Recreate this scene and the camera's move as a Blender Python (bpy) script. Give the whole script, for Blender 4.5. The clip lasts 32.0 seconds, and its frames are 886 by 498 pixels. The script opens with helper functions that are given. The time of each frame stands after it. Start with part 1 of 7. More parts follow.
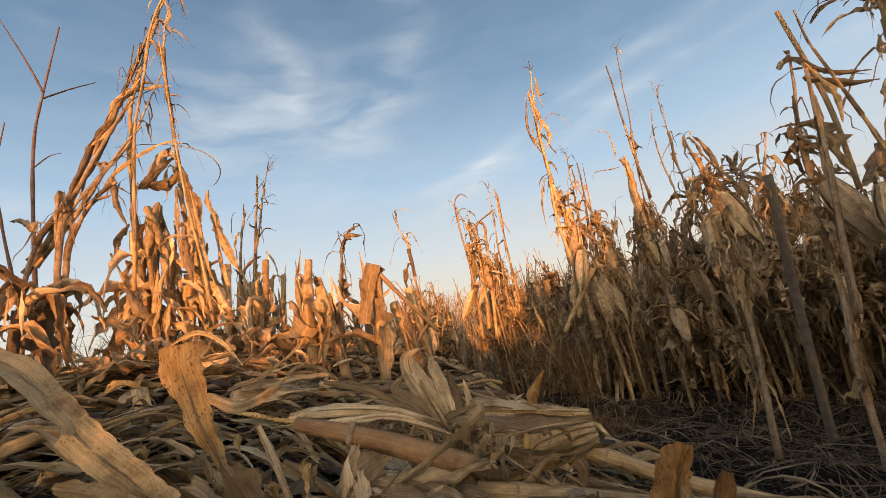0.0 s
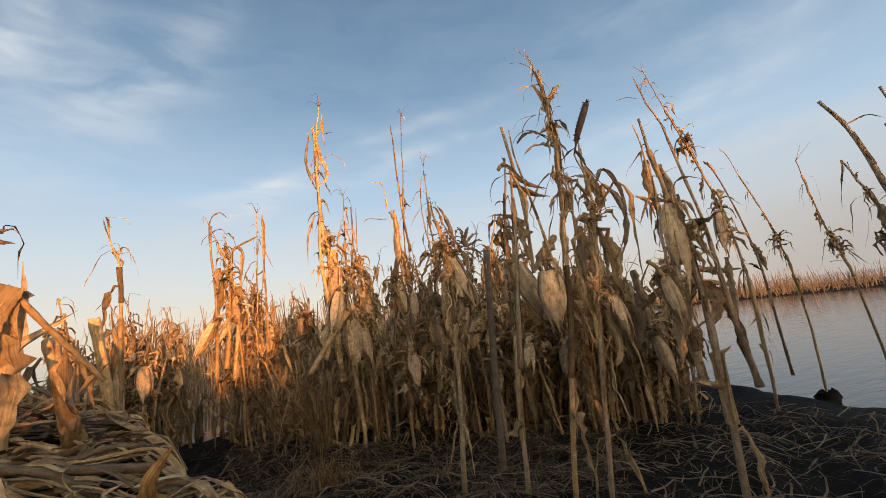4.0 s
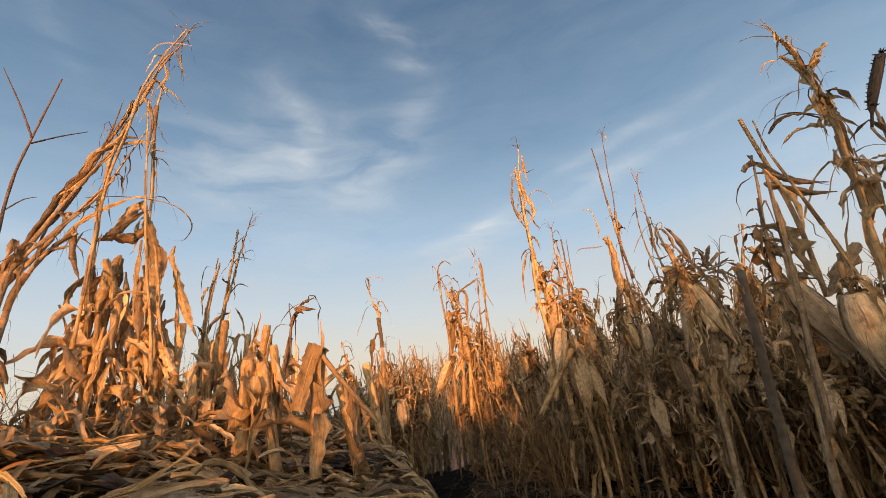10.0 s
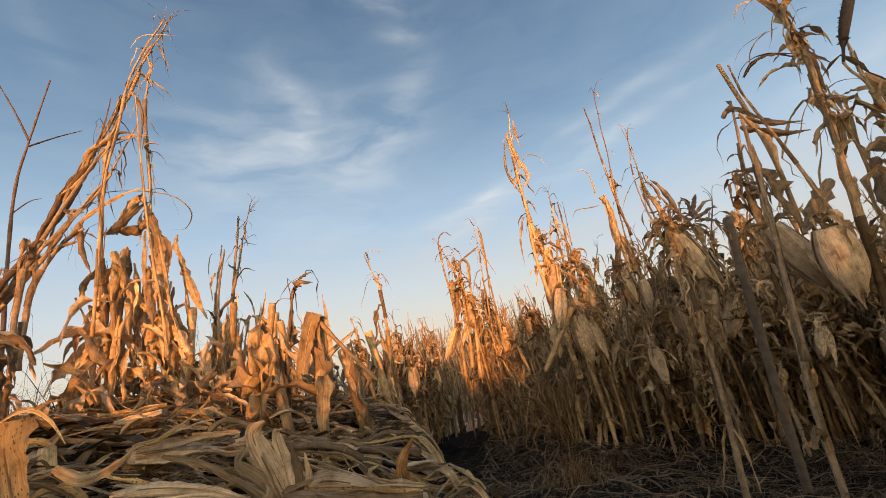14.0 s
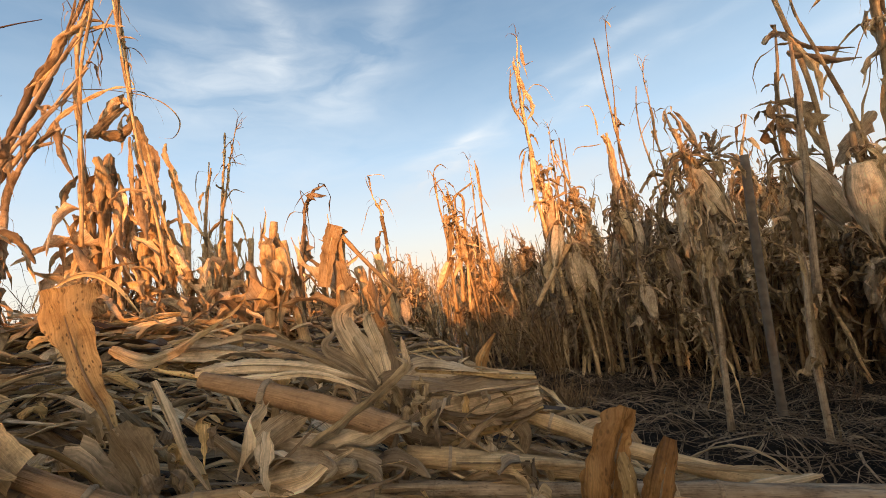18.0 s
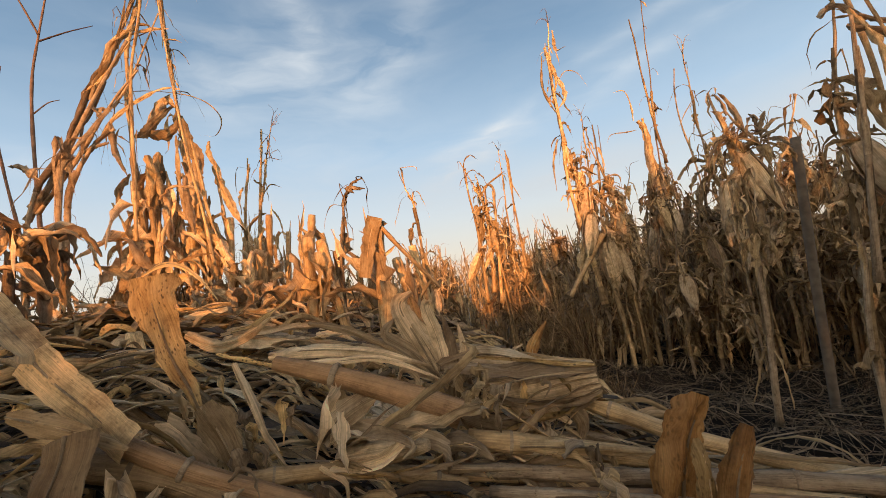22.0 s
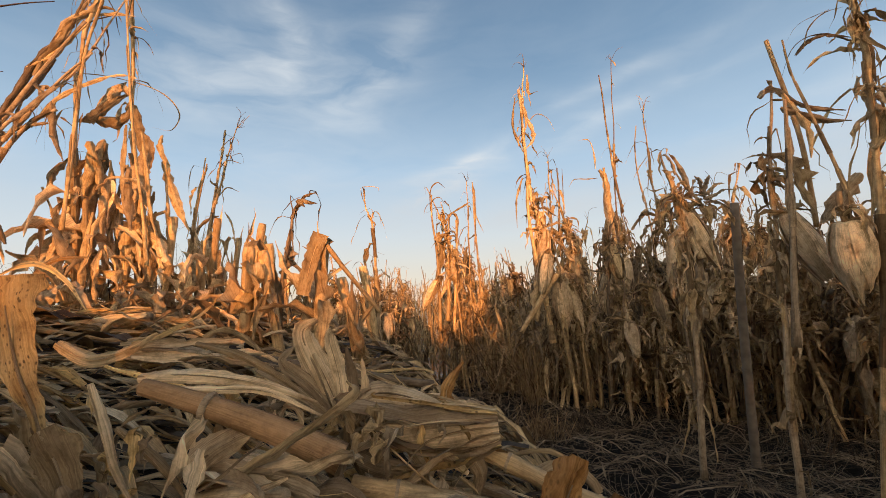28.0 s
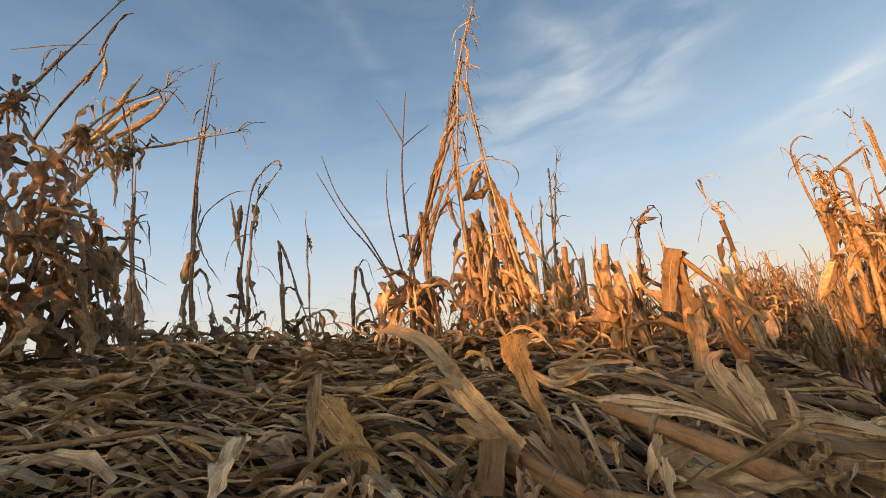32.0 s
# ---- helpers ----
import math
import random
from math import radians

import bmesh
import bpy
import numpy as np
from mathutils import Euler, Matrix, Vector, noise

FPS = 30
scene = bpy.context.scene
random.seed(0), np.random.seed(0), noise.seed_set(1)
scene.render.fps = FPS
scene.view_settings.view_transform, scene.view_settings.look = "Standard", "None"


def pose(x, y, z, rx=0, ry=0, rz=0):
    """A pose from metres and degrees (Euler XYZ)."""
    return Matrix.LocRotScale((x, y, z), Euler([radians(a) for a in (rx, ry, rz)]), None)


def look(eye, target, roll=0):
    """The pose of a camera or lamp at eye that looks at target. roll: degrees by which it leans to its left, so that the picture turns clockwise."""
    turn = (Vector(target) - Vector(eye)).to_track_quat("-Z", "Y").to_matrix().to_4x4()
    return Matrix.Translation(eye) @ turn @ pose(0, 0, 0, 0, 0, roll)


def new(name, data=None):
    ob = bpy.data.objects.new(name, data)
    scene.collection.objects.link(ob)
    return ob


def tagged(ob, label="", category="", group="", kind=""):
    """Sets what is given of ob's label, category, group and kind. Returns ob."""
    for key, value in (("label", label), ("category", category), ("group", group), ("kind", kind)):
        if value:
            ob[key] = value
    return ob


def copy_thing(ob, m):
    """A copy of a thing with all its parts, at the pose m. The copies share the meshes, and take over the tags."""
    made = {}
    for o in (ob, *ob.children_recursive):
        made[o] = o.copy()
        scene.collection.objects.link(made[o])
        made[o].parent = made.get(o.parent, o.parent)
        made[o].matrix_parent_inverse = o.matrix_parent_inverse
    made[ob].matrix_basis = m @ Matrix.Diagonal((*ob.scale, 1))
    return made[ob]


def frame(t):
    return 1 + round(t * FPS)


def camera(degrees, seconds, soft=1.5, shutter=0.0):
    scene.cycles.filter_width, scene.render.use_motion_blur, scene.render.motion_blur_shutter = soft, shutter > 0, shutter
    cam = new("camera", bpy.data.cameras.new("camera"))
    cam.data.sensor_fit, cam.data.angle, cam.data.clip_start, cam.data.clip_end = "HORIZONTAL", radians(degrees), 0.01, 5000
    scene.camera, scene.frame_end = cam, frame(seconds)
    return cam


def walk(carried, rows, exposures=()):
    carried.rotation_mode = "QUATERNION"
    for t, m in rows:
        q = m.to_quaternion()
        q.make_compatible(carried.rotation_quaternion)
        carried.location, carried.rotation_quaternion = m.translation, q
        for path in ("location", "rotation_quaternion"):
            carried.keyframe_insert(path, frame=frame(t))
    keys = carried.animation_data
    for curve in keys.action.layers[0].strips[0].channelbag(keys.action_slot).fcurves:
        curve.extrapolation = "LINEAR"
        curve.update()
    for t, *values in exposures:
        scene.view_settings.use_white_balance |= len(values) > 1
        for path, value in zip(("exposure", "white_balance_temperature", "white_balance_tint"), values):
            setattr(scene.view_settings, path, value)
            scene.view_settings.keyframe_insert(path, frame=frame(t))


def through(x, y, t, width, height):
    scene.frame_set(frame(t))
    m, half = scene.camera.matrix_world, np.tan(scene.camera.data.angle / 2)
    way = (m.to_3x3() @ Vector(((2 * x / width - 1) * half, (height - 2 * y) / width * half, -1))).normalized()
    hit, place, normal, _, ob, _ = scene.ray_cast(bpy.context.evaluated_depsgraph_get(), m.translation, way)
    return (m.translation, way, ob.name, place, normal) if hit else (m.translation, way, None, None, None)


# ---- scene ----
cam = camera(94.5, 32.0, soft=0.7)
PATH = [
    (0, (-0.079, 0.014, 0.798), (-0.386, 1.965, 1.110), -10.3),
    (0.5, (-0.094, 0.021, 0.795), (-0.540, 1.946, 1.107), -10.8),
    (1, (-0.081, 0.028, 0.798), (-0.499, 1.960, 1.103), -11.0),
    (1.5, (-0.071, 0.022, 0.800), (-0.219, 2.002, 1.038), -11.2),
    (2, (-0.052, 0.046, 0.788), (0.245, 2.018, 0.935), -11.0),
    (2.5, (0.012, 0.056, 0.772), (0.806, 1.890, 0.861), -10.8),
    (3, (0.044, 0.047, 0.765), (1.010, 1.789, 0.943), -9.1),
    (3.5, (0.022, 0.015, 0.797), (0.839, 1.819, 1.078), -6.8),
    (5.5, (0.211, 0.062, 0.820), (0.869, 1.912, 1.203), -6.8),
    (6, (0.205, 0.057, 0.816), (0.909, 1.889, 1.199), -7.4),
    (6.5, (0.206, 0.064, 0.817), (0.933, 1.889, 1.194), -7.7),
    (7, (0.205, 0.071, 0.823), (0.879, 1.911, 1.225), -8.0),
    (7.5, (0.172, 0.070, 0.821), (0.658, 1.951, 1.294), -7.8),
    (8, (0.085, 0.039, 0.829), (0.319, 1.954, 1.356), -7.3),
    (8.5, (0.046, 0.058, 0.838), (0.168, 1.978, 1.385), -7.1),
    (9, (0.037, 0.062, 0.843), (0.037, 1.983, 1.400), -7.0),
    (9.5, (0.022, 0.074, 0.844), (-0.102, 1.988, 1.413), -6.8),
    (10, (0.034, 0.057, 0.853), (-0.200, 1.955, 1.437), -6.7),
    (10.5, (0.063, -0.011, 0.858), (-0.289, 1.864, 1.460), -6.9),
    (11, (0.085, -0.069, 0.861), (-0.362, 1.782, 1.472), -7.2),
    (11.5, (0.087, -0.073, 0.866), (-0.421, 1.765, 1.468), -7.9),
    (12, (0.096, -0.060, 0.865), (-0.435, 1.776, 1.455), -8.9),
    (12.5, (0.111, -0.049, 0.859), (-0.411, 1.792, 1.442), -9.7),
    (13, (0.108, -0.030, 0.857), (-0.392, 1.824, 1.416), -10.4),
    (13.5, (0.090, -0.007, 0.848), (-0.299, 1.889, 1.351), -10.7),
    (14, (0.096, 0.023, 0.806), (-0.194, 1.945, 1.275), -10.6),
    (14.5, (0.077, 0.037, 0.805), (-0.154, 1.983, 1.204), -9.8),
    (15, (0.059, 0.051, 0.804), (-0.174, 2.011, 1.127), -8.7),
    (15.5, (0.021, 0.087, 0.790), (-0.233, 2.053, 1.053), -7.4),
    (17.5, (-0.039, 0.074, 0.776), (-0.267, 2.052, 0.960), -8.2),
    (18, (-0.053, 0.066, 0.772), (-0.292, 2.044, 0.948), -8.4),
    (18.5, (-0.079, 0.054, 0.776), (-0.342, 2.029, 0.944), -8.6),
    (19, (-0.088, 0.061, 0.778), (-0.357, 2.037, 0.934), -8.7),
    (19.5, (-0.078, 0.061, 0.775), (-0.351, 2.037, 0.924), -8.9),
    (20, (-0.078, 0.063, 0.775), (-0.368, 2.036, 0.927), -8.7),
    (20.5, (-0.081, 0.054, 0.777), (-0.398, 2.023, 0.935), -8.7),
    (21, (-0.087, 0.057, 0.775), (-0.433, 2.021, 0.933), -8.6),
    (21.5, (-0.081, 0.053, 0.773), (-0.448, 2.013, 0.930), -8.6),
    (22, (-0.079, 0.056, 0.773), (-0.455, 2.014, 0.928), -8.6),
    (22.5, (-0.084, 0.058, 0.772), (-0.465, 2.015, 0.930), -8.4),
    (23, (-0.080, 0.057, 0.777), (-0.453, 2.014, 0.953), -7.7),
    (23.5, (-0.074, 0.050, 0.781), (-0.419, 2.010, 0.983), -6.7),
    (24, (-0.076, 0.056, 0.780), (-0.301, 2.031, 0.994), -5.8),
    (24.5, (-0.059, 0.066, 0.779), (-0.027, 2.056, 0.979), -4.4),
    (26.5, (-0.057, 0.180, 0.764), (0.176, 2.150, 1.021), -2.3),
    (27, (-0.051, 0.078, 0.774), (0.042, 2.062, 1.009), -1.9),
    (27.5, (-0.035, 0.083, 0.775), (-0.062, 2.068, 1.018), -1.8),
    (28, (-0.035, 0.076, 0.777), (-0.229, 2.050, 1.033), -3.1),
    (28.5, (-0.035, 0.035, 0.791), (-0.476, 1.967, 1.062), -3.1),
    (29, (-0.042, 0.010, 0.797), (-0.734, 1.864, 1.089), -3.3),
    (29.5, (-0.044, -0.009, 0.803), (-0.901, 1.771, 1.110), -4.1),
    (30, (-0.050, -0.020, 0.808), (-1.066, 1.672, 1.134), -4.9),
    (30.5, (-0.050, -0.027, 0.811), (-1.210, 1.566, 1.154), -6.3),
    (31, (-0.047, -0.042, 0.812), (-1.355, 1.422, 1.194), -7.4),
    (31.5, (-0.039, -0.050, 0.813), (-1.438, 1.318, 1.224), -7.9),
    (32, (-0.030, -0.051, 0.818), (-1.513, 1.219, 1.255), -8.4),
]
walk(cam, [(t, look(eye, target, roll)) for t, eye, target, roll in PATH], exposures=[(0.0, -0.08), (3.0, -0.05), (6.0, -0.2), (12.0, -0.2), (14.5, -0.1), (17.5, 0.2), (20.0, 0.08), (23.0, -0.08), (29.0, -0.1), (32.0, -0.1)])

# ---- sky and sun ----
SUN_EL, SUN_AZ = 6.0, 174.0      # degrees; azimuth clockwise from +y, so the sun stands behind the walk's first view
# cirrus: azimuth, elevation, half length, half height, slope, weight
CIRRUS = [
    (-27.2, 35.8, 4.8, 2.0, -42, 0.30), (-26.2, 31.2, 3.4, 2.0, 62, 0.26), (-28, 28.5, 13, 6.5, 6, 0.40), (-38, 28, 8, 4.0, -12, 0.22), (-15, 29, 8, 4.0, 34, 0.28),
    (-9, 36, 6, 2.2, 42, 0.16), (-11.3, 45.4, 4.6, 1.2, -14, 0.42), (-9.9, 42.0, 3.0, 1.0, -10, 0.40), (-4.2, 16.6, 8.5, 2.3, 20, 0.62), (-1, 19.6, 7.5, 0.8, 19, 0.36),
    (-6, 15.0, 6.5, 0.8, 16, 0.40), (12.8, 21.2, 4.6, 1.7, 12, 0.42), (17.8, 22.6, 5.5, 1.0, 10, 0.32), (14, 25.2, 7, 0.7, 12, 0.24), (22, 27.0, 11, 1.0, 8, 0.20),
    (30, 24.5, 10, 0.9, 3, 0.20), (-58.5, 18.6, 5.5, 1.6, -12, 0.42), (-56.5, 38.5, 1.5, 6.5, 40, 0.14), (-38, 14, 16, 2.2, 4, 0.22), (2, 11.5, 16, 1.8, 4, 0.36),
    (46, 15.6, 10, 1.4, 2, 0.42), (60, 14.6, 14, 1.8, -2, 0.50), (57, 21.8, 14, 1.6, 4, 0.34), (52, 18.2, 9, 0.8, 3, 0.30), (66, 27, 13, 2.0, 0, 0.26), (36, 18.5, 10, 1.0, 6, 0.26),
    (50, 32.5, 14, 2.6, 5, 0.14), (26, 12.5, 13, 1.5, 3, 0.34), (-24, 18, 16, 2.6, 4, 0.20),
]


def build_world():
    world = bpy.data.worlds.new("evening_sky")
    scene.world = world
    world.use_nodes = True
    nt = world.node_tree
    nt.nodes.clear()
    N = lambda kind: nt.nodes.new(kind)
    L = nt.links.new

    def math(op, a, b=None, clamp=False):
        n = N("ShaderNodeMath")
        n.operation, n.use_clamp = op, clamp
        for i, v in enumerate((a, b)):
            if v is None:
                continue
            if isinstance(v, (int, float)):
                n.inputs[i].default_value = v
            else:
                L(v, n.inputs[i])
        return n.outputs[0]

    out, bg = N("ShaderNodeOutputWorld"), N("ShaderNodeBackground")
    L(bg.outputs[0], out.inputs[0])
    co = N("ShaderNodeTexCoord").outputs["Generated"]
    sep = N("ShaderNodeSeparateXYZ")
    L(co, sep.inputs[0])
    x, y, z = sep.outputs
    el = math("MULTIPLY", math("ARCSINE", z), 57.2958)
    az = math("MULTIPLY", math("ARCTAN2", x, y), 57.2958)
    sky = N("ShaderNodeTexSky")
    sky.sky_type, sky.sun_disc = "NISHITA", False
    sky.sun_elevation, sky.sun_rotation = radians(SUN_EL), radians(SUN_AZ)
    sky.dust_density, sky.ozone_density, sky.altitude = 1.5, 2.0, 200.0
    strong = N("ShaderNodeMix")
    strong.data_type, strong.blend_type = "RGBA", "MULTIPLY"
    strong.inputs[0].default_value = 1.0
    L(sky.outputs[0], strong.inputs[6])
    strong.inputs[7].default_value = (0.10, 0.10, 0.10, 1)
    # the evening's haze: cream at the horizon, then pale blue, then a deeper blue overhead
    ramp = N("ShaderNodeValToRGB")
    e = ramp.color_ramp.elements
    e[0].position, e[0].color = 0.0, (1.0, 0.85, 0.66, 1)
    e[1].position, e[1].color = 1.0, (0.060, 0.13, 0.26, 1)
    for p, c in ((0.05, (0.98, 0.91, 0.79)), (0.13, (0.80, 0.88, 0.93)), (0.25, (0.52, 0.71, 0.91)), (0.42, (0.245, 0.40, 0.595)), (0.62, (0.135, 0.24, 0.395))):
        k = e.new(p)
        k.color = (*c, 1)
    L(math("DIVIDE", math("MAXIMUM", el, 0.0), 72.0, True), ramp.inputs[0])
    mix = N("ShaderNodeMix")
    mix.data_type = "RGBA"
    mix.inputs[0].default_value = 0.86
    L(strong.outputs[2], mix.inputs[6])
    L(ramp.outputs[0], mix.inputs[7])
    # streaky cirrus, in azimuth and elevation
    flat = N("ShaderNodeCombineXYZ")
    L(math("MULTIPLY", az, 0.05), flat.inputs[0])
    L(math("MULTIPLY", el, 0.16), flat.inputs[1])
    warp = N("ShaderNodeTexNoise")
    warp.inputs["Scale"].default_value, warp.inputs["Detail"].default_value = 0.9, 3.0
    L(flat.outputs[0], warp.inputs["Vector"])
    off = N("ShaderNodeVectorMath")
    off.operation = "MULTIPLY_ADD"
    L(warp.outputs["Color"], off.inputs[0])
    off.inputs[1].default_value = (1.1, 1.1, 0)
    L(flat.outputs[0], off.inputs[2])
    streak = N("ShaderNodeTexNoise")
    streak.inputs["Scale"].default_value, streak.inputs["Detail"].default_value, streak.inputs["Roughness"].default_value = 1.5, 7.0, 0.55
    L(off.outputs[0], streak.inputs["Vector"])
    fibre = math("ADD", math("MULTIPLY", math("SUBTRACT", streak.outputs["Fac"], 0.34), 2.6, True), 0.12)
    total = None
    sepw = N("ShaderNodeSeparateXYZ")
    L(warp.outputs["Color"], sepw.inputs[0])
    wa = math("ADD", az, math("MULTIPLY", math("SUBTRACT", sepw.outputs[0], 0.5), 4.0))
    we = math("ADD", el, math("MULTIPLY", math("SUBTRACT", sepw.outputs[1], 0.5), 2.4))
    for a0, e0, la, le, slope, w in CIRRUS:
        c, s = np.cos(radians(slope)), np.sin(radians(slope))
        da, de = math("SUBTRACT", wa, float(a0)), math("SUBTRACT", we, float(e0))
        u = math("DIVIDE", math("ADD", math("MULTIPLY", da, float(c)), math("MULTIPLY", de, float(s))), float(la))
        v = math("DIVIDE", math("SUBTRACT", math("MULTIPLY", de, float(c)), math("MULTIPLY", da, float(s))), float(le))
        r = math("ADD", math("MULTIPLY", u, u), math("MULTIPLY", v, v))
        g = math("MULTIPLY", math("POWER", 2.718, math("MULTIPLY", r, -1.0)), float(w))
        total = g if total is None else math("ADD", total, g)
    cover = math("MULTIPLY", math("ADD", total, 0.07), fibre, True)
    cloud = N("ShaderNodeMix")
    cloud.data_type = "RGBA"
    L(cover, cloud.inputs[0])
    L(mix.outputs[2], cloud.inputs[6])
    tint = N("ShaderNodeValToRGB")
    tint.color_ramp.elements[0].position, tint.color_ramp.elements[0].color = 0.05, (0.62, 0.53, 0.47, 1)
    tint.color_ramp.elements[1].position, tint.color_ramp.elements[1].color = 0.30, (0.92, 0.95, 0.96, 1)
    L(math("DIVIDE", math("MAXIMUM", el, 0.0), 72.0, True), tint.inputs[0])
    L(tint.outputs[0], cloud.inputs[7])
    low = N("ShaderNodeMix")
    low.data_type = "RGBA"
    da, de = math("DIVIDE", math("SUBTRACT", az, 80.0), 36.0), math("DIVIDE", math("SUBTRACT", we, 2.0), 9.0)
    band = math("POWER", 2.718, math("MULTIPLY", math("ADD", math("MULTIPLY", da, da), math("MULTIPLY", de, de)), -1.0))
    L(math("MULTIPLY", band, 0.9, True), low.inputs[0])
    L(cloud.outputs[2], low.inputs[6])
    low.inputs[7].default_value = (0.46, 0.43, 0.43, 1)
    west = math("MAXIMUM", math("ADD", math("MULTIPLY", x, float(np.sin(radians(SUN_AZ)))), math("MULTIPLY", y, float(np.cos(radians(SUN_AZ))))), 0.0)
    glow = math("MULTIPLY", math("POWER", west, 2.5), math("POWER", 2.718, math("DIVIDE", math("MAXIMUM", el, 0.0), -24.0)))
    lit = N("ShaderNodeMix")
    lit.data_type, lit.blend_type, lit.clamp_factor = "RGBA", "ADD", False
    L(glow, lit.inputs[0])
    L(low.outputs[2], lit.inputs[6])
    lit.inputs[7].default_value = (6.8, 5.0, 3.0, 1)
    L(lit.outputs[2], bg.inputs[0])
    bg.inputs[1].default_value = 1.0


build_world()
sun = new("sun", bpy.data.lights.new("sun", "SUN"))
sun.data.energy, sun.data.angle, sun.data.color = 7.3, radians(0.6), (1.0, 0.405, 0.13)
_a, _e = radians(SUN_AZ), radians(SUN_EL)
sun.matrix_world = look((0, 0, 0), (-math.sin(_a) * math.cos(_e), -math.cos(_a) * math.cos(_e), -math.sin(_e)))


# ---- materials ----
def material(name):
    m = bpy.data.materials.new(name)
    m.use_nodes = True
    nt = m.node_tree
    return m, nt, nt.nodes["Principled BSDF"]


def mapped(nt, source, scale):
    co, mp = nt.nodes.new("ShaderNodeTexCoord"), nt.nodes.new("ShaderNodeMapping")
    mp.inputs["Scale"].default_value = scale
    nt.links.new(co.outputs[source], mp.inputs["Vector"])
    return mp.outputs["Vector"]


def noisy(nt, vector, scale, detail=4.0, rough=0.55):
    n = nt.nodes.new("ShaderNodeTexNoise")
    n.inputs["Scale"].default_value, n.inputs["Detail"].default_value, n.inputs["Roughness"].default_value = scale, detail, rough
    nt.links.new(vector, n.inputs["Vector"])
    return n.outputs["Fac"]


def ramped(nt, fac, stops):
    r = nt.nodes.new("ShaderNodeValToRGB")
    e = r.color_ramp.elements
    e[0].position, e[0].color = stops[0][0], (*stops[0][1], 1)
    e[1].position, e[1].color = stops[-1][0], (*stops[-1][1], 1)
    for p, c in stops[1:-1]:
        e.new(p).color = (*c, 1)
    nt.links.new(fac, r.inputs[0])
    return r.outputs[0]


def mixed(nt, a, b, fac, blend="MIX"):
    m = nt.nodes.new("ShaderNodeMix")
    m.data_type, m.blend_type = "RGBA", blend
    for i, v in ((0, fac), (6, a), (7, b)):
        if isinstance(v, (int, float)):
            m.inputs[i].default_value = v
        elif isinstance(v, tuple):
            m.inputs[i].default_value = (*v, 1)
        else:
            nt.links.new(v, m.inputs[i])
    return m.outputs[2]


def dry_leaf(name, pale, mid, dark, spots=0.0, through=0.28, veins=0.3, relief=0.8):
    """Dry maize leaf: fibres along it, blotches, specks, a touch of light passing through."""
    m, nt, b = material(name)
    uv = mapped(nt, "UV", (1, 1, 1))
    fib = noisy(nt, mapped(nt, "UV", (1300, 18, 1)), 1.0, 4.0)
    vein = noisy(nt, mapped(nt, "UV", (420, 5, 1)), 1.0, 3.0)
    blot = noisy(nt, mapped(nt, "UV", (70, 24, 1)), 1.0, 5.0, 0.65)
    fine = noisy(nt, mapped(nt, "Object", (260, 260, 260)), 1.0, 3.0)
    col = ramped(nt, blot, [(0.28, dark), (0.48, mid), (0.72, pale)])
    col = mixed(nt, col, ramped(nt, fib, [(0.30, (0.60, 0.55, 0.49)), (0.64, (1.14, 1.12, 1.10))]), 0.75 if through else 0.4, "MULTIPLY")
    patch = noisy(nt, mapped(nt, "Object", (34, 34, 34)), 1.0, 6.0, 0.7)
    col = mixed(nt, col, ramped(nt, patch, [(0.33, (0.50, 0.45, 0.40)), (0.46, (0.95, 0.94, 0.93)), (0.66, (1.22, 1.24, 1.26))]), 0.9, "MULTIPLY")
    col = mixed(nt, col, ramped(nt, vein, [(0.36, (0.52, 0.47, 0.41)), (0.50, (1.0, 1.0, 1.0)), (0.66, (1.2, 1.19, 1.16))]), min(1.0, veins * 1.5), "MULTIPLY")
    info, isl = nt.nodes.new("ShaderNodeObjectInfo"), nt.nodes.new("ShaderNodeNewGeometry")
    add = nt.nodes.new("ShaderNodeMath")
    add.operation = "ADD"
    nt.links.new(info.outputs["Random"], add.inputs[0])
    nt.links.new(isl.outputs["Random Per Island"], add.inputs[1])
    half = nt.nodes.new("ShaderNodeMath")
    half.operation = "FRACT"
    nt.links.new(add.outputs[0], half.inputs[0])
    vary = ramped(nt, half.outputs[0], [(0.0, (0.40, 0.35, 0.31)), (0.3, (0.80, 0.75, 0.70)), (0.65, (1.12, 1.08, 1.02)), (1.0, (1.42, 1.38, 1.30))])
    col = mixed(nt, col, vary, 1.0, "MULTIPLY")
    if spots:
        vor = nt.nodes.new("ShaderNodeTexVoronoi")
        vor.inputs["Scale"].default_value = 1.0
        nt.links.new(mapped(nt, "UV", (420, 190, 1)), vor.inputs["Vector"])
        dots = ramped(nt, vor.outputs["Distance"], [(0.16, (1, 1, 1)), (0.36, (0, 0, 0))])
        dots = mixed(nt, dots, ramped(nt, noisy(nt, mapped(nt, "UV", (130, 60, 1)), 1.0, 4.0), [(0.40, (0.05, 0.05, 0.05)), (0.55, (1, 1, 1))]), 1.0, "MULTIPLY")
        col = mixed(nt, col, (0.06, 0.035, 0.015), mixed(nt, (0, 0, 0), dots, spots))
    nt.links.new(col, b.inputs["Base Color"])
    b.inputs["Roughness"].default_value = 0.62
    b.inputs["Specular IOR Level"].default_value = 0.3
    bump = nt.nodes.new("ShaderNodeBump")
    bump.inputs["Strength"].default_value, bump.inputs["Distance"].default_value = relief, 0.0016
    h = nt.nodes.new("ShaderNodeMath")
    h.operation = "ADD"
    nt.links.new(fib, h.inputs[0])
    nt.links.new(fine, h.inputs[1])
    h2 = nt.nodes.new("ShaderNodeMath")
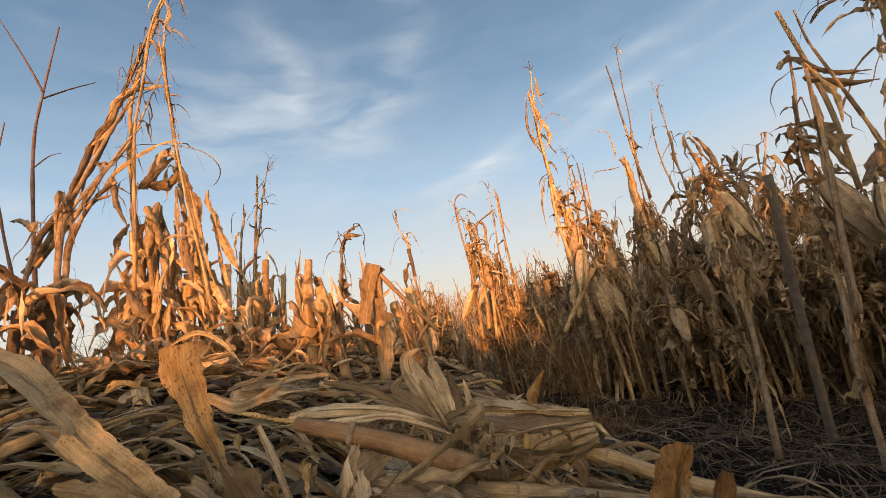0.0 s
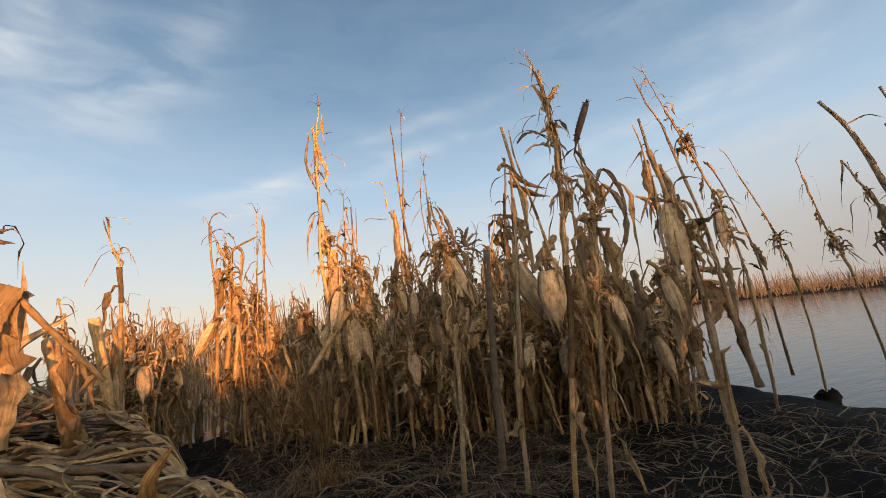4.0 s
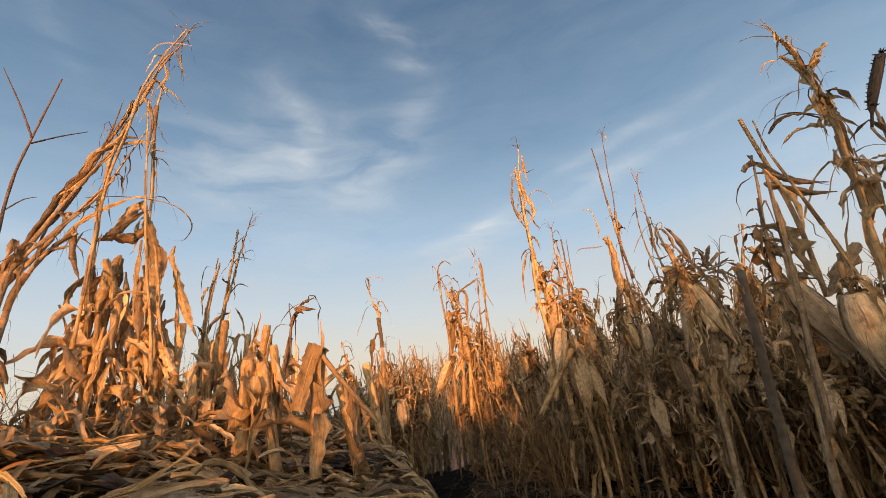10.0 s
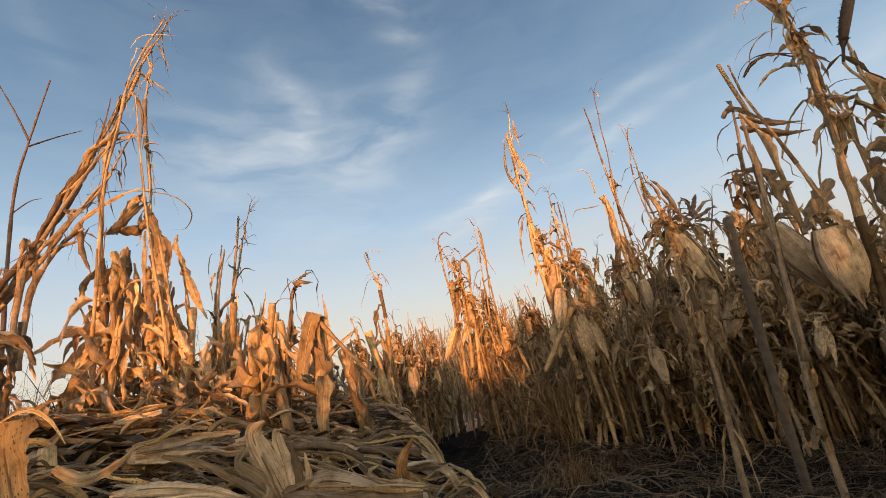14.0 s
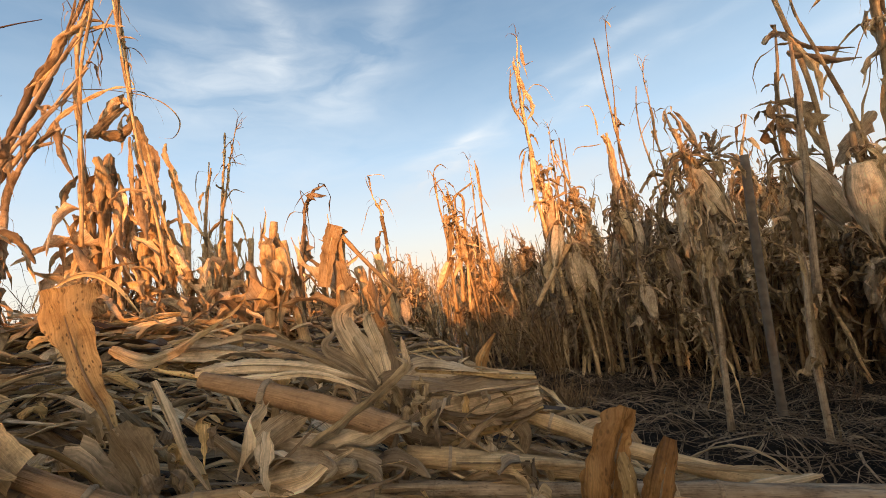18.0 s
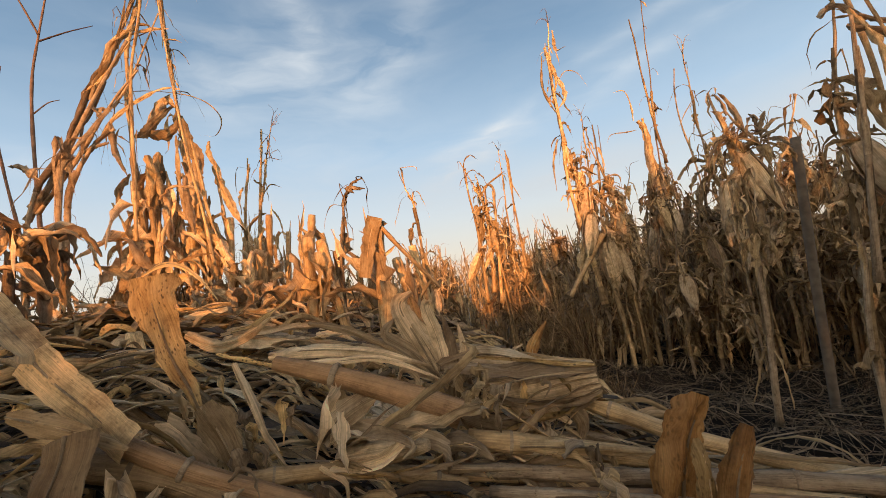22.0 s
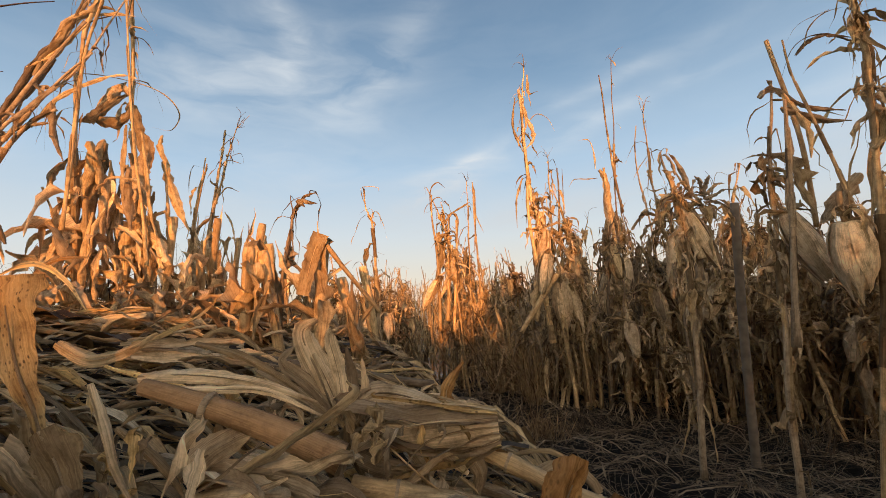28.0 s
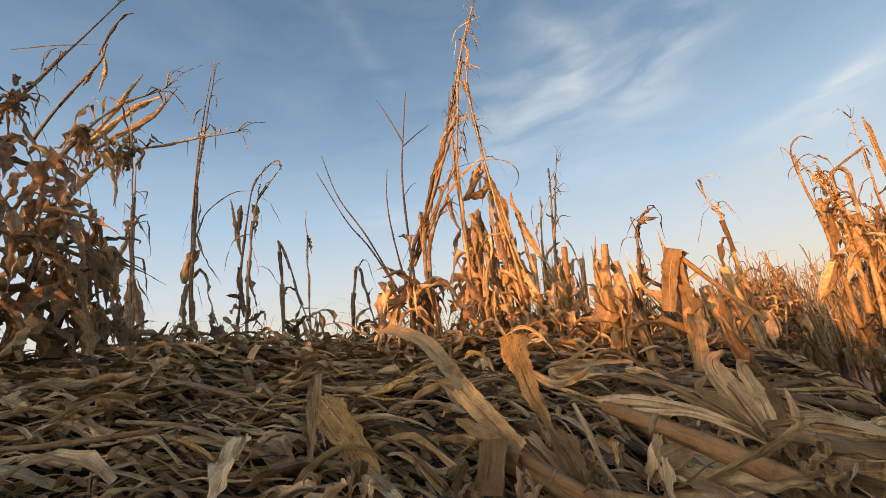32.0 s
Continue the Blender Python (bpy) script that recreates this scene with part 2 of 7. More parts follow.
    h2.operation = "ADD"
    nt.links.new(h.outputs[0], h2.inputs[0])
    nt.links.new(vein, h2.inputs[1])
    nt.links.new(h2.outputs[0], bump.inputs["Height"])
    nt.links.new(bump.outputs[0], b.inputs["Normal"])
    tr, mx = nt.nodes.new("ShaderNodeBsdfTranslucent"), nt.nodes.new("ShaderNodeMixShader")
    nt.links.new(col, tr.inputs["Color"])
    mx.inputs[0].default_value = through
    nt.links.new(b.outputs[0], mx.inputs[1])
    nt.links.new(tr.outputs[0], mx.inputs[2])
    nt.links.new(mx.outputs[0], nt.nodes["Material Output"].inputs[0])
    return m


LEAF = dry_leaf("dry_leaf", (0.66, 0.53, 0.32), (0.52, 0.39, 0.215), (0.25, 0.17, 0.085), 0.25)
HUSK = dry_leaf("dry_husk", (0.80, 0.68, 0.49), (0.68, 0.54, 0.345), (0.42, 0.29, 0.165), 0.12, 0.16)
GREY_LEAF = dry_leaf("weathered_leaf", (0.50, 0.41, 0.29), (0.35, 0.27, 0.175), (0.14, 0.10, 0.062), 0.35)
SPOTTED = dry_leaf("spotted_leaf", (0.80, 0.62, 0.33), (0.68, 0.49, 0.22), (0.42, 0.25, 0.10), 0.8, 0.18)
MOTTLED = dry_leaf("mottled_leaf", (0.66, 0.50, 0.28), (0.58, 0.42, 0.22), (0.42, 0.28, 0.13), 0.4, 0.12, 0.12, 0.5)
RUSSET = dry_leaf("russet_leaf", (0.64, 0.40, 0.16), (0.44, 0.235, 0.08), (0.17, 0.075, 0.028), 0.5)
STALK = dry_leaf("dry_stalk", (0.62, 0.47, 0.27), (0.48, 0.335, 0.17), (0.26, 0.165, 0.08), 0.12, 0.0)
GREY_STALK = dry_leaf("weathered_stalk", (0.48, 0.385, 0.27), (0.36, 0.275, 0.18), (0.16, 0.115, 0.072), 0.5, 0.0)
DARK_STALK = dry_leaf("blackened_stalk", (0.09, 0.07, 0.055), (0.05, 0.038, 0.03), (0.02, 0.015, 0.012), 0.3, 0.0)
TWIG = dry_leaf("twig_bark", (0.20, 0.125, 0.085), (0.14, 0.087, 0.06), (0.09, 0.06, 0.042), 0.0, 0.0, 0.0, 0.08)
BROWN_STALK = dry_leaf("brown_stalk", (0.44, 0.28, 0.15), (0.36, 0.215, 0.105), (0.22, 0.125, 0.06), 0.1, 0.0, 0.15)
LITTER = dry_leaf("litter_leaf", (0.74, 0.57, 0.32), (0.52, 0.37, 0.19), (0.19, 0.125, 0.06), 0.3, 0.15)
# old wet straw, its colour taken near black to paint shade between litter pieces
GAP_STRAW = dry_leaf("shade_dark_straw", (0.07, 0.052, 0.035), (0.035, 0.026, 0.018), (0.012, 0.009, 0.007), 0.3, 0.0)
THATCH = dry_leaf("old_thatch", (0.18, 0.135, 0.085), (0.09, 0.064, 0.04), (0.03, 0.022, 0.014), 0.3, 0.1)
REED = dry_leaf("far_reed", (0.52, 0.38, 0.22), (0.40, 0.28, 0.15), (0.20, 0.13, 0.07), 0.0, 0.2)


def mud_material():
    m, nt, b = material("wet_black_mud")
    big = noisy(nt, mapped(nt, "Object", (1.3, 1.3, 1.3)), 1.0, 6.0)
    small = noisy(nt, mapped(nt, "Object", (28, 28, 28)), 1.0, 8.0, 0.7)
    col = ramped(nt, big, [(0.3, (0.008, 0.0066, 0.0052)), (0.55, (0.021, 0.0175, 0.0132)), (0.8, (0.058, 0.046, 0.034))])
    col = mixed(nt, col, ramped(nt, small, [(0.35, (0.5, 0.5, 0.5)), (0.7, (1.5, 1.4, 1.3))]), 0.8, "MULTIPLY")
    nt.links.new(col, b.inputs["Base Color"])
    nt.links.new(ramped(nt, small, [(0.3, (0.6, 0.6, 0.6)), (0.6, (0.97, 0.97, 0.97))]), b.inputs["Roughness"])
    b.inputs["Specular IOR Level"].default_value = 0.12
    bump = nt.nodes.new("ShaderNodeBump")
    bump.inputs["Strength"].default_value, bump.inputs["Distance"].default_value = 0.9, 0.02
    nt.links.new(small, bump.inputs["Height"])
    nt.links.new(bump.outputs[0], b.inputs["Normal"])
    return m


def water_material():
    m, nt, b = material("flood_water")
    b.inputs["Base Color"].default_value = (0.035, 0.032, 0.026, 1)
    b.inputs["Roughness"].default_value, b.inputs["IOR"].default_value = 0.05, 1.33
    b.inputs["Specular IOR Level"].default_value = 0.5
    rip = noisy(nt, mapped(nt, "Object", (2.2, 6.5, 1)), 1.0, 4.0)
    bump = nt.nodes.new("ShaderNodeBump")
    bump.inputs["Strength"].default_value, bump.inputs["Distance"].default_value = 0.35, 0.03
    nt.links.new(rip, bump.inputs["Height"])
    nt.links.new(bump.outputs[0], b.inputs["Normal"])
    return m


def plain(name, colour, rough=0.6):
    m, nt, b = material(name)
    n = noisy(nt, mapped(nt, "Object", (30, 30, 30)), 1.0, 4.0)
    lo, hi = tuple(c * 0.75 for c in colour), tuple(min(1, c * 1.2) for c in colour)
    nt.links.new(ramped(nt, n, [(0.35, lo), (0.65, hi)]), b.inputs["Base Color"])
    b.inputs["Roughness"].default_value = rough
    return m


MUD, WATER = mud_material(), water_material()
DUCK_RUST, DUCK_PALE = plain("decoy_rust", (0.33, 0.12, 0.04)), plain("decoy_pale_side", (0.42, 0.38, 0.33))
DUCK_BODY, DUCK_HEAD, DUCK_BILL = plain("decoy_brown", (0.10, 0.075, 0.05)), plain("decoy_head", (0.05, 0.04, 0.03)), plain("decoy_bill", (0.35, 0.16, 0.04))
POST_WOOD = plain("grey_post_wood", (0.17, 0.13, 0.09), 0.8)


# ---- mesh building ----
class Shape:
    """Gathers vertices, faces and uv for one mesh."""

    def __init__(self):
        self.v, self.f, self.uv = [], [], []

    def add(self, verts, faces, uvs):
        n = len(self.v)
        self.v += verts
        self.f += [tuple(i + n for i in f) for f in faces]
        self.uv += uvs

    def grid(self, rings, uvs, close=False):
        """Quads between rings of equally many vertices."""
        k = len(rings[0])
        faces = []
        for i in range(len(rings) - 1):
            for j in range(k if close else k - 1):
                a, b = i * k + j, i * k + (j + 1) % k
                faces.append((a, b, b + k, a + k))
        self.add([p for r in rings for p in r], faces, [u for r in uvs for u in r])

    def mesh(self, name, mat):
        me = bpy.data.meshes.new(name)
        me.from_pydata([tuple(p) for p in self.v], [], self.f)
        loops = np.empty(len(me.loops), np.int32)
        me.loops.foreach_get("vertex_index", loops)
        uv = me.uv_layers.new(name="UVMap")
        uv.data.foreach_set("uv", np.array(self.uv, np.float32)[loops].ravel())
        me.polygons.foreach_set("use_smooth", np.ones(len(me.polygons), bool))
        me.materials.append(mat)
        me.update()
        return me


def part(name, shape, mat, parent=None, label=""):
    me = shape if isinstance(shape, bpy.types.Mesh) else shape.mesh(name, mat)
    ob = new(name, me)
    if parent is not None:
        ob.parent = parent
    return tagged(ob, label)


def thing(name, place, label, category, group="", kind=""):
    ob = new(name)
    ob.empty_display_size = 0.1
    ob.location = place
    return tagged(ob, label, category, group, kind)


def smooth_path(points, n):
    """n + 1 places along a Catmull-Rom curve through the points."""
    p = [Vector(q) for q in points]
    p = [p[0] * 2 - p[1]] + p + [p[-1] * 2 - p[-2]]
    out, k = [], len(p) - 3
    for i in range(n + 1):
        u = i / n * k
        j = min(int(u), k - 1)
        t = u - j
        a, b, c, d = p[j : j + 4]
        out.append(0.5 * (2 * b + (c - a) * t + (2 * a - 5 * b + 4 * c - d) * t * t + (3 * b - a - 3 * c + d) * t**3))
    return out


def tube(shape, path, radius, sides=6):
    """A tube along a path; radius is a function of 0..1."""
    rings, uvs, far = [], [], 0.0
    n = len(path) - 1
    for i, q in enumerate(path):
        t = (path[min(i + 1, n)] - path[max(i - 1, 0)]).normalized()
        s = t.cross(Vector((0.31, 0.95, 0.05))).normalized()
        o = t.cross(s)
        if i:
            far += (q - path[i - 1]).length
        r = radius(i / n)
        rings.append([q + r * (math.cos(6.2832 * j / sides) * s + math.sin(6.2832 * j / sides) * o) for j in range(sides)])
        uvs.append([(0.05 * j / sides, far) for j in range(sides)])
    k = len(shape.v)
    shape.grid(rings, uvs, True)
    shape.f.append(tuple(k + j for j in range(sides))[::-1])
    shape.f.append(tuple(k + n * sides + j for j in range(sides)))


def ribbon(shape, path, side, width, fold=0.25, across=2, crumple=0.0, rng=random, curl=0.0):
    """A leaf along a path. side: the widthwise direction at each place; width: a function of 0..1; fold: depth of its keel."""
    rings, uvs, far = [], [], 0.0
    n = len(path) - 1
    base = rng.random() * 3
    for i, q in enumerate(path):
        t = (path[min(i + 1, n)] - path[max(i - 1, 0)])
        if t.length < 1e-6:
            t = Vector((0, 0, 1))
        t.normalize()
        s = side[i] - side[i].dot(t) * t
        s = s.normalized() if s.length > 1e-4 else t.orthogonal().normalized()
        o = t.cross(s)
        if i:
            far += (q - path[i - 1]).length
        w = width(i / n)
        ring, ruv = [], []
        for j in range(across + 1):
            u = 2 * j / across - 1
            ang = u * curl
            lift = fold * w * abs(u) + (w * (1 - math.cos(ang)) * 0.8 if curl else 0.0)
            x = math.sin(ang) / curl * w if curl else u * w
            c = crumple * w * (0.4 * (rng.random() - 0.5) + 1.3 * noise.noise(Vector((far * 42, u * 1.9, base * 9)))) if crumple else 0.0
            if abs(u) == 1 and crumple:
                x *= 1 + min(0.3, 1.3 * crumple) * noise.noise(Vector((far * 90, u * 3, base * 5)))
            ring.append(q + x * s + (lift + c) * o)
            ruv.append((base + u * w, base + far))
        rings.append(ring)
        uvs.append(ruv)
    shape.grid(rings, uvs)


def leaf_width(w, sharp=0.75):
    return lambda u: w * (0.55 + 0.45 * min(1, u * 5)) * max(0.03, 1 - max(0, u - 0.35) / 0.65) ** sharp


def hang_leaf(shape, rng, start, heading, length, width, lift=0.9, droop=3.2, segs=10, across=2, crumple=0.5, curl=0.0, wander=0.35, breaks=0.2):
    """A dry leaf that leaves the stalk, breaks over and hangs down, twisting and narrowing unevenly."""
    pos, el, az = Vector(start), lift, heading
    path, side = [pos.copy()], []
    twist, spin = rng.uniform(-0.8, 0.8), rng.uniform(-4.0, 4.0)
    step = length / segs
    aim = rng.uniform(-1.55, -1.15)
    for i in range(segs + 1):
        u = i / segs
        side.append(Vector((-math.sin(az + twist + spin * u), math.cos(az + twist + spin * u), 0.35 * math.sin(3 * u + spin))))
        if i == segs:
            break
        if u >= breaks:
            el += (aim - el) * min(1.0, droop / segs * 1.3)
        el += rng.uniform(-wander, wander) * 0.6
        az += rng.uniform(-wander, wander) * 1.3
        if rng.random() < 0.13:      # a crease
            el += rng.uniform(-0.9, 0.5)
            az += rng.uniform(-1.2, 1.2)
        pos = pos + step * Vector((math.cos(az) * math.cos(el), math.sin(az) * math.cos(el), math.sin(el)))
        path.append(pos.copy())
    bits = [rng.uniform(0.4, 1.2) for _ in range(segs + 2)]
    base = leaf_width(width, rng.uniform(0.5, 1.1))
    uneven = lambda u: base(u) * (bits[int(u * segs)] * (1 - (u * segs) % 1) + bits[int(u * segs) + 1] * ((u * segs) % 1))
    ribbon(shape, path, side, uneven, rng.uniform(0.1, 0.7), across, crumple, rng, curl)


def sheath(shape, rng, path, u0, u1, radius, turns=0.75):
    """A leaf's base wrapped round a length of stalk, loose and torn."""
    n, k = 6, 5
    rings, uvs = [], []
    a0 = rng.uniform(0, 6.28)
    for i in range(n + 1):
        u = u0 + (u1 - u0) * i / n
        f = u * (len(path) - 1)
        j = min(int(f), len(path) - 2)
        q = path[j].lerp(path[j + 1], f - j)
        t = (path[j + 1] - path[j]).normalized()
        s = t.orthogonal().normalized()
        o = t.cross(s)
        r = radius * (1.02 + 0.22 * (i / n) ** 2 + rng.uniform(-0.1, 0.15))
        span = 6.28 * turns * (1 - 0.25 * i / n)
        rings.append([q + r * (math.cos(a0 + span * (m / k - 0.5)) * s + math.sin(a0 + span * (m / k - 0.5)) * o) for m in range(k + 1)])
        uvs.append([(a0 + 0.06 * m / k, a0 + 0.2 * i / n) for m in range(k + 1)])
    shape.grid(rings, uvs)


def ear_husks(rng, length, radius, husks=7, splay=0.35, segs=8):
    """Husk leaves of an ear about the local -z axis, its butt at the origin: they overlap and part at the tip."""
    made = []
    prof = lambda u: radius * (math.sin(min(1.0, 0.18 + u * 0.95) * 2.75) ** 0.7 if u < 0.93 else 0.28)
    for h in range(husks):
        s = Shape()
        a0 = 6.2832 * h / husks + rng.uniform(-0.3, 0.3)
        far = length * rng.uniform(0.82, 1.18)
        span = rng.uniform(1.0, 1.5)
        flare = splay * rng.random() ** 2
        rings, uvs = [], []
        for i in range(segs + 1):
            u = i / segs
            r = prof(min(u, 1.0)) * (1.0 + 0.06 * rng.random()) + 0.0025 * (h % 3) + flare * radius * 2.2 * max(0, u - 0.45) ** 1.5 * 2
            tip = max(0.10, 1 - max(0, u - 0.55) / 0.5)
            rings.append([Vector((r * math.cos(a0 + span * tip * (m / 4 - 0.5)), r * math.sin(a0 + span * tip * (m / 4 - 0.5)), -far * u)) for m in range(5)])
            uvs.append([(a0 + radius * 1.4 * (m / 4 - 0.5), far * u + a0) for m in range(5)])
        s.grid(rings, uvs)
        made.append(s)
    return made


def tassel_shape(shape, rng, top, way, size, n=5, thick=0.0022):
    way = Vector(way).normalized()
    for i in range(n):
        d = (way * rng.uniform(0.5, 1.3) + Vector((rng.uniform(-1, 1), rng.uniform(-1, 1), rng.uniform(-0.2, 0.6))) * 0.55).normalized()
        length = size * rng.uniform(0.4, 1.0)
        mid = top + d * length * 0.55 + Vector((0, 0, rng.uniform(-0.02, 0.03)))
        end = top + d * length + Vector((rng.uniform(-1, 1), rng.uniform(-1, 1), rng.uniform(-1.2, 0.5))) * length * 0.35
        tube(shape, smooth_path([top, mid, end], 6), lambda u: thick * (1 - 0.6 * u), 3)


# ---- maize plants ----
def ear_core(length, radius):
    s = Shape()
    tube(s, [Vector((0, 0, -length * k / 8)) for k in range(9)], lambda u: radius * max(0.25, math.sin(0.5 + 2.3 * u)) ** 0.7, 8)
    return s


def corn_plant(place, bends, seed, leaves=7, ears=(), tassel=5, thick=0.013, mats=None, wisps=3, label="", group="standing maize", leaf_size=0.36, low=0.08, knots=2, bulk=1.0):
    """A dead standing maize plant. bends: places of the stalk after its foot, relative to it; ears: heights along the stalk, 0..1."""
    rng = random.Random(seed)
    leaf_mat, stalk_mat = mats or (LEAF, STALK)
    root = thing("corn_plant", place, label or "dead tan maize plant with hanging papery leaves", "corn plant", group)
    foot = Vector((0, 0, -0.06))
    total = Vector(bends[-1]).length
    path = smooth_path([foot] + [Vector(b) for b in bends], max(14, int(total * 13)))
    n = len(path) - 1
    for i in range(1, n):
        path[i] = path[i] + Vector((rng.uniform(-1, 1), rng.uniform(-1, 1), 0)) * 0.0045
    nodes = max(5, int(total / 0.16))
    rad = lambda u: 0.70 * thick * (1.05 - 0.72 * u) * (1.0 + 0.28 * max(0.0, math.cos(6.2832 * nodes * u)) ** 10)
    s = Shape()
    tube(s, smooth_path(path, n * 2), rad, 7)
    part("stalk", s, stalk_mat, root)
    at = lambda u: path[min(n, max(0, int(round(u * n))))]
    for k in range(4):
        u0 = low + (0.85 - low) * (k + rng.random() * 0.5) / 4
        wrap = Shape()
        sheath(wrap, rng, path, u0, min(0.97, u0 + rng.uniform(0.08, 0.15)), rad(u0) * 1.1 + 0.0015, rng.uniform(0.6, 0.95))
        part("leaf_sheath", wrap, leaf_mat, root)
    az = rng.uniform(0, 6.28)
    for k in range(leaves):
        u = low + (0.84 - low) * (k + rng.uniform(0, 0.9)) / leaves
        az += math.pi + rng.uniform(-1.1, 1.1)
        high = u > 0.72
        size = leaf_size * rng.uniform(0.45, 1.1) * (0.5 if high else 1.0)
        s = Shape()
        way = rng.random()
        if way < 0.34:        # straight down along the stalk
            shape_of = dict(lift=rng.uniform(-0.9, 0.6), droop=rng.uniform(6, 11), breaks=rng.uniform(0.0, 0.12), curl=rng.uniform(0.3, 2.0))
            size *= 0.85
        elif way < 0.7:      # up, over and down
            shape_of = dict(lift=rng.uniform(0.6, 1.35), droop=rng.uniform(4, 9), breaks=rng.uniform(0.08, 0.3), curl=rng.uniform(0.0, 1.2))
        else:                # still standing out
            shape_of = dict(lift=rng.uniform(0.5, 1.2), droop=rng.uniform(0.3, 1.2), breaks=0.5, curl=rng.uniform(0.8, 2.2))
            size *= 0.45
        hang_leaf(s, rng, at(u), az, size, rng.choice((0.003, 0.006, 0.010, 0.014, 0.019)) * bulk * rng.uniform(0.8, 1.25) * (0.7 if high else 1.0), segs=12, across=4, crumple=0.9, wander=0.32, **shape_of)
        part("leaf", s, leaf_mat, root)
    if wisps:
        s = Shape()
        for k in range(wisps * 5):
            u = rng.uniform(0.06, 1.0)
            hang_leaf(s, rng, at(u), rng.uniform(0, 6.28), rng.uniform(0.06, 0.26), rng.uniform(0.0012, 0.006) * bulk, rng.uniform(-1.3, 1.5), rng.uniform(1, 7), 8, 2, 0.4, 0.0, 0.28)
        tagged(part("dry_fringe", s, leaf_mat, root), kind="stuff")
    for k in range(knots):       # crumpled husks where the leaves and shanks leave the stalk
        s = Shape()
        q = at(rng.uniform(0.30, 0.68))
        for m in range(15):
            hang_leaf(s, rng, q + Vector((rng.uniform(-1, 1), rng.uniform(-1, 1), rng.uniform(-3, 3))) * 0.015, rng.uniform(0, 6.28), rng.uniform(0.05, 0.15) * bulk, rng.uniform(0.005, 0.016) * bulk, rng.uniform(-0.8, 1.3), rng.uniform(1, 6), 8, 4, 0.9, rng.uniform(0.2, 1.8), 0.8, rng.uniform(0.1, 0.5))
        tagged(part("husk_knot", s, HUSK if k % 2 == 0 and leaf_mat is not GREY_LEAF else leaf_mat, root), kind="stuff")
    for k, u in enumerate(ears):
        a = rng.uniform(0, 6.28)
        ear = part("ear", ear_core(0.17 * bulk, 0.022 * bulk), HUSK if leaf_mat is not GREY_LEAF else LEAF, root, "husk-wrapped maize ear hanging on its shank")
        for s in ear_husks(rng, rng.uniform(0.16, 0.22) * bulk, rng.uniform(0.023, 0.031) * bulk, 5):
            part("husk_leaf", s, HUSK if leaf_mat is not GREY_LEAF else LEAF, ear)
        s = Shape()
        for m in range(7):       # torn husks about the shank
            hang_leaf(s, rng, Vector((0, 0, 0.01)), rng.uniform(0, 6.28), rng.uniform(0.10, 0.22), rng.uniform(0.006, 0.016), rng.uniform(-0.4, 1.3), rng.uniform(1, 5), 9, 4, 0.7, rng.uniform(0.2, 1.4), 0.4, rng.uniform(0.1, 0.5))
        tagged(part("torn_husk", s, LEAF, ear), kind="stuff")
        ear.location = at(u) + Vector((math.cos(a), math.sin(a), 0)) * (thick + 0.02)
        ear.rotation_euler = (rng.uniform(-0.3, 0.3), rng.uniform(-0.3, 0.3), a)
    if tassel:
        s = Shape()
        tassel_shape(s, rng, path[-1], path[-1] - path[-4], 0.16, tassel)
        part("tassel", s, leaf_mat, root)
    return root


def rel(foot, *points):
    return [tuple(round(a - b, 3) for a, b in zip(p, foot)) for p in points]


# ---- ground, water, bank ----
RIM = [(1.2, -3.5), (0.75, -0.4), (0.50, 0.10), (0.40, 0.34), (0.24, 0.50), (0.10, 0.62), (-0.02, 0.85), (-0.16, 1.2), (-0.42, 1.65), (-0.9, 2.1), (-1.7, 2.5), (-3.2, 2.6), (-9.0, 2.2), (-9.0, -3.5)]


def rim_distance(x, y):
    """Metres inside the bank's rim (negative: outside)."""
    best, inside = 1e9, False
    for (ax, ay), (bx, by) in zip(RIM, RIM[1:] + RIM[:1]):
        dx, dy = bx - ax, by - ay
        t = max(0.0, min(1.0, ((x - ax) * dx + (y - ay) * dy) / (dx * dx + dy * dy)))
        best = min(best, math.hypot(x - ax - t * dx, y - ay - t * dy))
        if (ay > y) != (by > y) and x < ax + (y - ay) / (by - ay) * dx:
            inside = not inside
    return best if inside else -best


def step01(a, b, x):
    t = max(0.0, min(1.0, (x - a) / (b - a)))
    return t * t * (3 - 2 * t)


def bank_top(x, y):
    z = 0.59 + 0.23 * step01(-0.1, 1.5, -x) - 0.08 * step01(0.0, 0.4, x)
    # last term: a rise added behind the camera to shade the near litter
    z += 0.12 * step01(1.2, 0.0, y) * step01(1.0, 1.8, -x) + 0.22 * step01(-0.35, -1.0, y)
    return z - 0.16 * math.exp(-((x - 0.03) ** 2 + (y - 0.02) ** 2) / 0.05)


def bank(x, y):
    """Height of the bank of flattened maize."""
    d = rim_distance(x, y) + 0.05 * noise.noise(Vector((x * 4, y * 4, 3)))
    rough = 0.045 * noise.noise(Vector((x * 3.1, y * 3.1, 7))) + 0.02 * noise.noise(Vector((x * 9, y * 9, 1)))
    return bank_top(x, y) * step01(-0.13, 0.10, d) + rough * step01(-0.15, 0.05, d)


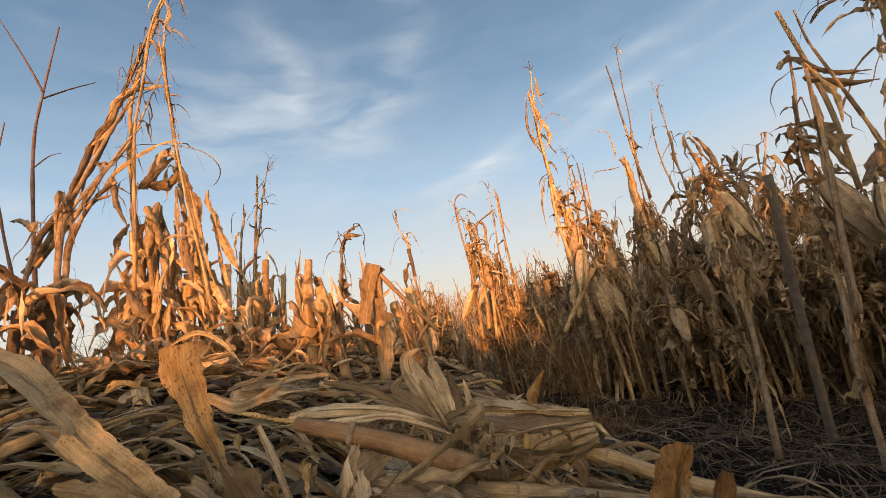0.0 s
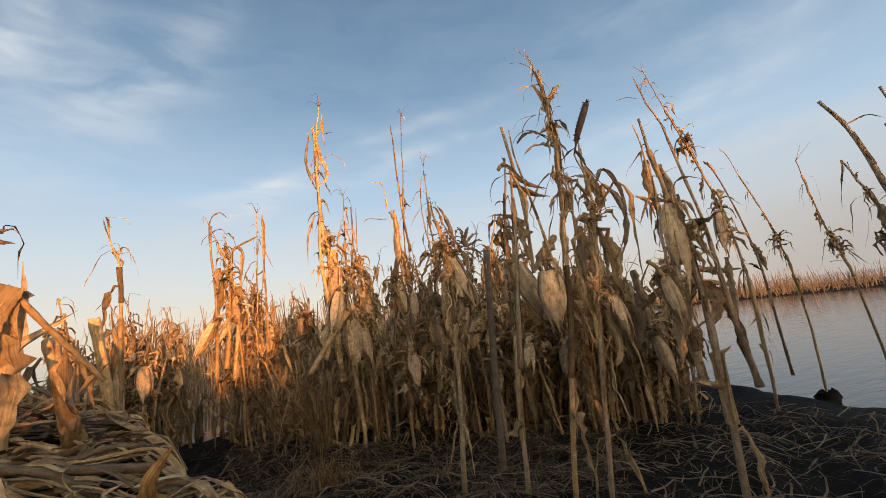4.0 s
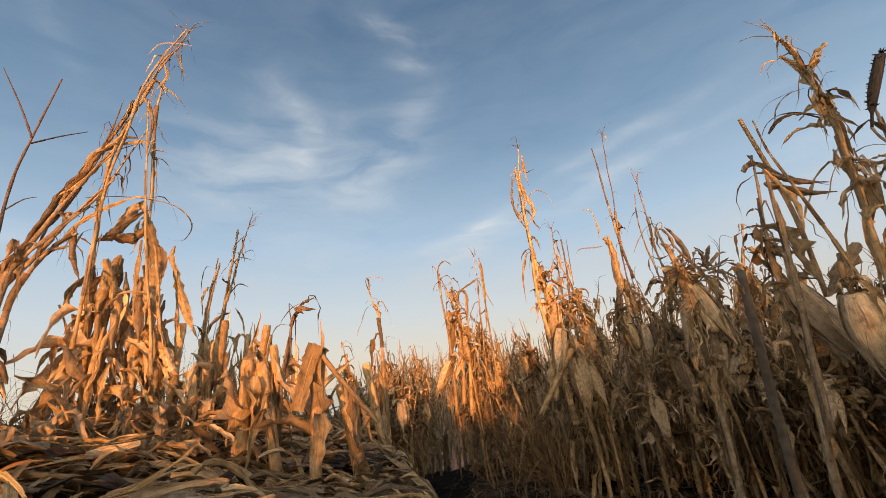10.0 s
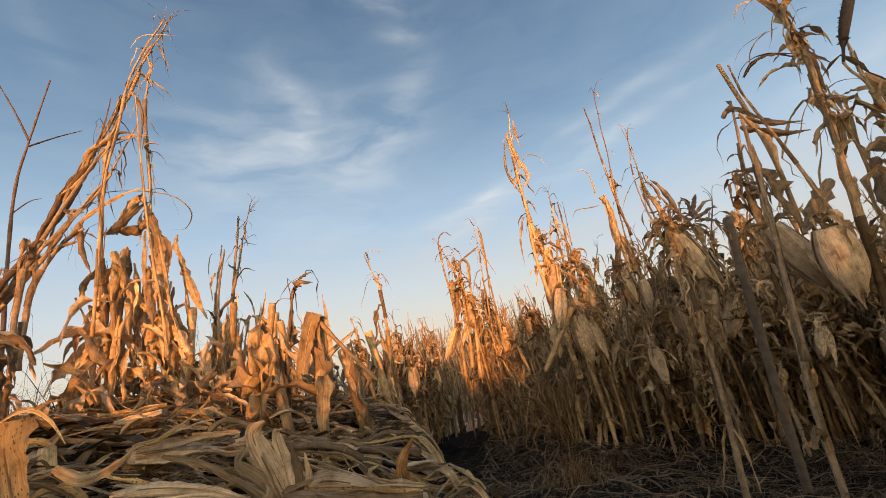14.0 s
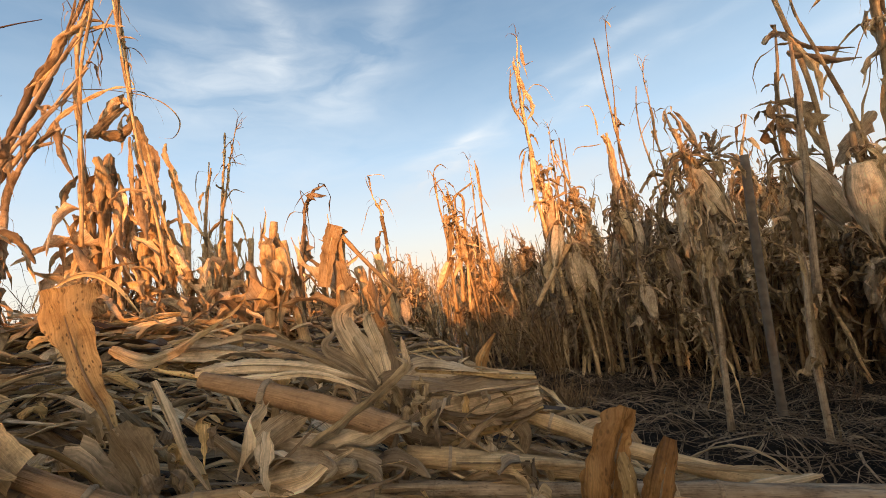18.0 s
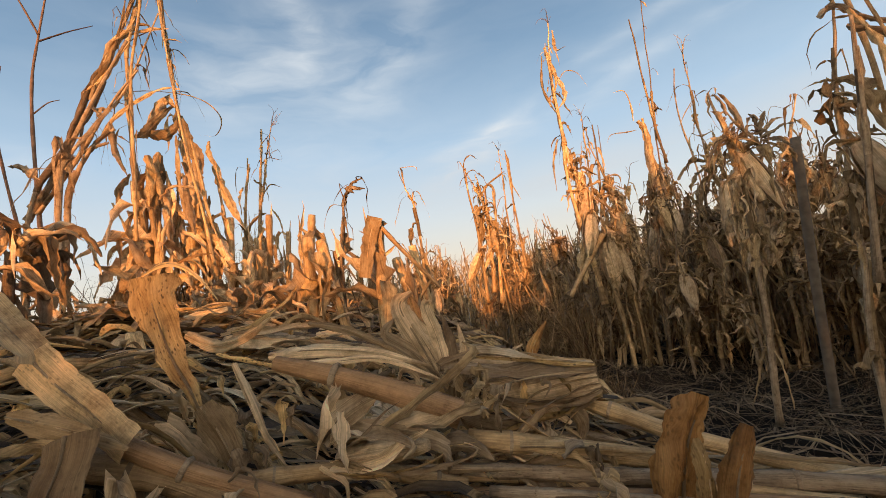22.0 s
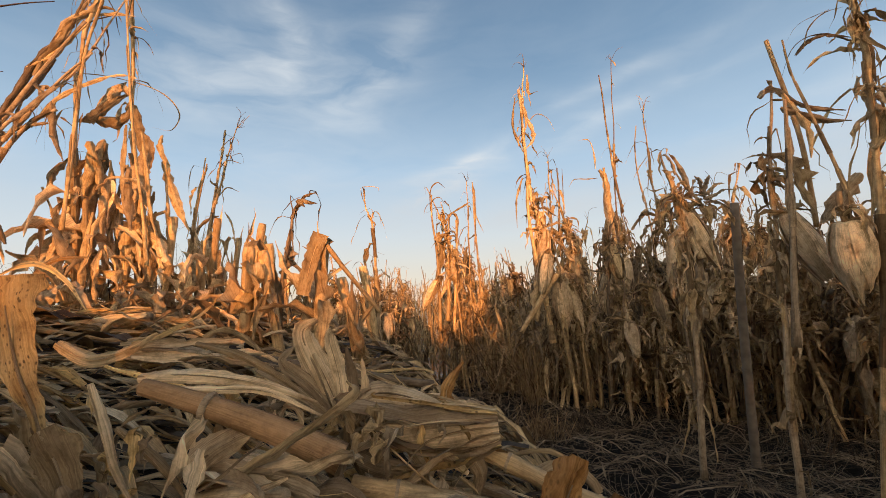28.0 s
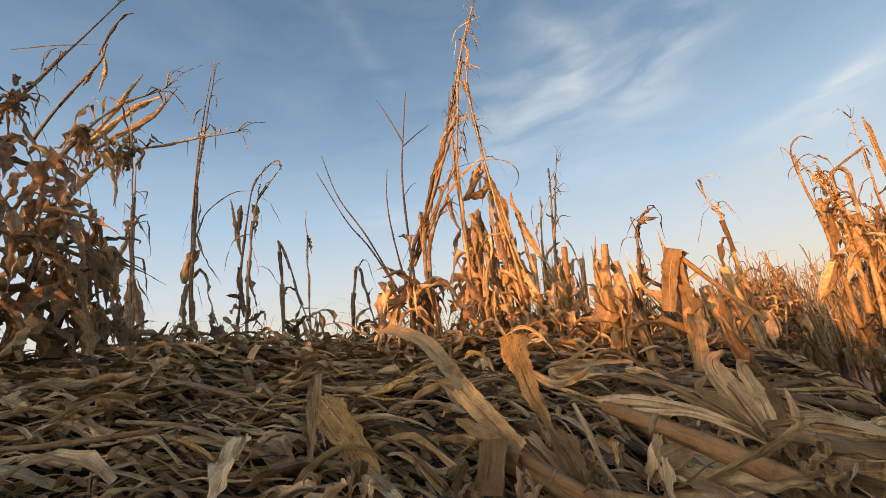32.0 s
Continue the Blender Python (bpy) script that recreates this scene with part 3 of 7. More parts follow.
def mud(x, y):
    """Height of the mud: a low shelf among the maize that slips under the flood."""
    r = math.hypot(x, y)
    shelf = min(step01(3.7, 3.2, x), step01(5.2, 3.9, y), step01(-4, -2, x + 0.0 * y)) if r < 12 else 0.0
    z = -0.14 + 0.16 * shelf + 0.05 * noise.noise(Vector((x * 1.7, y * 1.7, 0))) + 0.022 * noise.noise(Vector((x * 7, y * 7, 5))) + (0.03 * noise.noise(Vector((x * 5, y * 5, 9))) + 0.02 * noise.noise(Vector((x * 13, y * 13, 2))) if r < 5 else 0.0)
    z += 0.09 * step01(2.7, 1.5, r) + 0.15 * math.exp(-((x - 2.2) ** 2 + (y - 0.55) ** 2) / 0.3)
    if r > 22 and x > 0:
        z += 0.32 * step01(24, 30, r) * step01(60, 40, r) * step01(0.4, 0.6, x / r)
    return z


def sheet(name, height, xs, ys, mat):
    s = Shape()
    s.grid([[Vector((x, y, height(x, y))) for x in xs] for y in ys], [[(x, y) for x in xs] for y in ys])
    return part(name, s, mat)


def graded(lo, hi, fine, near):
    """Grid lines: fine within near, widening outside it."""
    out, x = [], 0.0
    while x < hi:
        out.append(x)
        x += fine if x < near else fine * (x / near) ** 1.6
    out.append(hi)
    left = [-v for v in out[1:]]
    return sorted(left) + out


lines = graded(0, 900, 0.07, 4.5)
ground = tagged(sheet("ground", mud, lines, lines, MUD), "wet black mud strewn with rotting straw", "ground", kind="structure")
s = Shape()
s.grid([[Vector((x, y, -0.035)) for x in (-900, -30, 0, 30, 900)] for y in (-900, -30, 0, 30, 900)], [[(0, 0)] * 5] * 5)
water = tagged(part("water", s, WATER), "still grey flood water over the maize field", "water", kind="structure")

xs = [-6.0 + 0.06 * i for i in range(125)]
ys = [-2.6 + 0.06 * i for i in range(95)]
litter_bank = thing("litter_bank", (0, 0, 0), "bank covered with flattened dry maize stalks and husks", "plant litter")
# the mound's near-black colour stands in for shade in the litter's gaps
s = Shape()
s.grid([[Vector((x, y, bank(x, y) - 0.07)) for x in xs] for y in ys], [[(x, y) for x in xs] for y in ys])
part("mound", s, GAP_STRAW, litter_bank, "matted old straw, darkened for the shade in the gaps")


def lying(shape, rng, x, y, heading, length, width, lift=0.0, segs=7, across=2, curl=0.0, crumple=0.5, flop=0.05, arch=0.0):
    """A leaf lying on the bank: follows its surface, rising and falling a little, edges curled."""
    path, side = [], []
    az = heading
    px, py = x - math.cos(heading) * length / 2, y - math.sin(heading) * length / 2
    ph, tw = rng.uniform(0, 6.28), rng.uniform(-0.35, 0.35)
    for i in range(segs + 1):
        u = i / segs
        z = max(bank(px, py), mud(px, py)) + lift + flop * math.sin(ph + 3.4 * u) * 0.5 + flop * 0.5 + arch * 4 * u * (1 - u)
        path.append(Vector((px, py, z)))
        side.append(Vector((-math.sin(az), math.cos(az), tw * math.sin(ph + 3 * u))))
        az += rng.uniform(-0.08, 0.08)
        px += math.cos(az) * length / segs
        py += math.sin(az) * length / segs
    blunt = rng.random() < 0.55      # torn across rather than ending in a point
    ribbon(shape, path, side, (lambda u: width * (0.95 - 0.3 * u)) if blunt else leaf_width(width, 0.55), rng.uniform(-0.3, 0.5), across, crumple, rng, curl)


def pick_heading(rng, x=0.0):
    return rng.gauss(-0.15 + 1.05 * step01(0.15, 0.8, -x), 0.36) + (math.pi if rng.random() < 0.5 else 0)


rng = random.Random(11)
under, brown, dark = Shape(), Shape(), Shape()
count = 0
while count < 12000:
    if count % 2:
        x, y = rng.uniform(-4.5, 0.75), rng.uniform(-1.4, 2.6)
    else:
        a, far = rng.uniform(0, 6.28), 0.24 + 1.2 * rng.random()
        x, y = far * math.cos(a), far * math.sin(a)
    d = rim_distance(x, y)
    if d < -0.07 or math.hypot(x - 0.03, y - 0.02) < 0.24:
        continue
    near = math.hypot(x, y) < 1.0
    if x > -0.14 and 0.2 < y < 0.45 and rng.random() < 0.6:
        continue
    scrap = not near and rng.random() < 0.68      # most of it lies broken into short, curled pieces
    heading = pick_heading(rng, x) + (rng.gauss(0, 0.7) if scrap else 0.0)
    size = rng.uniform(0.04, 0.17) if near else (rng.uniform(0.05, 0.19) if scrap else rng.uniform(0.14, 0.45))
    wide = rng.uniform(0.0015, 0.008) if near else (rng.choice((0.006, 0.010, 0.015)) if scrap else rng.choice((0.002, 0.004, 0.008, 0.013)))
    lying(dark if count % 10 == 0 else (brown if count % 5 in (2, 3) else under), rng, x, y, heading, size, wide, -0.03 + 0.03 * rng.random(), 6, 2, 0.7 if scrap else 0.0, 0.7, 0.03 if near or scrap else 0.018, 0.02 if scrap and count % 3 == 0 else 0.0)
    count += 1
tagged(part("loose_litter", under, LITTER, litter_bank, "matted layer of weathered husks and leaves"), kind="stuff")
tagged(part("leaf_litter", brown, LITTER, litter_bank, "brown maize leaves lying on one another"), kind="stuff")
tagged(part("matted_straw", dark, THATCH, litter_bank, "dark rotting straw between the husks"), kind="stuff")

# the litter nearest to the walk, leaf by leaf and stalk by stalk
rng = random.Random(12)
count = 0
while count < 300:
    a, far = rng.uniform(-1.1, 2.9), 0.44 + 0.9 * rng.random() ** 1.3
    x, y = 0.02 + far * math.cos(a + 0.5), 0.05 + far * math.sin(a + 0.5)
    if rim_distance(x, y) < -0.03 or (x > -0.14 and y < 0.45 and rng.random() < 0.7):
        continue
    s = Shape()
    lying(s, rng, x, y, pick_heading(rng, x), rng.uniform(0.06, 0.19), rng.choice((0.004, 0.006, 0.009, 0.013)) * rng.uniform(0.8, 1.2), -0.015 + 0.03 * rng.random(), 10, 4, rng.choice((0.0, 0.6, 1.3, 2.0)), 0.5, 0.025, rng.choice((0, 0, 0, 0.025)))
    part("husk_leaf", s, (HUSK, LEAF, LITTER, HUSK, LEAF, SPOTTED)[count % 6], litter_bank)
    count += 1
count = 0
while count < 80:
    a, far = rng.uniform(-1.1, 2.9), 0.62 + 1.4 * rng.random()
    x, y = 0.02 + far * math.cos(a + 0.5), 0.05 + far * math.sin(a + 0.5)
    if rim_distance(x, y) < 0.0:
        continue
    h, length = rng.gauss(-0.1 + 1.0 * step01(0.15, 0.8, -x), 0.35), rng.uniform(0.2, 0.5)
    ends = [(x + k * length / 2 * math.cos(h), y + k * length / 2 * math.sin(h)) for k in (-1, 0, 1)]
    s = Shape()
    r0 = rng.uniform(0.003, 0.008)
    tube(s, smooth_path([Vector((px, py, bank(px, py) + rng.uniform(-0.01, 0.02))) for px, py in ends], 16), lambda u: r0 * (1 + 0.25 * max(0, math.cos(19 * u)) ** 8), 7)
    part("stalk_piece", s, (STALK, STALK, GREY_STALK)[count % 3], litter_bank)
    count += 1

# ---- the standing maize, plant by plant ----
GREY = (GREY_LEAF, GREY_STALK)
DULL = (LEAF, GREY_STALK)


def plant(points, seed, **more):
    foot = (points[0][0], points[0][1], points[0][2])
    return corn_plant(foot, rel(foot, *points[1:]), seed, **more)


def on_bank(points, seed, **more):
    x, y, _ = points[0]
    return plant([(x, y, bank(x, y) - 0.03)] + list(points[1:]), seed, **more)


sunlit_tall = plant([(0.52, 2.92, 0), (0.45, 2.93, 0.74), (0.34, 2.95, 1.45), (0.30, 2.95, 1.96), (0.35, 2.95, 2.45)], 1, bulk=1.6, leaves=14, ears=(0.36, 0.42), tassel=4, thick=0.018, wisps=6, label="tall tan maize plant with a tattered sunlit top")
hooked_maize = plant([(-0.21, 3.42, 0), (-0.27, 3.42, 0.86), (-0.33, 3.41, 1.33), (-0.47, 3.39, 1.73)], 2, bulk=1.6, leaves=15, ears=(0.5,), tassel=0, wisps=6)
plant([(-0.26, 3.64, 0), (-0.30, 3.64, 0.95), (-0.35, 3.63, 1.45), (-0.38, 3.63, 1.66)], 3, bulk=1.6, leaves=15, tassel=0, wisps=6)
plant([(-0.20, 3.93, 0), (-0.17, 3.94, 1.12), (-0.15, 3.94, 1.92)], 4, bulk=1.6, leaves=14, wisps=5)
twin_top = plant([(1.07, 3.48, 0), (1.08, 3.48, 1.02), (1.07, 3.48, 1.49), (1.15, 3.46, 2.73)], 5, bulk=1.6, leaves=15, ears=(0.33,), tassel=3, thick=0.014, wisps=4)
plant([(1.07, 2.54, 0), (1.06, 2.54, 0.84), (1.0, 2.57, 1.29), (0.99, 2.57, 1.85)], 6, bulk=1.6, leaves=14, ears=(0.5,), mats=DULL, wisps=4)
bent_top = plant([(0.74, 1.82, 0.1), (0.78, 1.80, 0.82), (0.76, 1.81, 1.15), (0.73, 1.82, 1.35)], 7, bulk=1.35, leaves=14, ears=(0.55, 0.6), tassel=0, mats=DULL, thick=0.017)
arched_maize = plant([(0.98, 1.37, 0.1), (1.06, 1.31, 0.91), (1.09, 1.29, 1.39), (1.08, 1.30, 1.68), (1.06, 1.31, 1.78)], 8, leaves=14, tassel=4, thick=0.014)
plant([(0.91, 1.57, 0.1), (0.94, 1.55, 0.82), (0.96, 1.54, 1.17), (0.99, 1.52, 1.45)], 9, bulk=1.35, leaves=10, ears=(0.5,), tassel=0, mats=DULL, thick=0.015)
plant([(1.08, 1.30, 0.1), (1.12, 1.25, 0.77), (1.16, 1.22, 1.17), (1.135, 1.245, 1.38)], 10, leaves=15, tassel=0, mats=DULL, leaf_size=0.6)
plant([(1.46, 1.08, 0.1), (1.455, 1.08, 0.81), (1.42, 1.13, 1.25), (1.40, 1.15, 1.50)], 11, bulk=1.35, leaves=15, ears=(0.55,), tassel=0, mats=DULL, thick=0.019)
leaning_maize = plant([(2.8, 1.77, 0), (2.8, 1.77, 0.93), (2.74, 1.86, 1.56), (2.67, 1.96, 2.03), (2.61, 2.04, 2.43)], 12, bulk=1.35, leaves=14, ears=(0.4,), tassel=5, mats=DULL, wisps=6)
slim_reed_maize = plant([(3.5, 1.87, -0.05), (3.5, 1.88, 0.67), (3.47, 1.93, 1.15), (3.38, 2.09, 1.85)], 13, leaves=5, tassel=2, thick=0.012, leaf_size=0.24, low=0.3)
plant([(3.51, 1.49, -0.05), (3.48, 1.55, 0.75), (3.45, 1.63, 1.2), (3.43, 1.67, 1.61)], 14, leaves=5, tassel=2, thick=0.012, leaf_size=0.24, low=0.3)
plant([(2.27, 0.65, 0.1), (2.28, 0.63, 0.76), (2.27, 0.68, 1.14), (2.24, 0.765, 1.5)], 15, leaves=14, ears=(0.55,), tassel=0, mats=DULL, thick=0.018)
leaning_knot = plant([(2.31, 0.54, 0.1), (2.33, 0.46, 0.84), (2.33, 0.48, 1.12), (2.33, 0.485, 1.43)], 16, leaves=14, ears=(0.5,), tassel=4, mats=DULL, thick=0.016)
plant([(2.43, 0.4, 0.05), (2.45, 0.32, 0.8), (2.42, 0.35, 1.2), (2.37, 0.4, 1.62)], 18, leaves=16, ears=(0.5, 0.6), tassel=3, mats=DULL, thick=0.017, wisps=5)
plant([(2.2, 0.82, 0.05), (2.19, 0.8, 0.7), (2.18, 0.83, 1.0), (2.15, 0.9, 1.25)], 19, leaves=16, ears=(0.55,), tassel=0, mats=DULL, thick=0.014, wisps=5)
plant([(2.5, 0.62, 0.05), (2.52, 0.56, 0.7), (2.51, 0.54, 1.05), (2.51, 0.52, 1.35)], 20, leaves=16, ears=(0.6,), tassel=0, mats=DULL, thick=0.015, wisps=5)
plant([(2.65, 0.46, 0.1), (2.67, 0.4, 0.8), (2.62, 0.45, 1.2), (2.55, 0.52, 1.7)], 38, leaves=14, ears=(0.45,), tassel=4, mats=DULL, thick=0.017, wisps=6, knots=4)
plant([(2.61, 0.2, 0.1), (2.63, 0.16, 0.8), (2.59, 0.2, 1.2), (2.51, 0.28, 1.6)], 39, leaves=14, ears=(0.5,), tassel=0, mats=DULL, thick=0.016, wisps=6, knots=4)
plant([(2.37, 0.26, 0.15), (2.39, 0.2, 0.7), (2.37, 0.22, 1.0), (2.33, 0.26, 1.3)], 40, leaves=14, ears=(0.6,), tassel=0, mats=DULL, thick=0.015, wisps=6, knots=4)
plant([(0.51, 3.62, 0), (0.54, 3.61, 0.91), (0.57, 3.61, 1.55), (0.58, 3.61, 1.98)], 17, bulk=1.6, leaves=15, ears=(0.4,), mats=DULL, wisps=5)

pale_tall = on_bank([(-1.45, 1.38, 0.85), (-1.47, 1.35, 1.38), (-1.47, 1.36, 1.85), (-1.39, 1.44, 2.30), (-1.31, 1.52, 2.63)], 21, leaves=6, knots=0, tassel=4, thick=0.013, wisps=7, leaf_size=0.4, label="pale tall maize stalk with a bent sunlit top")
on_bank([(-1.41, 1.63, 0.85), (-1.45, 1.59, 1.30), (-1.47, 1.58, 1.64), (-1.48, 1.56, 2.23), (-1.46, 1.59, 2.49)], 22, leaves=5, knots=0, tassel=0, thick=0.012, wisps=6, leaf_size=0.42)
leaning_bundle = on_bank([(-1.67, 1.09, 0.85), (-1.65, 1.12, 1.22), (-1.55, 1.26, 1.59), (-1.46, 1.36, 2.0), (-1.35, 1.48, 2.49)], 23, leaves=6, knots=0, tassel=0, thick=0.012, leaf_size=0.4, mats=GREY)
on_bank([(-1.54, 1.10, 0.85), (-1.53, 1.12, 1.27), (-1.50, 1.16, 1.41), (-1.40, 1.28, 1.66), (-1.32, 1.37, 1.98)], 24, leaves=5, knots=0, tassel=0, thick=0.011, leaf_size=0.4, mats=GREY)
tasselled_maize = on_bank([(-1.61, 2.31, 0.8), (-1.62, 2.30, 1.24), (-1.57, 2.33, 1.61), (-1.51, 2.37, 1.92)], 25, leaves=6, knots=0, tassel=6, thick=0.012, wisps=6, leaf_size=0.35)
on_bank([(-1.59, 2.07, 0.8), (-1.57, 2.08, 1.22), (-1.53, 2.12, 1.64)], 26, leaves=4, knots=0, tassel=0, leaf_size=0.4)
on_bank([(-0.62, 1.16, 0.7), (-0.59, 1.18, 0.95), (-0.56, 1.20, 1.09), (-0.52, 1.22, 1.12)], 27, leaves=3, knots=0, tassel=0, thick=0.008, leaf_size=0.25, wisps=2, mats=GREY)
on_bank([(-0.56, 2.07, 0.5), (-0.57, 2.06, 1.04), (-0.61, 2.05, 1.28)], 28, leaves=5, knots=0, tassel=3, leaf_size=0.35)
curled_grey_maize = on_bank([(-2.31, 0.27, 0.8), (-2.31, 0.28, 1.33), (-2.30, 0.31, 1.86), (-2.29, 0.39, 2.46)], 29, leaves=5, knots=0, tassel=6, thick=0.011, leaf_size=0.4, mats=GREY)
on_bank([(-1.84, 0.54, 0.8), (-1.84, 0.55, 1.15), (-1.84, 0.545, 1.36), (-1.82, 0.60, 1.15), (-1.80, 0.65, 0.92)], 30, leaves=2, knots=0, tassel=0, thick=0.010, leaf_size=0.3, mats=GREY, wisps=0, label="grey maize stalk snapped over in a tight bend")
on_bank([(-1.82, 0.84, 0.8), (-1.80, 0.87, 1.1), (-1.79, 0.90, 1.23), (-1.77, 0.93, 1.05), (-1.76, 0.95, 0.87)], 31, leaves=2, knots=0, tassel=0, thick=0.011, leaf_size=0.3, mats=GREY, wisps=0, label="grey maize stalk snapped over in a tight bend")
on_bank([(-2.27, 0.82, 0.8), (-2.26, 0.84, 1.35), (-2.26, 0.85, 1.68)], 32, leaves=2, knots=0, tassel=0, thick=0.008, leaf_size=0.2, wisps=0)
on_bank([(-2.07, 0.45, 0.8), (-2.06, 0.47, 1.27), (-2.05, 0.52, 1.61), (-2.01, 0.64, 1.82)], 33, leaves=5, knots=0, tassel=0, thick=0.011, leaf_size=0.35, mats=GREY)
on_bank([(-2.13, 0.04, 0.8), (-2.13, 0.03, 1.29), (-2.13, 0.03, 1.75)], 34, leaves=4, knots=0, tassel=3, thick=0.011, mats=GREY)
on_bank([(-1.70, -0.42, 0.8), (-1.70, -0.40, 1.3), (-1.70, -0.35, 1.62), (-1.72, -0.24, 1.84), (-1.73, -0.04, 2.26)], 35, leaves=15, tassel=4, thick=0.010, leaf_size=0.4, mats=GREY)
on_bank([(-1.78, -0.40, 0.8), (-1.85, -0.30, 1.4), (-1.93, -0.07, 1.88), (-1.92, 0.13, 2.06)], 36, leaves=12, tassel=6, thick=0.009)
on_bank([(-1.80, -0.30, 0.8), (-1.9, -0.2, 1.4), (-1.93, -0.06, 1.68), (-1.92, 0.14, 1.79), (-1.88, 0.40, 1.89)], 37, leaves=12, tassel=6, thick=0.009)

# ---- leaves and side stems that the single plants carry ----
def leaf_on(root, pts, wide, mat):
    """A strap of dry leaf on a plant, its midrib through the places given."""
    r = random.Random(len(root.children) * 7 + int(1000 * abs(pts[0][0])))
    o = root.location
    path = smooth_path([Vector(p) - o for p in pts], 14)
    along = (path[-1] - path[0]).normalized()
    side = along.cross(Vector((-path[0].x - o.x, -path[0].y - o.y, 0.1)).normalized())
    spin = r.uniform(-0.9, 0.9)
    sides = [Matrix.Rotation(spin * (i / 14 - 0.3), 3, along) @ side for i in range(15)]
    bits = [r.uniform(0.55, 1.15) for _ in range(16)]
    s = Shape()
    ribbon(s, path, sides, lambda u: wide * bits[int(u * 14)] * (0.5 + 0.5 * min(1, u * 5)) * max(0.06, 1 - max(0, u - 0.55) / 0.45) ** 0.6, r.uniform(0.1, 0.5), 6, 0.7, r, r.uniform(0.5, 1.6))
    return part("leaf", s, mat, root)


def stem_on(root, pts, wide, mat):
    """A further stem of a plant, with nodes and loose sheaths."""
    r = random.Random(len(root.children) * 11 + int(1000 * abs(pts[0][0])))
    o = root.location
    path = smooth_path([Vector(p) - o for p in pts], 22)
    long = sum((b - a).length for a, b in zip(path, path[1:]))
    nodes = max(2, int(long / 0.14))
    s = Shape()
    low_end = 0 if path[0].z < path[-1].z else 1
    wide *= 0.62
    tube(s, path, lambda u: wide * (1.0 - 0.6 * abs(u - low_end)) * (1.0 + 0.30 * max(0.0, math.cos(6.2832 * nodes * u)) ** 12), 8)
    stem = part("stalk", s, mat, root)
    for k in range(nodes):
        u0 = (k + r.uniform(0.1, 0.4)) / nodes
        if u0 < 0.93 and r.random() < 0.7:
            s = Shape()
            sheath(s, r, path, u0, min(0.98, u0 + 0.7 / nodes), wide * (1.05 - 0.6 * abs(u0 - low_end)) + 0.0008, r.uniform(0.4, 0.7))
            part("leaf_sheath", s, LEAF if mat is STALK else GREY_LEAF, root)
    return stem


leaf_on(sunlit_tall, [(0.291, 2.92, 2.272), (0.314, 2.927, 2.157), (0.333, 2.932, 2.027), (0.279, 2.916, 1.868)], 0.0194, LEAF)
leaf_on(sunlit_tall, [(0.266, 2.913, 2.214), (0.234, 2.904, 2.022), (0.26, 2.911, 1.89), (0.301, 2.923, 1.793)], 0.0155, LEAF)
leaf_on(sunlit_tall, [(0.34, 2.934, 2.059), (0.372, 2.944, 1.974), (0.374, 2.944, 1.897), (0.316, 2.927, 1.826)], 0.0194, HUSK)
leaf_on(sunlit_tall, [(0.359, 2.94, 2.037), (0.421, 2.958, 2.091), (0.495, 2.979, 2.059), (0.542, 2.993, 1.958)], 0.0050, LEAF)
leaf_on(sunlit_tall, [(0.309, 2.925, 1.588), (0.324, 2.93, 1.447), (0.36, 2.94, 1.331), (0.321, 2.929, 1.14)], 0.0271, HUSK)
leaf_on(sunlit_tall, [(0.273, 2.915, 1.615), (0.219, 2.899, 1.457), (0.209, 2.896, 1.256)], 0.0116, LEAF)
leaf_on(sunlit_tall, [(0.313, 2.926, 1.4), (0.371, 2.943, 1.301), (0.387, 2.948, 1.149), (0.362, 2.941, 0.963)], 0.0349, HUSK)
leaf_on(sunlit_tall, [(0.407, 2.953, 1.224), (0.511, 2.984, 1.129), (0.604, 3.011, 1.006), (0.711, 3.041, 0.937), (0.834, 3.077, 0.924)], 0.0116, GREY_LEAF)
leaf_on(sunlit_tall, [(0.391, 2.949, 1.306), (0.321, 2.929, 1.14), (0.311, 2.926, 0.934)], 0.0233, LEAF)
leaf_on(sunlit_tall, [(0.369, 2.943, 2.391), (0.369, 2.943, 2.248), (0.439, 2.963, 2.264)], 0.0116, LEAF)
leaf_on(sunlit_tall, [(0.39, 2.949, 0.958), (0.308, 2.925, 0.789), (0.297, 2.922, 0.615)], 0.0465, LEAF)
leaf_on(sunlit_tall, [(0.47, 2.972, 0.983), (0.519, 2.986, 0.901), (0.595, 3.008, 0.888)], 0.0465, HUSK)
stem_on(sunlit_tall, [(0.316, 2.927, 1.694), (0.295, 2.921, 1.362), (0.322, 2.929, 1.044), (0.367, 2.942, 0.744), (0.393, 2.95, 0.464)], 0.0310, STALK)
stem_on(sunlit_tall, [(0.299, 2.922, 2.271), (0.304, 2.924, 2.009), (0.309, 2.925, 1.761), (0.316, 2.927, 1.566)], 0.0213, STALK)
leaf_on(hooked_maize, [(-0.447, 3.378, 1.533), (-0.438, 3.38, 1.708), (-0.378, 3.397, 1.775), (-0.32, 3.414, 1.729)], 0.0076, LEAF)
leaf_on(hooked_maize, [(-0.437, 3.38, 1.457), (-0.44, 3.38, 1.597), (-0.374, 3.399, 1.646), (-0.328, 3.412, 1.588)], 0.0076, LEAF)
leaf_on(hooked_maize, [(-0.325, 3.413, 1.438), (-0.265, 3.43, 1.503), (-0.23, 3.44, 1.447), (-0.25, 3.434, 1.234)], 0.0191, HUSK)
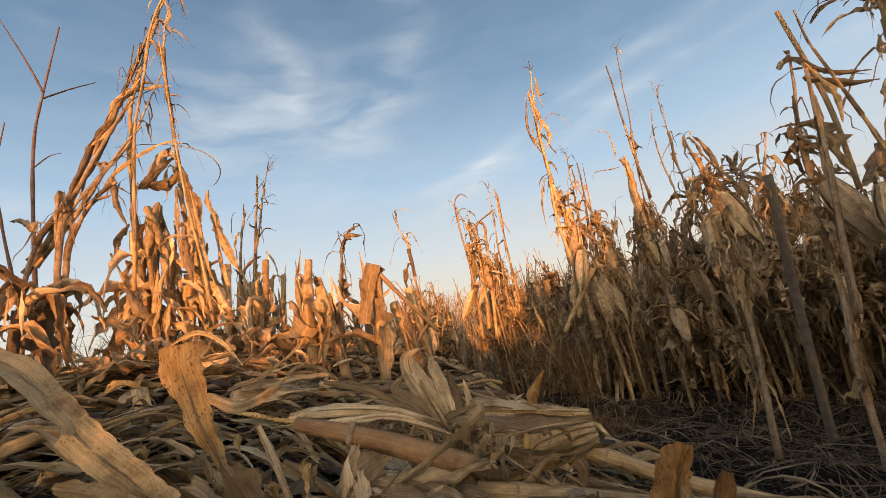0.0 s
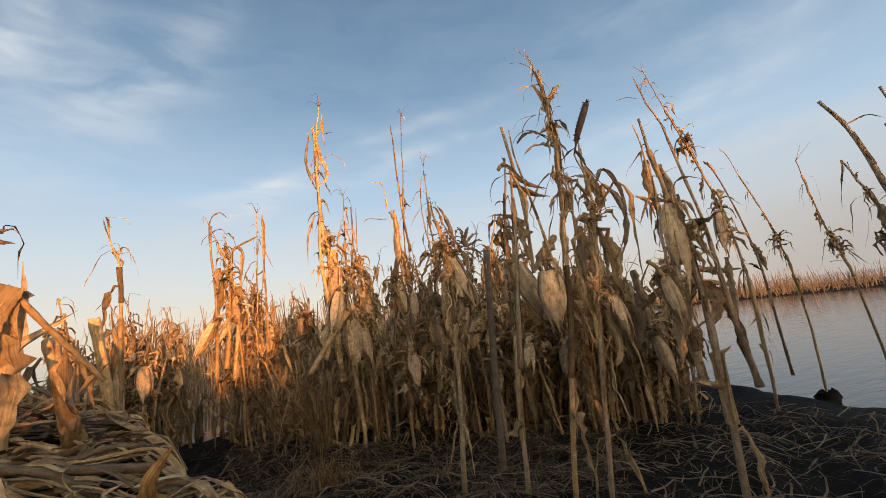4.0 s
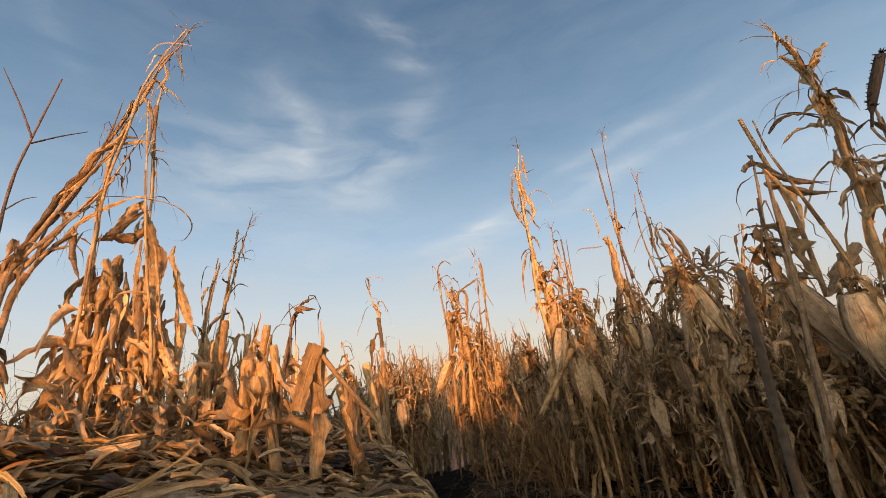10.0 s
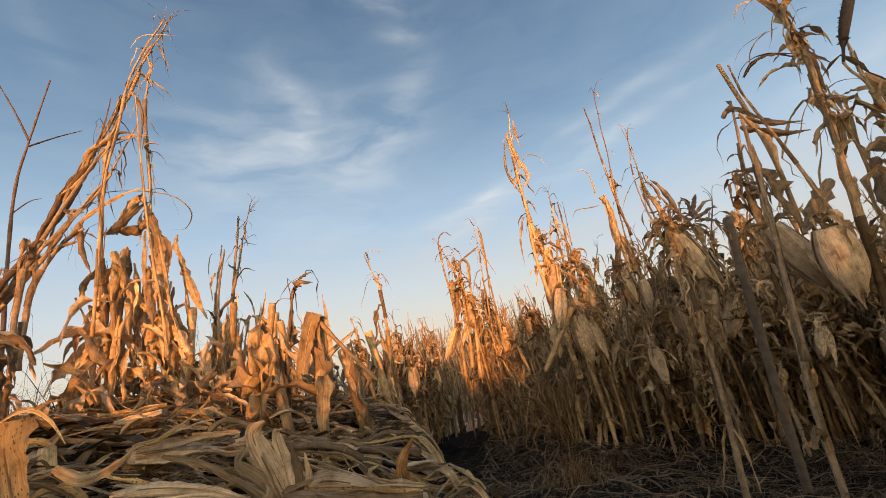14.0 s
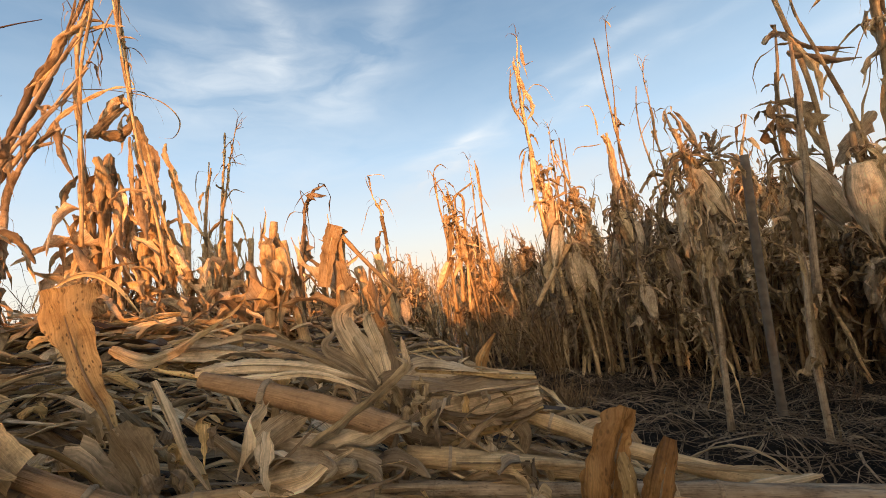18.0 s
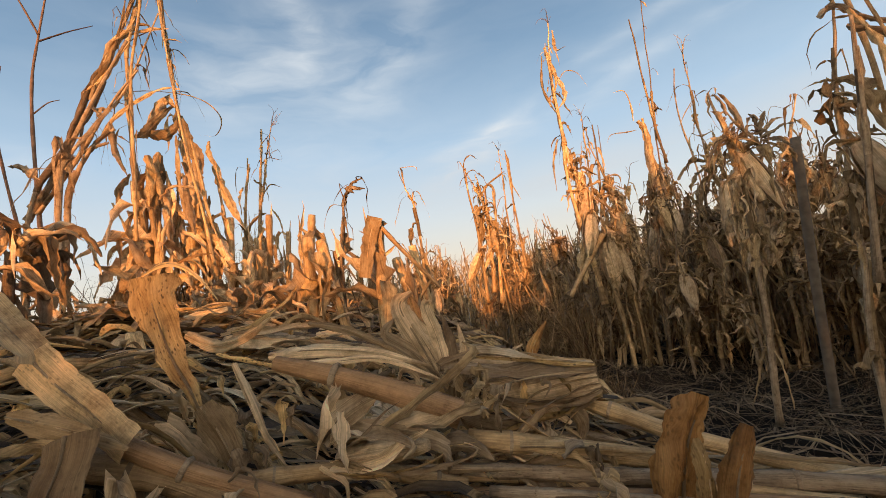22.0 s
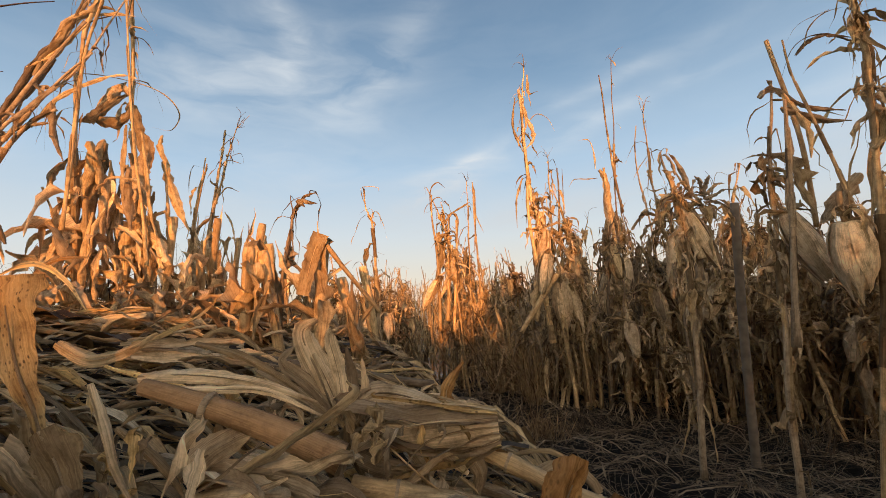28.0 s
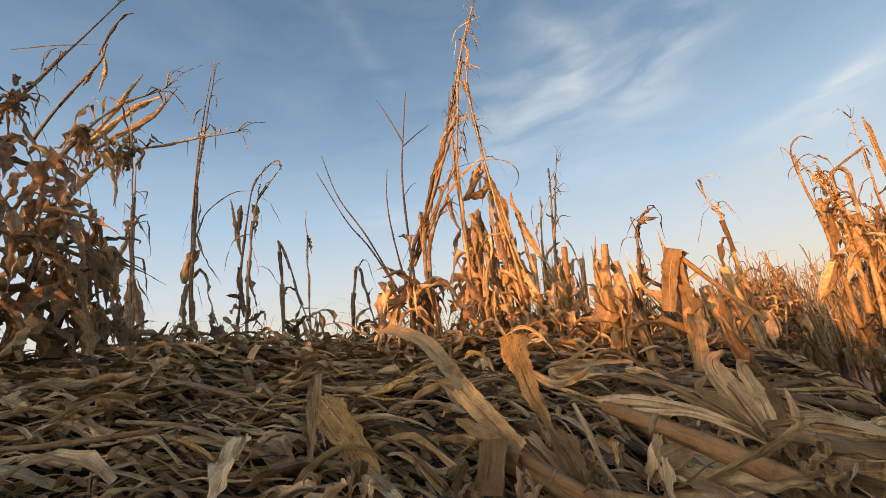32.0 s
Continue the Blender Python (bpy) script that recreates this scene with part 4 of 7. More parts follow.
leaf_on(hooked_maize, [(-0.304, 3.419, 1.494), (-0.182, 3.454, 1.564), (-0.118, 3.473, 1.603)], 0.0095, LEAF)
leaf_on(hooked_maize, [(-0.388, 3.395, 1.352), (-0.379, 3.397, 1.16), (-0.444, 3.378, 0.897)], 0.0381, LEAF)
leaf_on(hooked_maize, [(-0.295, 3.422, 1.241), (-0.318, 3.415, 1.012), (-0.405, 3.39, 0.802)], 0.0429, HUSK)
leaf_on(hooked_maize, [(-0.09, 3.481, 1.778), (-0.08, 3.484, 1.648), (-0.086, 3.482, 1.399), (-0.106, 3.476, 1.163)], 0.0143, LEAF)
leaf_on(hooked_maize, [(-0.094, 3.48, 1.65), (-0.079, 3.484, 1.497), (-0.021, 3.501, 1.34)], 0.0071, LEAF)
stem_on(hooked_maize, [(-0.432, 3.382, 1.666), (-0.437, 3.38, 1.457), (-0.414, 3.387, 1.213), (-0.409, 3.388, 0.891), (-0.413, 3.387, 0.547)], 0.0214, STALK)
stem_on(hooked_maize, [(-0.3, 3.42, 1.494), (-0.317, 3.415, 1.244), (-0.327, 3.412, 0.968), (-0.354, 3.404, 0.622)], 0.0286, STALK)
stem_on(hooked_maize, [(-0.243, 3.436, 1.45), (-0.25, 3.434, 1.234), (-0.271, 3.428, 0.959), (-0.309, 3.417, 0.531)], 0.0238, STALK)
stem_on(hooked_maize, [(-0.087, 3.482, 1.752), (-0.09, 3.481, 1.449), (-0.084, 3.483, 1.159), (-0.076, 3.485, 0.795)], 0.0143, STALK)
leaf_on(twin_top, [(0.91, 3.401, 1.777), (0.915, 3.402, 1.898), (0.884, 3.393, 2.018), (0.796, 3.368, 2.018)], 0.0094, LEAF)
leaf_on(twin_top, [(0.922, 3.404, 1.702), (0.834, 3.379, 1.694), (0.725, 3.347, 1.689), (0.677, 3.334, 1.627)], 0.0060, GREY_LEAF)
leaf_on(twin_top, [(0.943, 3.41, 1.771), (0.984, 3.422, 1.692), (1.003, 3.428, 1.479), (1.041, 3.439, 1.337)], 0.0299, LEAF)
leaf_on(twin_top, [(0.99, 3.424, 1.714), (0.976, 3.42, 1.529), (0.982, 3.422, 1.347), (0.949, 3.412, 1.177)], 0.0342, GREY_LEAF)
leaf_on(twin_top, [(1.015, 3.431, 1.386), (1.053, 3.442, 1.246), (1.038, 3.438, 1.076)], 0.0385, GREY_LEAF)
leaf_on(twin_top, [(0.962, 3.416, 1.35), (0.936, 3.408, 1.136), (0.993, 3.425, 1.0)], 0.0299, LEAF)
leaf_on(twin_top, [(1.165, 3.475, 1.272), (1.232, 3.494, 1.349), (1.314, 3.518, 1.403)], 0.0214, GREY_LEAF)
leaf_on(twin_top, [(1.2, 3.485, 1.135), (1.183, 3.48, 0.969), (1.073, 3.448, 0.823)], 0.0513, GREY_LEAF)
leaf_on(twin_top, [(0.942, 3.41, 0.966), (0.987, 3.423, 0.837), (0.898, 3.397, 0.652)], 0.0556, LEAF)
leaf_on(twin_top, [(1.143, 3.468, 0.852), (1.003, 3.428, 0.675), (0.917, 3.403, 0.592)], 0.0470, HUSK)
stem_on(twin_top, [(1.028, 3.435, 2.596), (1.04, 3.438, 2.429), (1.043, 3.439, 2.179), (1.056, 3.443, 1.972), (1.072, 3.448, 1.7), (1.108, 3.458, 1.415)], 0.0145, STALK)
stem_on(twin_top, [(0.983, 3.422, 1.788), (0.99, 3.424, 1.573), (1.002, 3.427, 1.343), (1.013, 3.431, 1.123), (0.973, 3.419, 0.759)], 0.0299, STALK)
stem_on(twin_top, [(1.31, 3.516, 2.156), (1.276, 3.507, 1.958), (1.278, 3.507, 1.712), (1.316, 3.518, 1.471), (1.345, 3.527, 1.198), (1.354, 3.529, 0.941)], 0.0128, GREY_STALK)
stem_on(twin_top, [(0.633, 3.321, 1.777), (0.624, 3.318, 1.589), (0.616, 3.316, 1.408)], 0.0064, GREY_STALK)
stem_on(twin_top, [(0.591, 3.309, 1.784), (0.588, 3.308, 1.549), (0.568, 3.302, 1.327), (0.55, 3.297, 1.072)], 0.0171, GREY_STALK)
leaf_on(bent_top, [(0.775, 1.814, 1.245), (0.77, 1.813, 1.295), (0.744, 1.805, 1.338)], 0.0111, GREY_LEAF)
leaf_on(bent_top, [(0.834, 1.831, 1.163), (0.817, 1.826, 1.238), (0.787, 1.818, 1.305), (0.758, 1.809, 1.338)], 0.0133, GREY_LEAF)
leaf_on(bent_top, [(0.879, 1.844, 1.155), (0.886, 1.846, 1.214), (0.863, 1.84, 1.242)], 0.0111, GREY_LEAF)
leaf_on(bent_top, [(0.885, 1.846, 1.154), (0.912, 1.854, 1.209), (0.935, 1.861, 1.247)], 0.0133, GREY_LEAF)
leaf_on(bent_top, [(0.895, 1.849, 1.152), (0.961, 1.868, 1.208), (1.001, 1.88, 1.211)], 0.0089, GREY_LEAF)
leaf_on(bent_top, [(0.895, 1.849, 1.14), (0.955, 1.866, 1.166), (1.001, 1.88, 1.187)], 0.0089, GREY_LEAF)
leaf_on(bent_top, [(0.891, 1.848, 1.129), (0.957, 1.867, 1.13), (1.015, 1.884, 1.097)], 0.0089, GREY_LEAF)
leaf_on(bent_top, [(0.879, 1.844, 1.12), (0.917, 1.855, 1.083), (0.939, 1.862, 1.051)], 0.0111, GREY_LEAF)
leaf_on(bent_top, [(0.867, 1.841, 1.122), (0.883, 1.845, 1.072), (0.854, 1.837, 1.031)], 0.0089, GREY_LEAF)
leaf_on(bent_top, [(1.0, 1.88, 1.087), (1.012, 1.883, 1.062), (1.019, 1.885, 1.027)], 0.0111, LEAF)
leaf_on(bent_top, [(0.764, 1.811, 1.151), (0.774, 1.814, 1.056), (0.781, 1.816, 0.987)], 0.0200, GREY_LEAF)
leaf_on(bent_top, [(0.82, 1.827, 1.095), (0.846, 1.835, 1.021), (0.854, 1.837, 0.931)], 0.0222, GREY_LEAF)
leaf_on(bent_top, [(0.822, 1.828, 1.071), (0.803, 1.822, 0.962), (0.804, 1.823, 0.853)], 0.0200, GREY_LEAF)
leaf_on(bent_top, [(0.796, 1.82, 1.03), (0.752, 1.808, 0.948), (0.745, 1.806, 0.863)], 0.0133, LEAF)
stem_on(bent_top, [(0.737, 1.803, 1.264), (0.772, 1.813, 1.173), (0.812, 1.825, 1.073), (0.833, 1.831, 0.957), (0.827, 1.829, 0.807)], 0.0245, GREY_STALK)
stem_on(bent_top, [(0.879, 1.844, 1.143), (0.842, 1.834, 1.126), (0.803, 1.823, 1.109), (0.804, 1.823, 1.051)], 0.0200, GREY_STALK)
stem_on(bent_top, [(0.779, 1.816, 1.257), (0.821, 1.828, 1.189), (0.872, 1.843, 1.137)], 0.0111, GREY_STALK)
leaf_on(arched_maize, [(0.947, 1.345, 1.461), (0.979, 1.333, 1.497), (1.021, 1.318, 1.502), (1.077, 1.298, 1.472)], 0.0070, GREY_LEAF)
leaf_on(arched_maize, [(0.966, 1.338, 1.476), (0.985, 1.331, 1.536), (1.022, 1.318, 1.571), (1.063, 1.302, 1.574)], 0.0026, GREY_LEAF)
leaf_on(arched_maize, [(1.04, 1.311, 1.709), (1.075, 1.298, 1.642), (1.087, 1.294, 1.568), (1.089, 1.293, 1.627)], 0.0120, LEAF)
leaf_on(arched_maize, [(1.085, 1.295, 1.58), (1.091, 1.292, 1.496), (1.103, 1.288, 1.424), (1.101, 1.289, 1.322)], 0.0160, LEAF)
leaf_on(arched_maize, [(1.032, 1.314, 1.698), (1.001, 1.325, 1.703), (0.979, 1.333, 1.665)], 0.0032, LEAF)
leaf_on(arched_maize, [(1.058, 1.304, 1.768), (1.066, 1.301, 1.717), (1.081, 1.296, 1.653)], 0.0060, LEAF)
leaf_on(arched_maize, [(0.896, 1.364, 1.31), (0.935, 1.349, 1.282), (0.989, 1.33, 1.247), (1.039, 1.311, 1.23)], 0.0180, GREY_LEAF)
leaf_on(arched_maize, [(0.906, 1.36, 1.353), (0.927, 1.352, 1.294), (0.946, 1.345, 1.225), (0.942, 1.347, 1.139)], 0.0160, LEAF)
leaf_on(arched_maize, [(0.922, 1.354, 1.328), (0.966, 1.338, 1.288), (1.031, 1.314, 1.262)], 0.0120, GREY_LEAF)
leaf_on(arched_maize, [(0.905, 1.36, 1.242), (0.897, 1.364, 1.136), (0.877, 1.371, 1.034), (0.874, 1.372, 0.893)], 0.0160, GREY_LEAF)
leaf_on(arched_maize, [(1.179, 1.26, 1.337), (1.208, 1.249, 1.261), (1.219, 1.246, 1.193), (1.201, 1.252, 1.142)], 0.0180, LEAF)
leaf_on(arched_maize, [(1.237, 1.239, 1.256), (1.23, 1.241, 1.192), (1.204, 1.251, 1.12)], 0.0160, LEAF)
leaf_on(arched_maize, [(1.239, 1.238, 1.256), (1.285, 1.221, 1.2), (1.306, 1.214, 1.115), (1.294, 1.218, 1.033), (1.265, 1.229, 0.965)], 0.0160, GREY_LEAF)
leaf_on(arched_maize, [(1.133, 1.277, 1.121), (1.185, 1.258, 1.091), (1.216, 1.247, 1.003), (1.201, 1.252, 0.884)], 0.0280, GREY_LEAF)
leaf_on(arched_maize, [(1.129, 1.278, 1.1), (1.123, 1.281, 0.997), (1.115, 1.283, 0.877)], 0.0260, GREY_LEAF)
leaf_on(arched_maize, [(1.17, 1.263, 1.115), (1.169, 1.264, 1.01), (1.164, 1.265, 0.889), (1.133, 1.277, 0.795)], 0.0240, LEAF)
leaf_on(arched_maize, [(1.037, 1.312, 1.072), (0.976, 1.334, 0.998), (0.939, 1.348, 0.943)], 0.0300, GREY_LEAF)
leaf_on(arched_maize, [(1.214, 1.247, 1.045), (1.248, 1.235, 0.978), (1.246, 1.235, 0.877)], 0.0240, LEAF)
leaf_on(arched_maize, [(1.123, 1.28, 1.122), (1.166, 1.265, 1.141), (1.2, 1.252, 1.1)], 0.0120, LEAF)
leaf_on(arched_maize, [(1.169, 1.264, 0.771), (1.242, 1.237, 0.77), (1.273, 1.226, 0.698), (1.262, 1.23, 0.606)], 0.0361, GREY_LEAF)
leaf_on(arched_maize, [(1.179, 1.26, 0.731), (1.195, 1.254, 0.634), (1.172, 1.263, 0.564)], 0.0280, LEAF)
stem_on(arched_maize, [(0.924, 1.354, 1.521), (0.933, 1.35, 1.394), (0.961, 1.34, 1.255), (0.987, 1.33, 1.122), (1.016, 1.32, 0.952)], 0.0090, STALK)
stem_on(arched_maize, [(0.907, 1.36, 1.33), (0.895, 1.364, 1.179), (0.885, 1.368, 1.012), (0.865, 1.375, 0.815), (0.845, 1.383, 0.593)], 0.0160, GREY_STALK)
stem_on(arched_maize, [(1.105, 1.287, 1.344), (1.105, 1.287, 1.233), (1.112, 1.285, 1.145), (1.112, 1.285, 1.061)], 0.0080, STALK)
stem_on(arched_maize, [(1.178, 1.26, 1.332), (1.179, 1.26, 1.423), (1.18, 1.26, 1.481)], 0.0080, GREY_STALK)
stem_on(arched_maize, [(1.185, 1.258, 1.091), (1.163, 1.266, 0.93), (1.143, 1.273, 0.736), (1.125, 1.28, 0.553)], 0.0180, GREY_STALK)
leaf_on(leaning_maize, [(1.748, 1.451, 1.464), (1.737, 1.455, 1.359), (1.761, 1.446, 1.245), (1.767, 1.444, 1.163)], 0.0277, GREY_LEAF)
leaf_on(leaning_maize, [(1.804, 1.43, 1.433), (1.836, 1.419, 1.302), (1.843, 1.416, 1.178), (1.836, 1.419, 1.047)], 0.0277, GREY_LEAF)
leaf_on(leaning_maize, [(1.749, 1.45, 1.302), (1.703, 1.467, 1.227), (1.667, 1.48, 1.152)], 0.0126, GREY_LEAF)
leaf_on(leaning_maize, [(1.672, 1.479, 1.286), (1.726, 1.459, 1.251), (1.743, 1.452, 1.167)], 0.0101, LEAF)
leaf_on(leaning_maize, [(1.859, 1.41, 1.243), (1.913, 1.39, 1.216), (1.931, 1.384, 1.138)], 0.0126, GREY_LEAF)
leaf_on(leaning_maize, [(1.852, 1.413, 0.916), (1.962, 1.372, 0.887), (2.079, 1.33, 0.882)], 0.0302, GREY_LEAF)
leaf_on(leaning_maize, [(1.806, 1.43, 0.873), (1.901, 1.395, 0.833), (2.014, 1.353, 0.816)], 0.0302, LEAF)
leaf_on(leaning_maize, [(1.879, 1.403, 0.837), (1.95, 1.377, 0.752), (1.909, 1.392, 0.637)], 0.0454, GREY_LEAF)
leaf_on(leaning_maize, [(1.743, 1.453, 0.857), (1.631, 1.494, 0.775), (1.575, 1.514, 0.734)], 0.0302, GREY_LEAF)
leaf_on(leaning_maize, [(1.732, 1.457, 0.76), (1.682, 1.475, 0.694), (1.609, 1.502, 0.681), (1.737, 1.455, 0.686)], 0.0227, LEAF)
leaf_on(leaning_maize, [(1.594, 1.507, 0.929), (1.607, 1.502, 0.827), (1.653, 1.485, 0.723)], 0.0353, GREY_LEAF)
leaf_on(leaning_maize, [(1.748, 1.451, 0.685), (1.748, 1.451, 0.589), (1.732, 1.457, 0.476)], 0.0454, HUSK)
leaf_on(leaning_maize, [(1.967, 1.371, 0.725), (2.008, 1.355, 0.623), (2.01, 1.355, 0.505), (2.033, 1.346, 0.387)], 0.0353, GREY_LEAF)
leaf_on(leaning_maize, [(2.024, 1.35, 0.941), (2.019, 1.352, 0.816), (2.021, 1.351, 0.669)], 0.0202, GREY_LEAF)
leaf_on(leaning_maize, [(1.665, 1.481, 1.793), (1.72, 1.461, 1.805), (1.781, 1.438, 1.789)], 0.0033, GREY_LEAF)
leaf_on(leaning_maize, [(1.769, 1.443, 1.914), (1.791, 1.435, 1.833), (1.812, 1.427, 1.754)], 0.0050, GREY_LEAF)
leaf_on(leaning_maize, [(1.817, 1.426, 1.891), (1.796, 1.433, 1.833), (1.805, 1.43, 1.755)], 0.0038, GREY_LEAF)
stem_on(leaning_maize, [(1.721, 1.46, 1.655), (1.742, 1.453, 1.552), (1.75, 1.45, 1.413), (1.761, 1.446, 1.191), (1.783, 1.438, 0.977)], 0.0101, STALK)
stem_on(leaning_maize, [(1.756, 1.448, 1.44), (1.767, 1.444, 1.217), (1.789, 1.436, 1.002), (1.788, 1.436, 0.8), (1.798, 1.432, 0.606), (1.807, 1.429, 0.375)], 0.0302, GREY_STALK)
stem_on(leaning_maize, [(1.803, 1.431, 1.77), (1.855, 1.412, 1.657), (1.878, 1.403, 1.535), (1.917, 1.389, 1.331), (1.959, 1.373, 1.107), (1.982, 1.365, 0.871), (2.003, 1.357, 0.647)], 0.0151, GREY_STALK)
stem_on(leaning_maize, [(1.959, 1.373, 1.107), (1.972, 1.369, 0.923), (1.989, 1.363, 0.722), (2.016, 1.353, 0.527), (2.042, 1.343, 0.341)], 0.0252, GREY_STALK)
stem_on(leaning_maize, [(1.856, 1.411, 1.23), (1.847, 1.414, 1.045), (1.856, 1.411, 0.84)], 0.0227, GREY_STALK)
leaf_on(slim_reed_maize, [(3.066, 2.059, 1.752), (3.106, 2.044, 1.71), (3.139, 2.032, 1.626)], 0.0157, LEAF)
leaf_on(slim_reed_maize, [(3.272, 1.984, 1.093), (3.308, 1.97, 0.999), (3.334, 1.961, 0.884)], 0.0275, GREY_LEAF)
leaf_on(slim_reed_maize, [(3.289, 1.977, 0.891), (3.246, 1.993, 0.937), (3.211, 2.006, 0.942)], 0.0157, GREY_LEAF)
stem_on(slim_reed_maize, [(3.091, 2.05, 1.743), (3.155, 2.026, 1.572), (3.223, 2.001, 1.327), (3.272, 1.984, 1.093), (3.299, 1.974, 0.889), (3.312, 1.969, 0.655), (3.324, 1.965, 0.392), (3.335, 1.96, 0.139)], 0.0142, GREY_STALK)
stem_on(leaning_bundle, [(-1.722, 1.153, 1.193), (-1.65, 1.174, 1.299), (-1.587, 1.192, 1.411), (-1.512, 1.214, 1.552), (-1.444, 1.234, 1.674), (-1.36, 1.258, 1.813)], 0.0184, GREY_STALK)
stem_on(leaning_bundle, [(-1.689, 1.163, 1.211), (-1.572, 1.196, 1.36), (-1.485, 1.222, 1.496), (-1.405, 1.245, 1.613), (-1.333, 1.266, 1.696)], 0.0115, GREY_STALK)
stem_on(leaning_bundle, [(-1.617, 1.184, 0.998), (-1.601, 1.188, 1.151), (-1.58, 1.194, 1.288), (-1.505, 1.216, 1.423), (-1.425, 1.239, 1.486)], 0.0184, GREY_STALK)
stem_on(leaning_bundle, [(-1.714, 1.155, 1.239), (-1.617, 1.183, 1.33), (-1.529, 1.209, 1.414), (-1.447, 1.233, 1.438)], 0.0092, GREY_STALK)
stem_on(leaning_bundle, [(-1.389, 1.25, 1.073), (-1.378, 1.253, 1.255), (-1.366, 1.256, 1.527), (-1.351, 1.26, 1.713), (-1.311, 1.272, 1.906), (-1.275, 1.282, 2.112), (-1.209, 1.302, 2.277), (-1.134, 1.323, 2.415)], 0.0104, STALK)
stem_on(leaning_bundle, [(-1.146, 1.32, 0.947), (-1.163, 1.315, 1.127), (-1.198, 1.305, 1.372), (-1.222, 1.298, 1.636), (-1.235, 1.294, 1.834), (-1.248, 1.29, 2.045)], 0.0092, STALK)
leaf_on(leaning_bundle, [(-1.589, 1.192, 1.437), (-1.536, 1.207, 1.556), (-1.492, 1.22, 1.655), (-1.446, 1.233, 1.73)], 0.0207, GREY_LEAF)
leaf_on(leaning_bundle, [(-1.65, 1.174, 1.299), (-1.596, 1.19, 1.363), (-1.563, 1.199, 1.395), (-1.587, 1.192, 1.289)], 0.0254, GREY_LEAF)
leaf_on(leaning_bundle, [(-1.49, 1.22, 1.601), (-1.468, 1.227, 1.678), (-1.422, 1.24, 1.767), (-1.374, 1.254, 1.859)], 0.0207, LEAF)
leaf_on(leaning_bundle, [(-1.438, 1.235, 1.514), (-1.429, 1.238, 1.41), (-1.396, 1.248, 1.306)], 0.0138, GREY_LEAF)
leaf_on(leaning_bundle, [(-1.398, 1.247, 1.806), (-1.363, 1.257, 1.915), (-1.337, 1.264, 2.055)], 0.0051, LEAF)
leaf_on(leaning_bundle, [(-1.493, 1.219, 1.421), (-1.415, 1.242, 1.536), (-1.271, 1.284, 1.617), (-1.198, 1.305, 1.61)], 0.0081, LEAF)
leaf_on(leaning_bundle, [(-1.446, 1.233, 1.73), (-1.411, 1.243, 1.808), (-1.349, 1.261, 1.854), (-1.324, 1.268, 1.894)], 0.0161, LEAF)
leaf_on(leaning_bundle, [(-1.515, 1.213, 1.632), (-1.444, 1.234, 1.688), (-1.348, 1.261, 1.811)], 0.0115, LEAF)
leaf_on(pale_tall, [(-1.491, 1.391, 1.952), (-1.408, 1.415, 1.969), (-1.338, 1.435, 1.962)], 0.0101, LEAF)
leaf_on(pale_tall, [(-1.469, 1.397, 1.515), (-1.426, 1.41, 1.607), (-1.384, 1.422, 1.658), (-1.346, 1.433, 1.622)], 0.0329, HUSK)
leaf_on(pale_tall, [(-1.469, 1.397, 1.535), (-1.409, 1.415, 1.519), (-1.352, 1.431, 1.551), (-1.338, 1.435, 1.621)], 0.0304, LEAF)
leaf_on(pale_tall, [(-1.33, 1.437, 1.591), (-1.31, 1.443, 1.502), (-1.295, 1.448, 1.417), (-1.28, 1.452, 1.36)], 0.0228, LEAF)
leaf_on(pale_tall, [(-1.287, 1.45, 1.402), (-1.301, 1.446, 1.323), (-1.306, 1.444, 1.259), (-1.327, 1.439, 1.197)], 0.0329, HUSK)
leaf_on(pale_tall, [(-1.352, 1.431, 1.509), (-1.357, 1.43, 1.319), (-1.347, 1.433, 1.163)], 0.0101, LEAF)
leaf_on(pale_tall, [(-1.524, 1.381, 1.347), (-1.51, 1.385, 1.189), (-1.492, 1.391, 1.062), (-1.506, 1.387, 0.945)], 0.0278, HUSK)
leaf_on(pale_tall, [(-1.416, 1.413, 1.437), (-1.432, 1.408, 1.305), (-1.45, 1.403, 1.154), (-1.459, 1.4, 0.985)], 0.0228, LEAF)
leaf_on(pale_tall, [(-1.44, 1.406, 1.333), (-1.402, 1.417, 1.274), (-1.413, 1.414, 1.123), (-1.399, 1.418, 0.952)], 0.0228, HUSK)
leaf_on(pale_tall, [(-1.477, 1.395, 1.286), (-1.455, 1.402, 1.13), (-1.471, 1.397, 0.963)], 0.0253, LEAF)
leaf_on(pale_tall, [(-1.389, 1.42, 1.272), (-1.364, 1.428, 1.191), (-1.322, 1.44, 1.159)], 0.0127, LEAF)
leaf_on(pale_tall, [(-1.4, 1.417, 1.048), (-1.371, 1.426, 0.995), (-1.34, 1.435, 0.873)], 0.0152, HUSK)
leaf_on(pale_tall, [(-1.29, 1.449, 1.129), (-1.267, 1.456, 1.027), (-1.257, 1.459, 0.907)], 0.0405, LEAF)
leaf_on(pale_tall, [(-1.23, 1.467, 1.07), (-1.213, 1.472, 0.97), (-1.21, 1.472, 0.877)], 0.0304, HUSK)
leaf_on(pale_tall, [(-1.327, 1.438, 1.11), (-1.332, 1.437, 1.013), (-1.328, 1.438, 0.918)], 0.0354, LEAF)
leaf_on(pale_tall, [(-1.411, 1.414, 2.43), (-1.367, 1.427, 2.495), (-1.292, 1.449, 2.499), (-1.217, 1.47, 2.485)], 0.0030, LEAF)
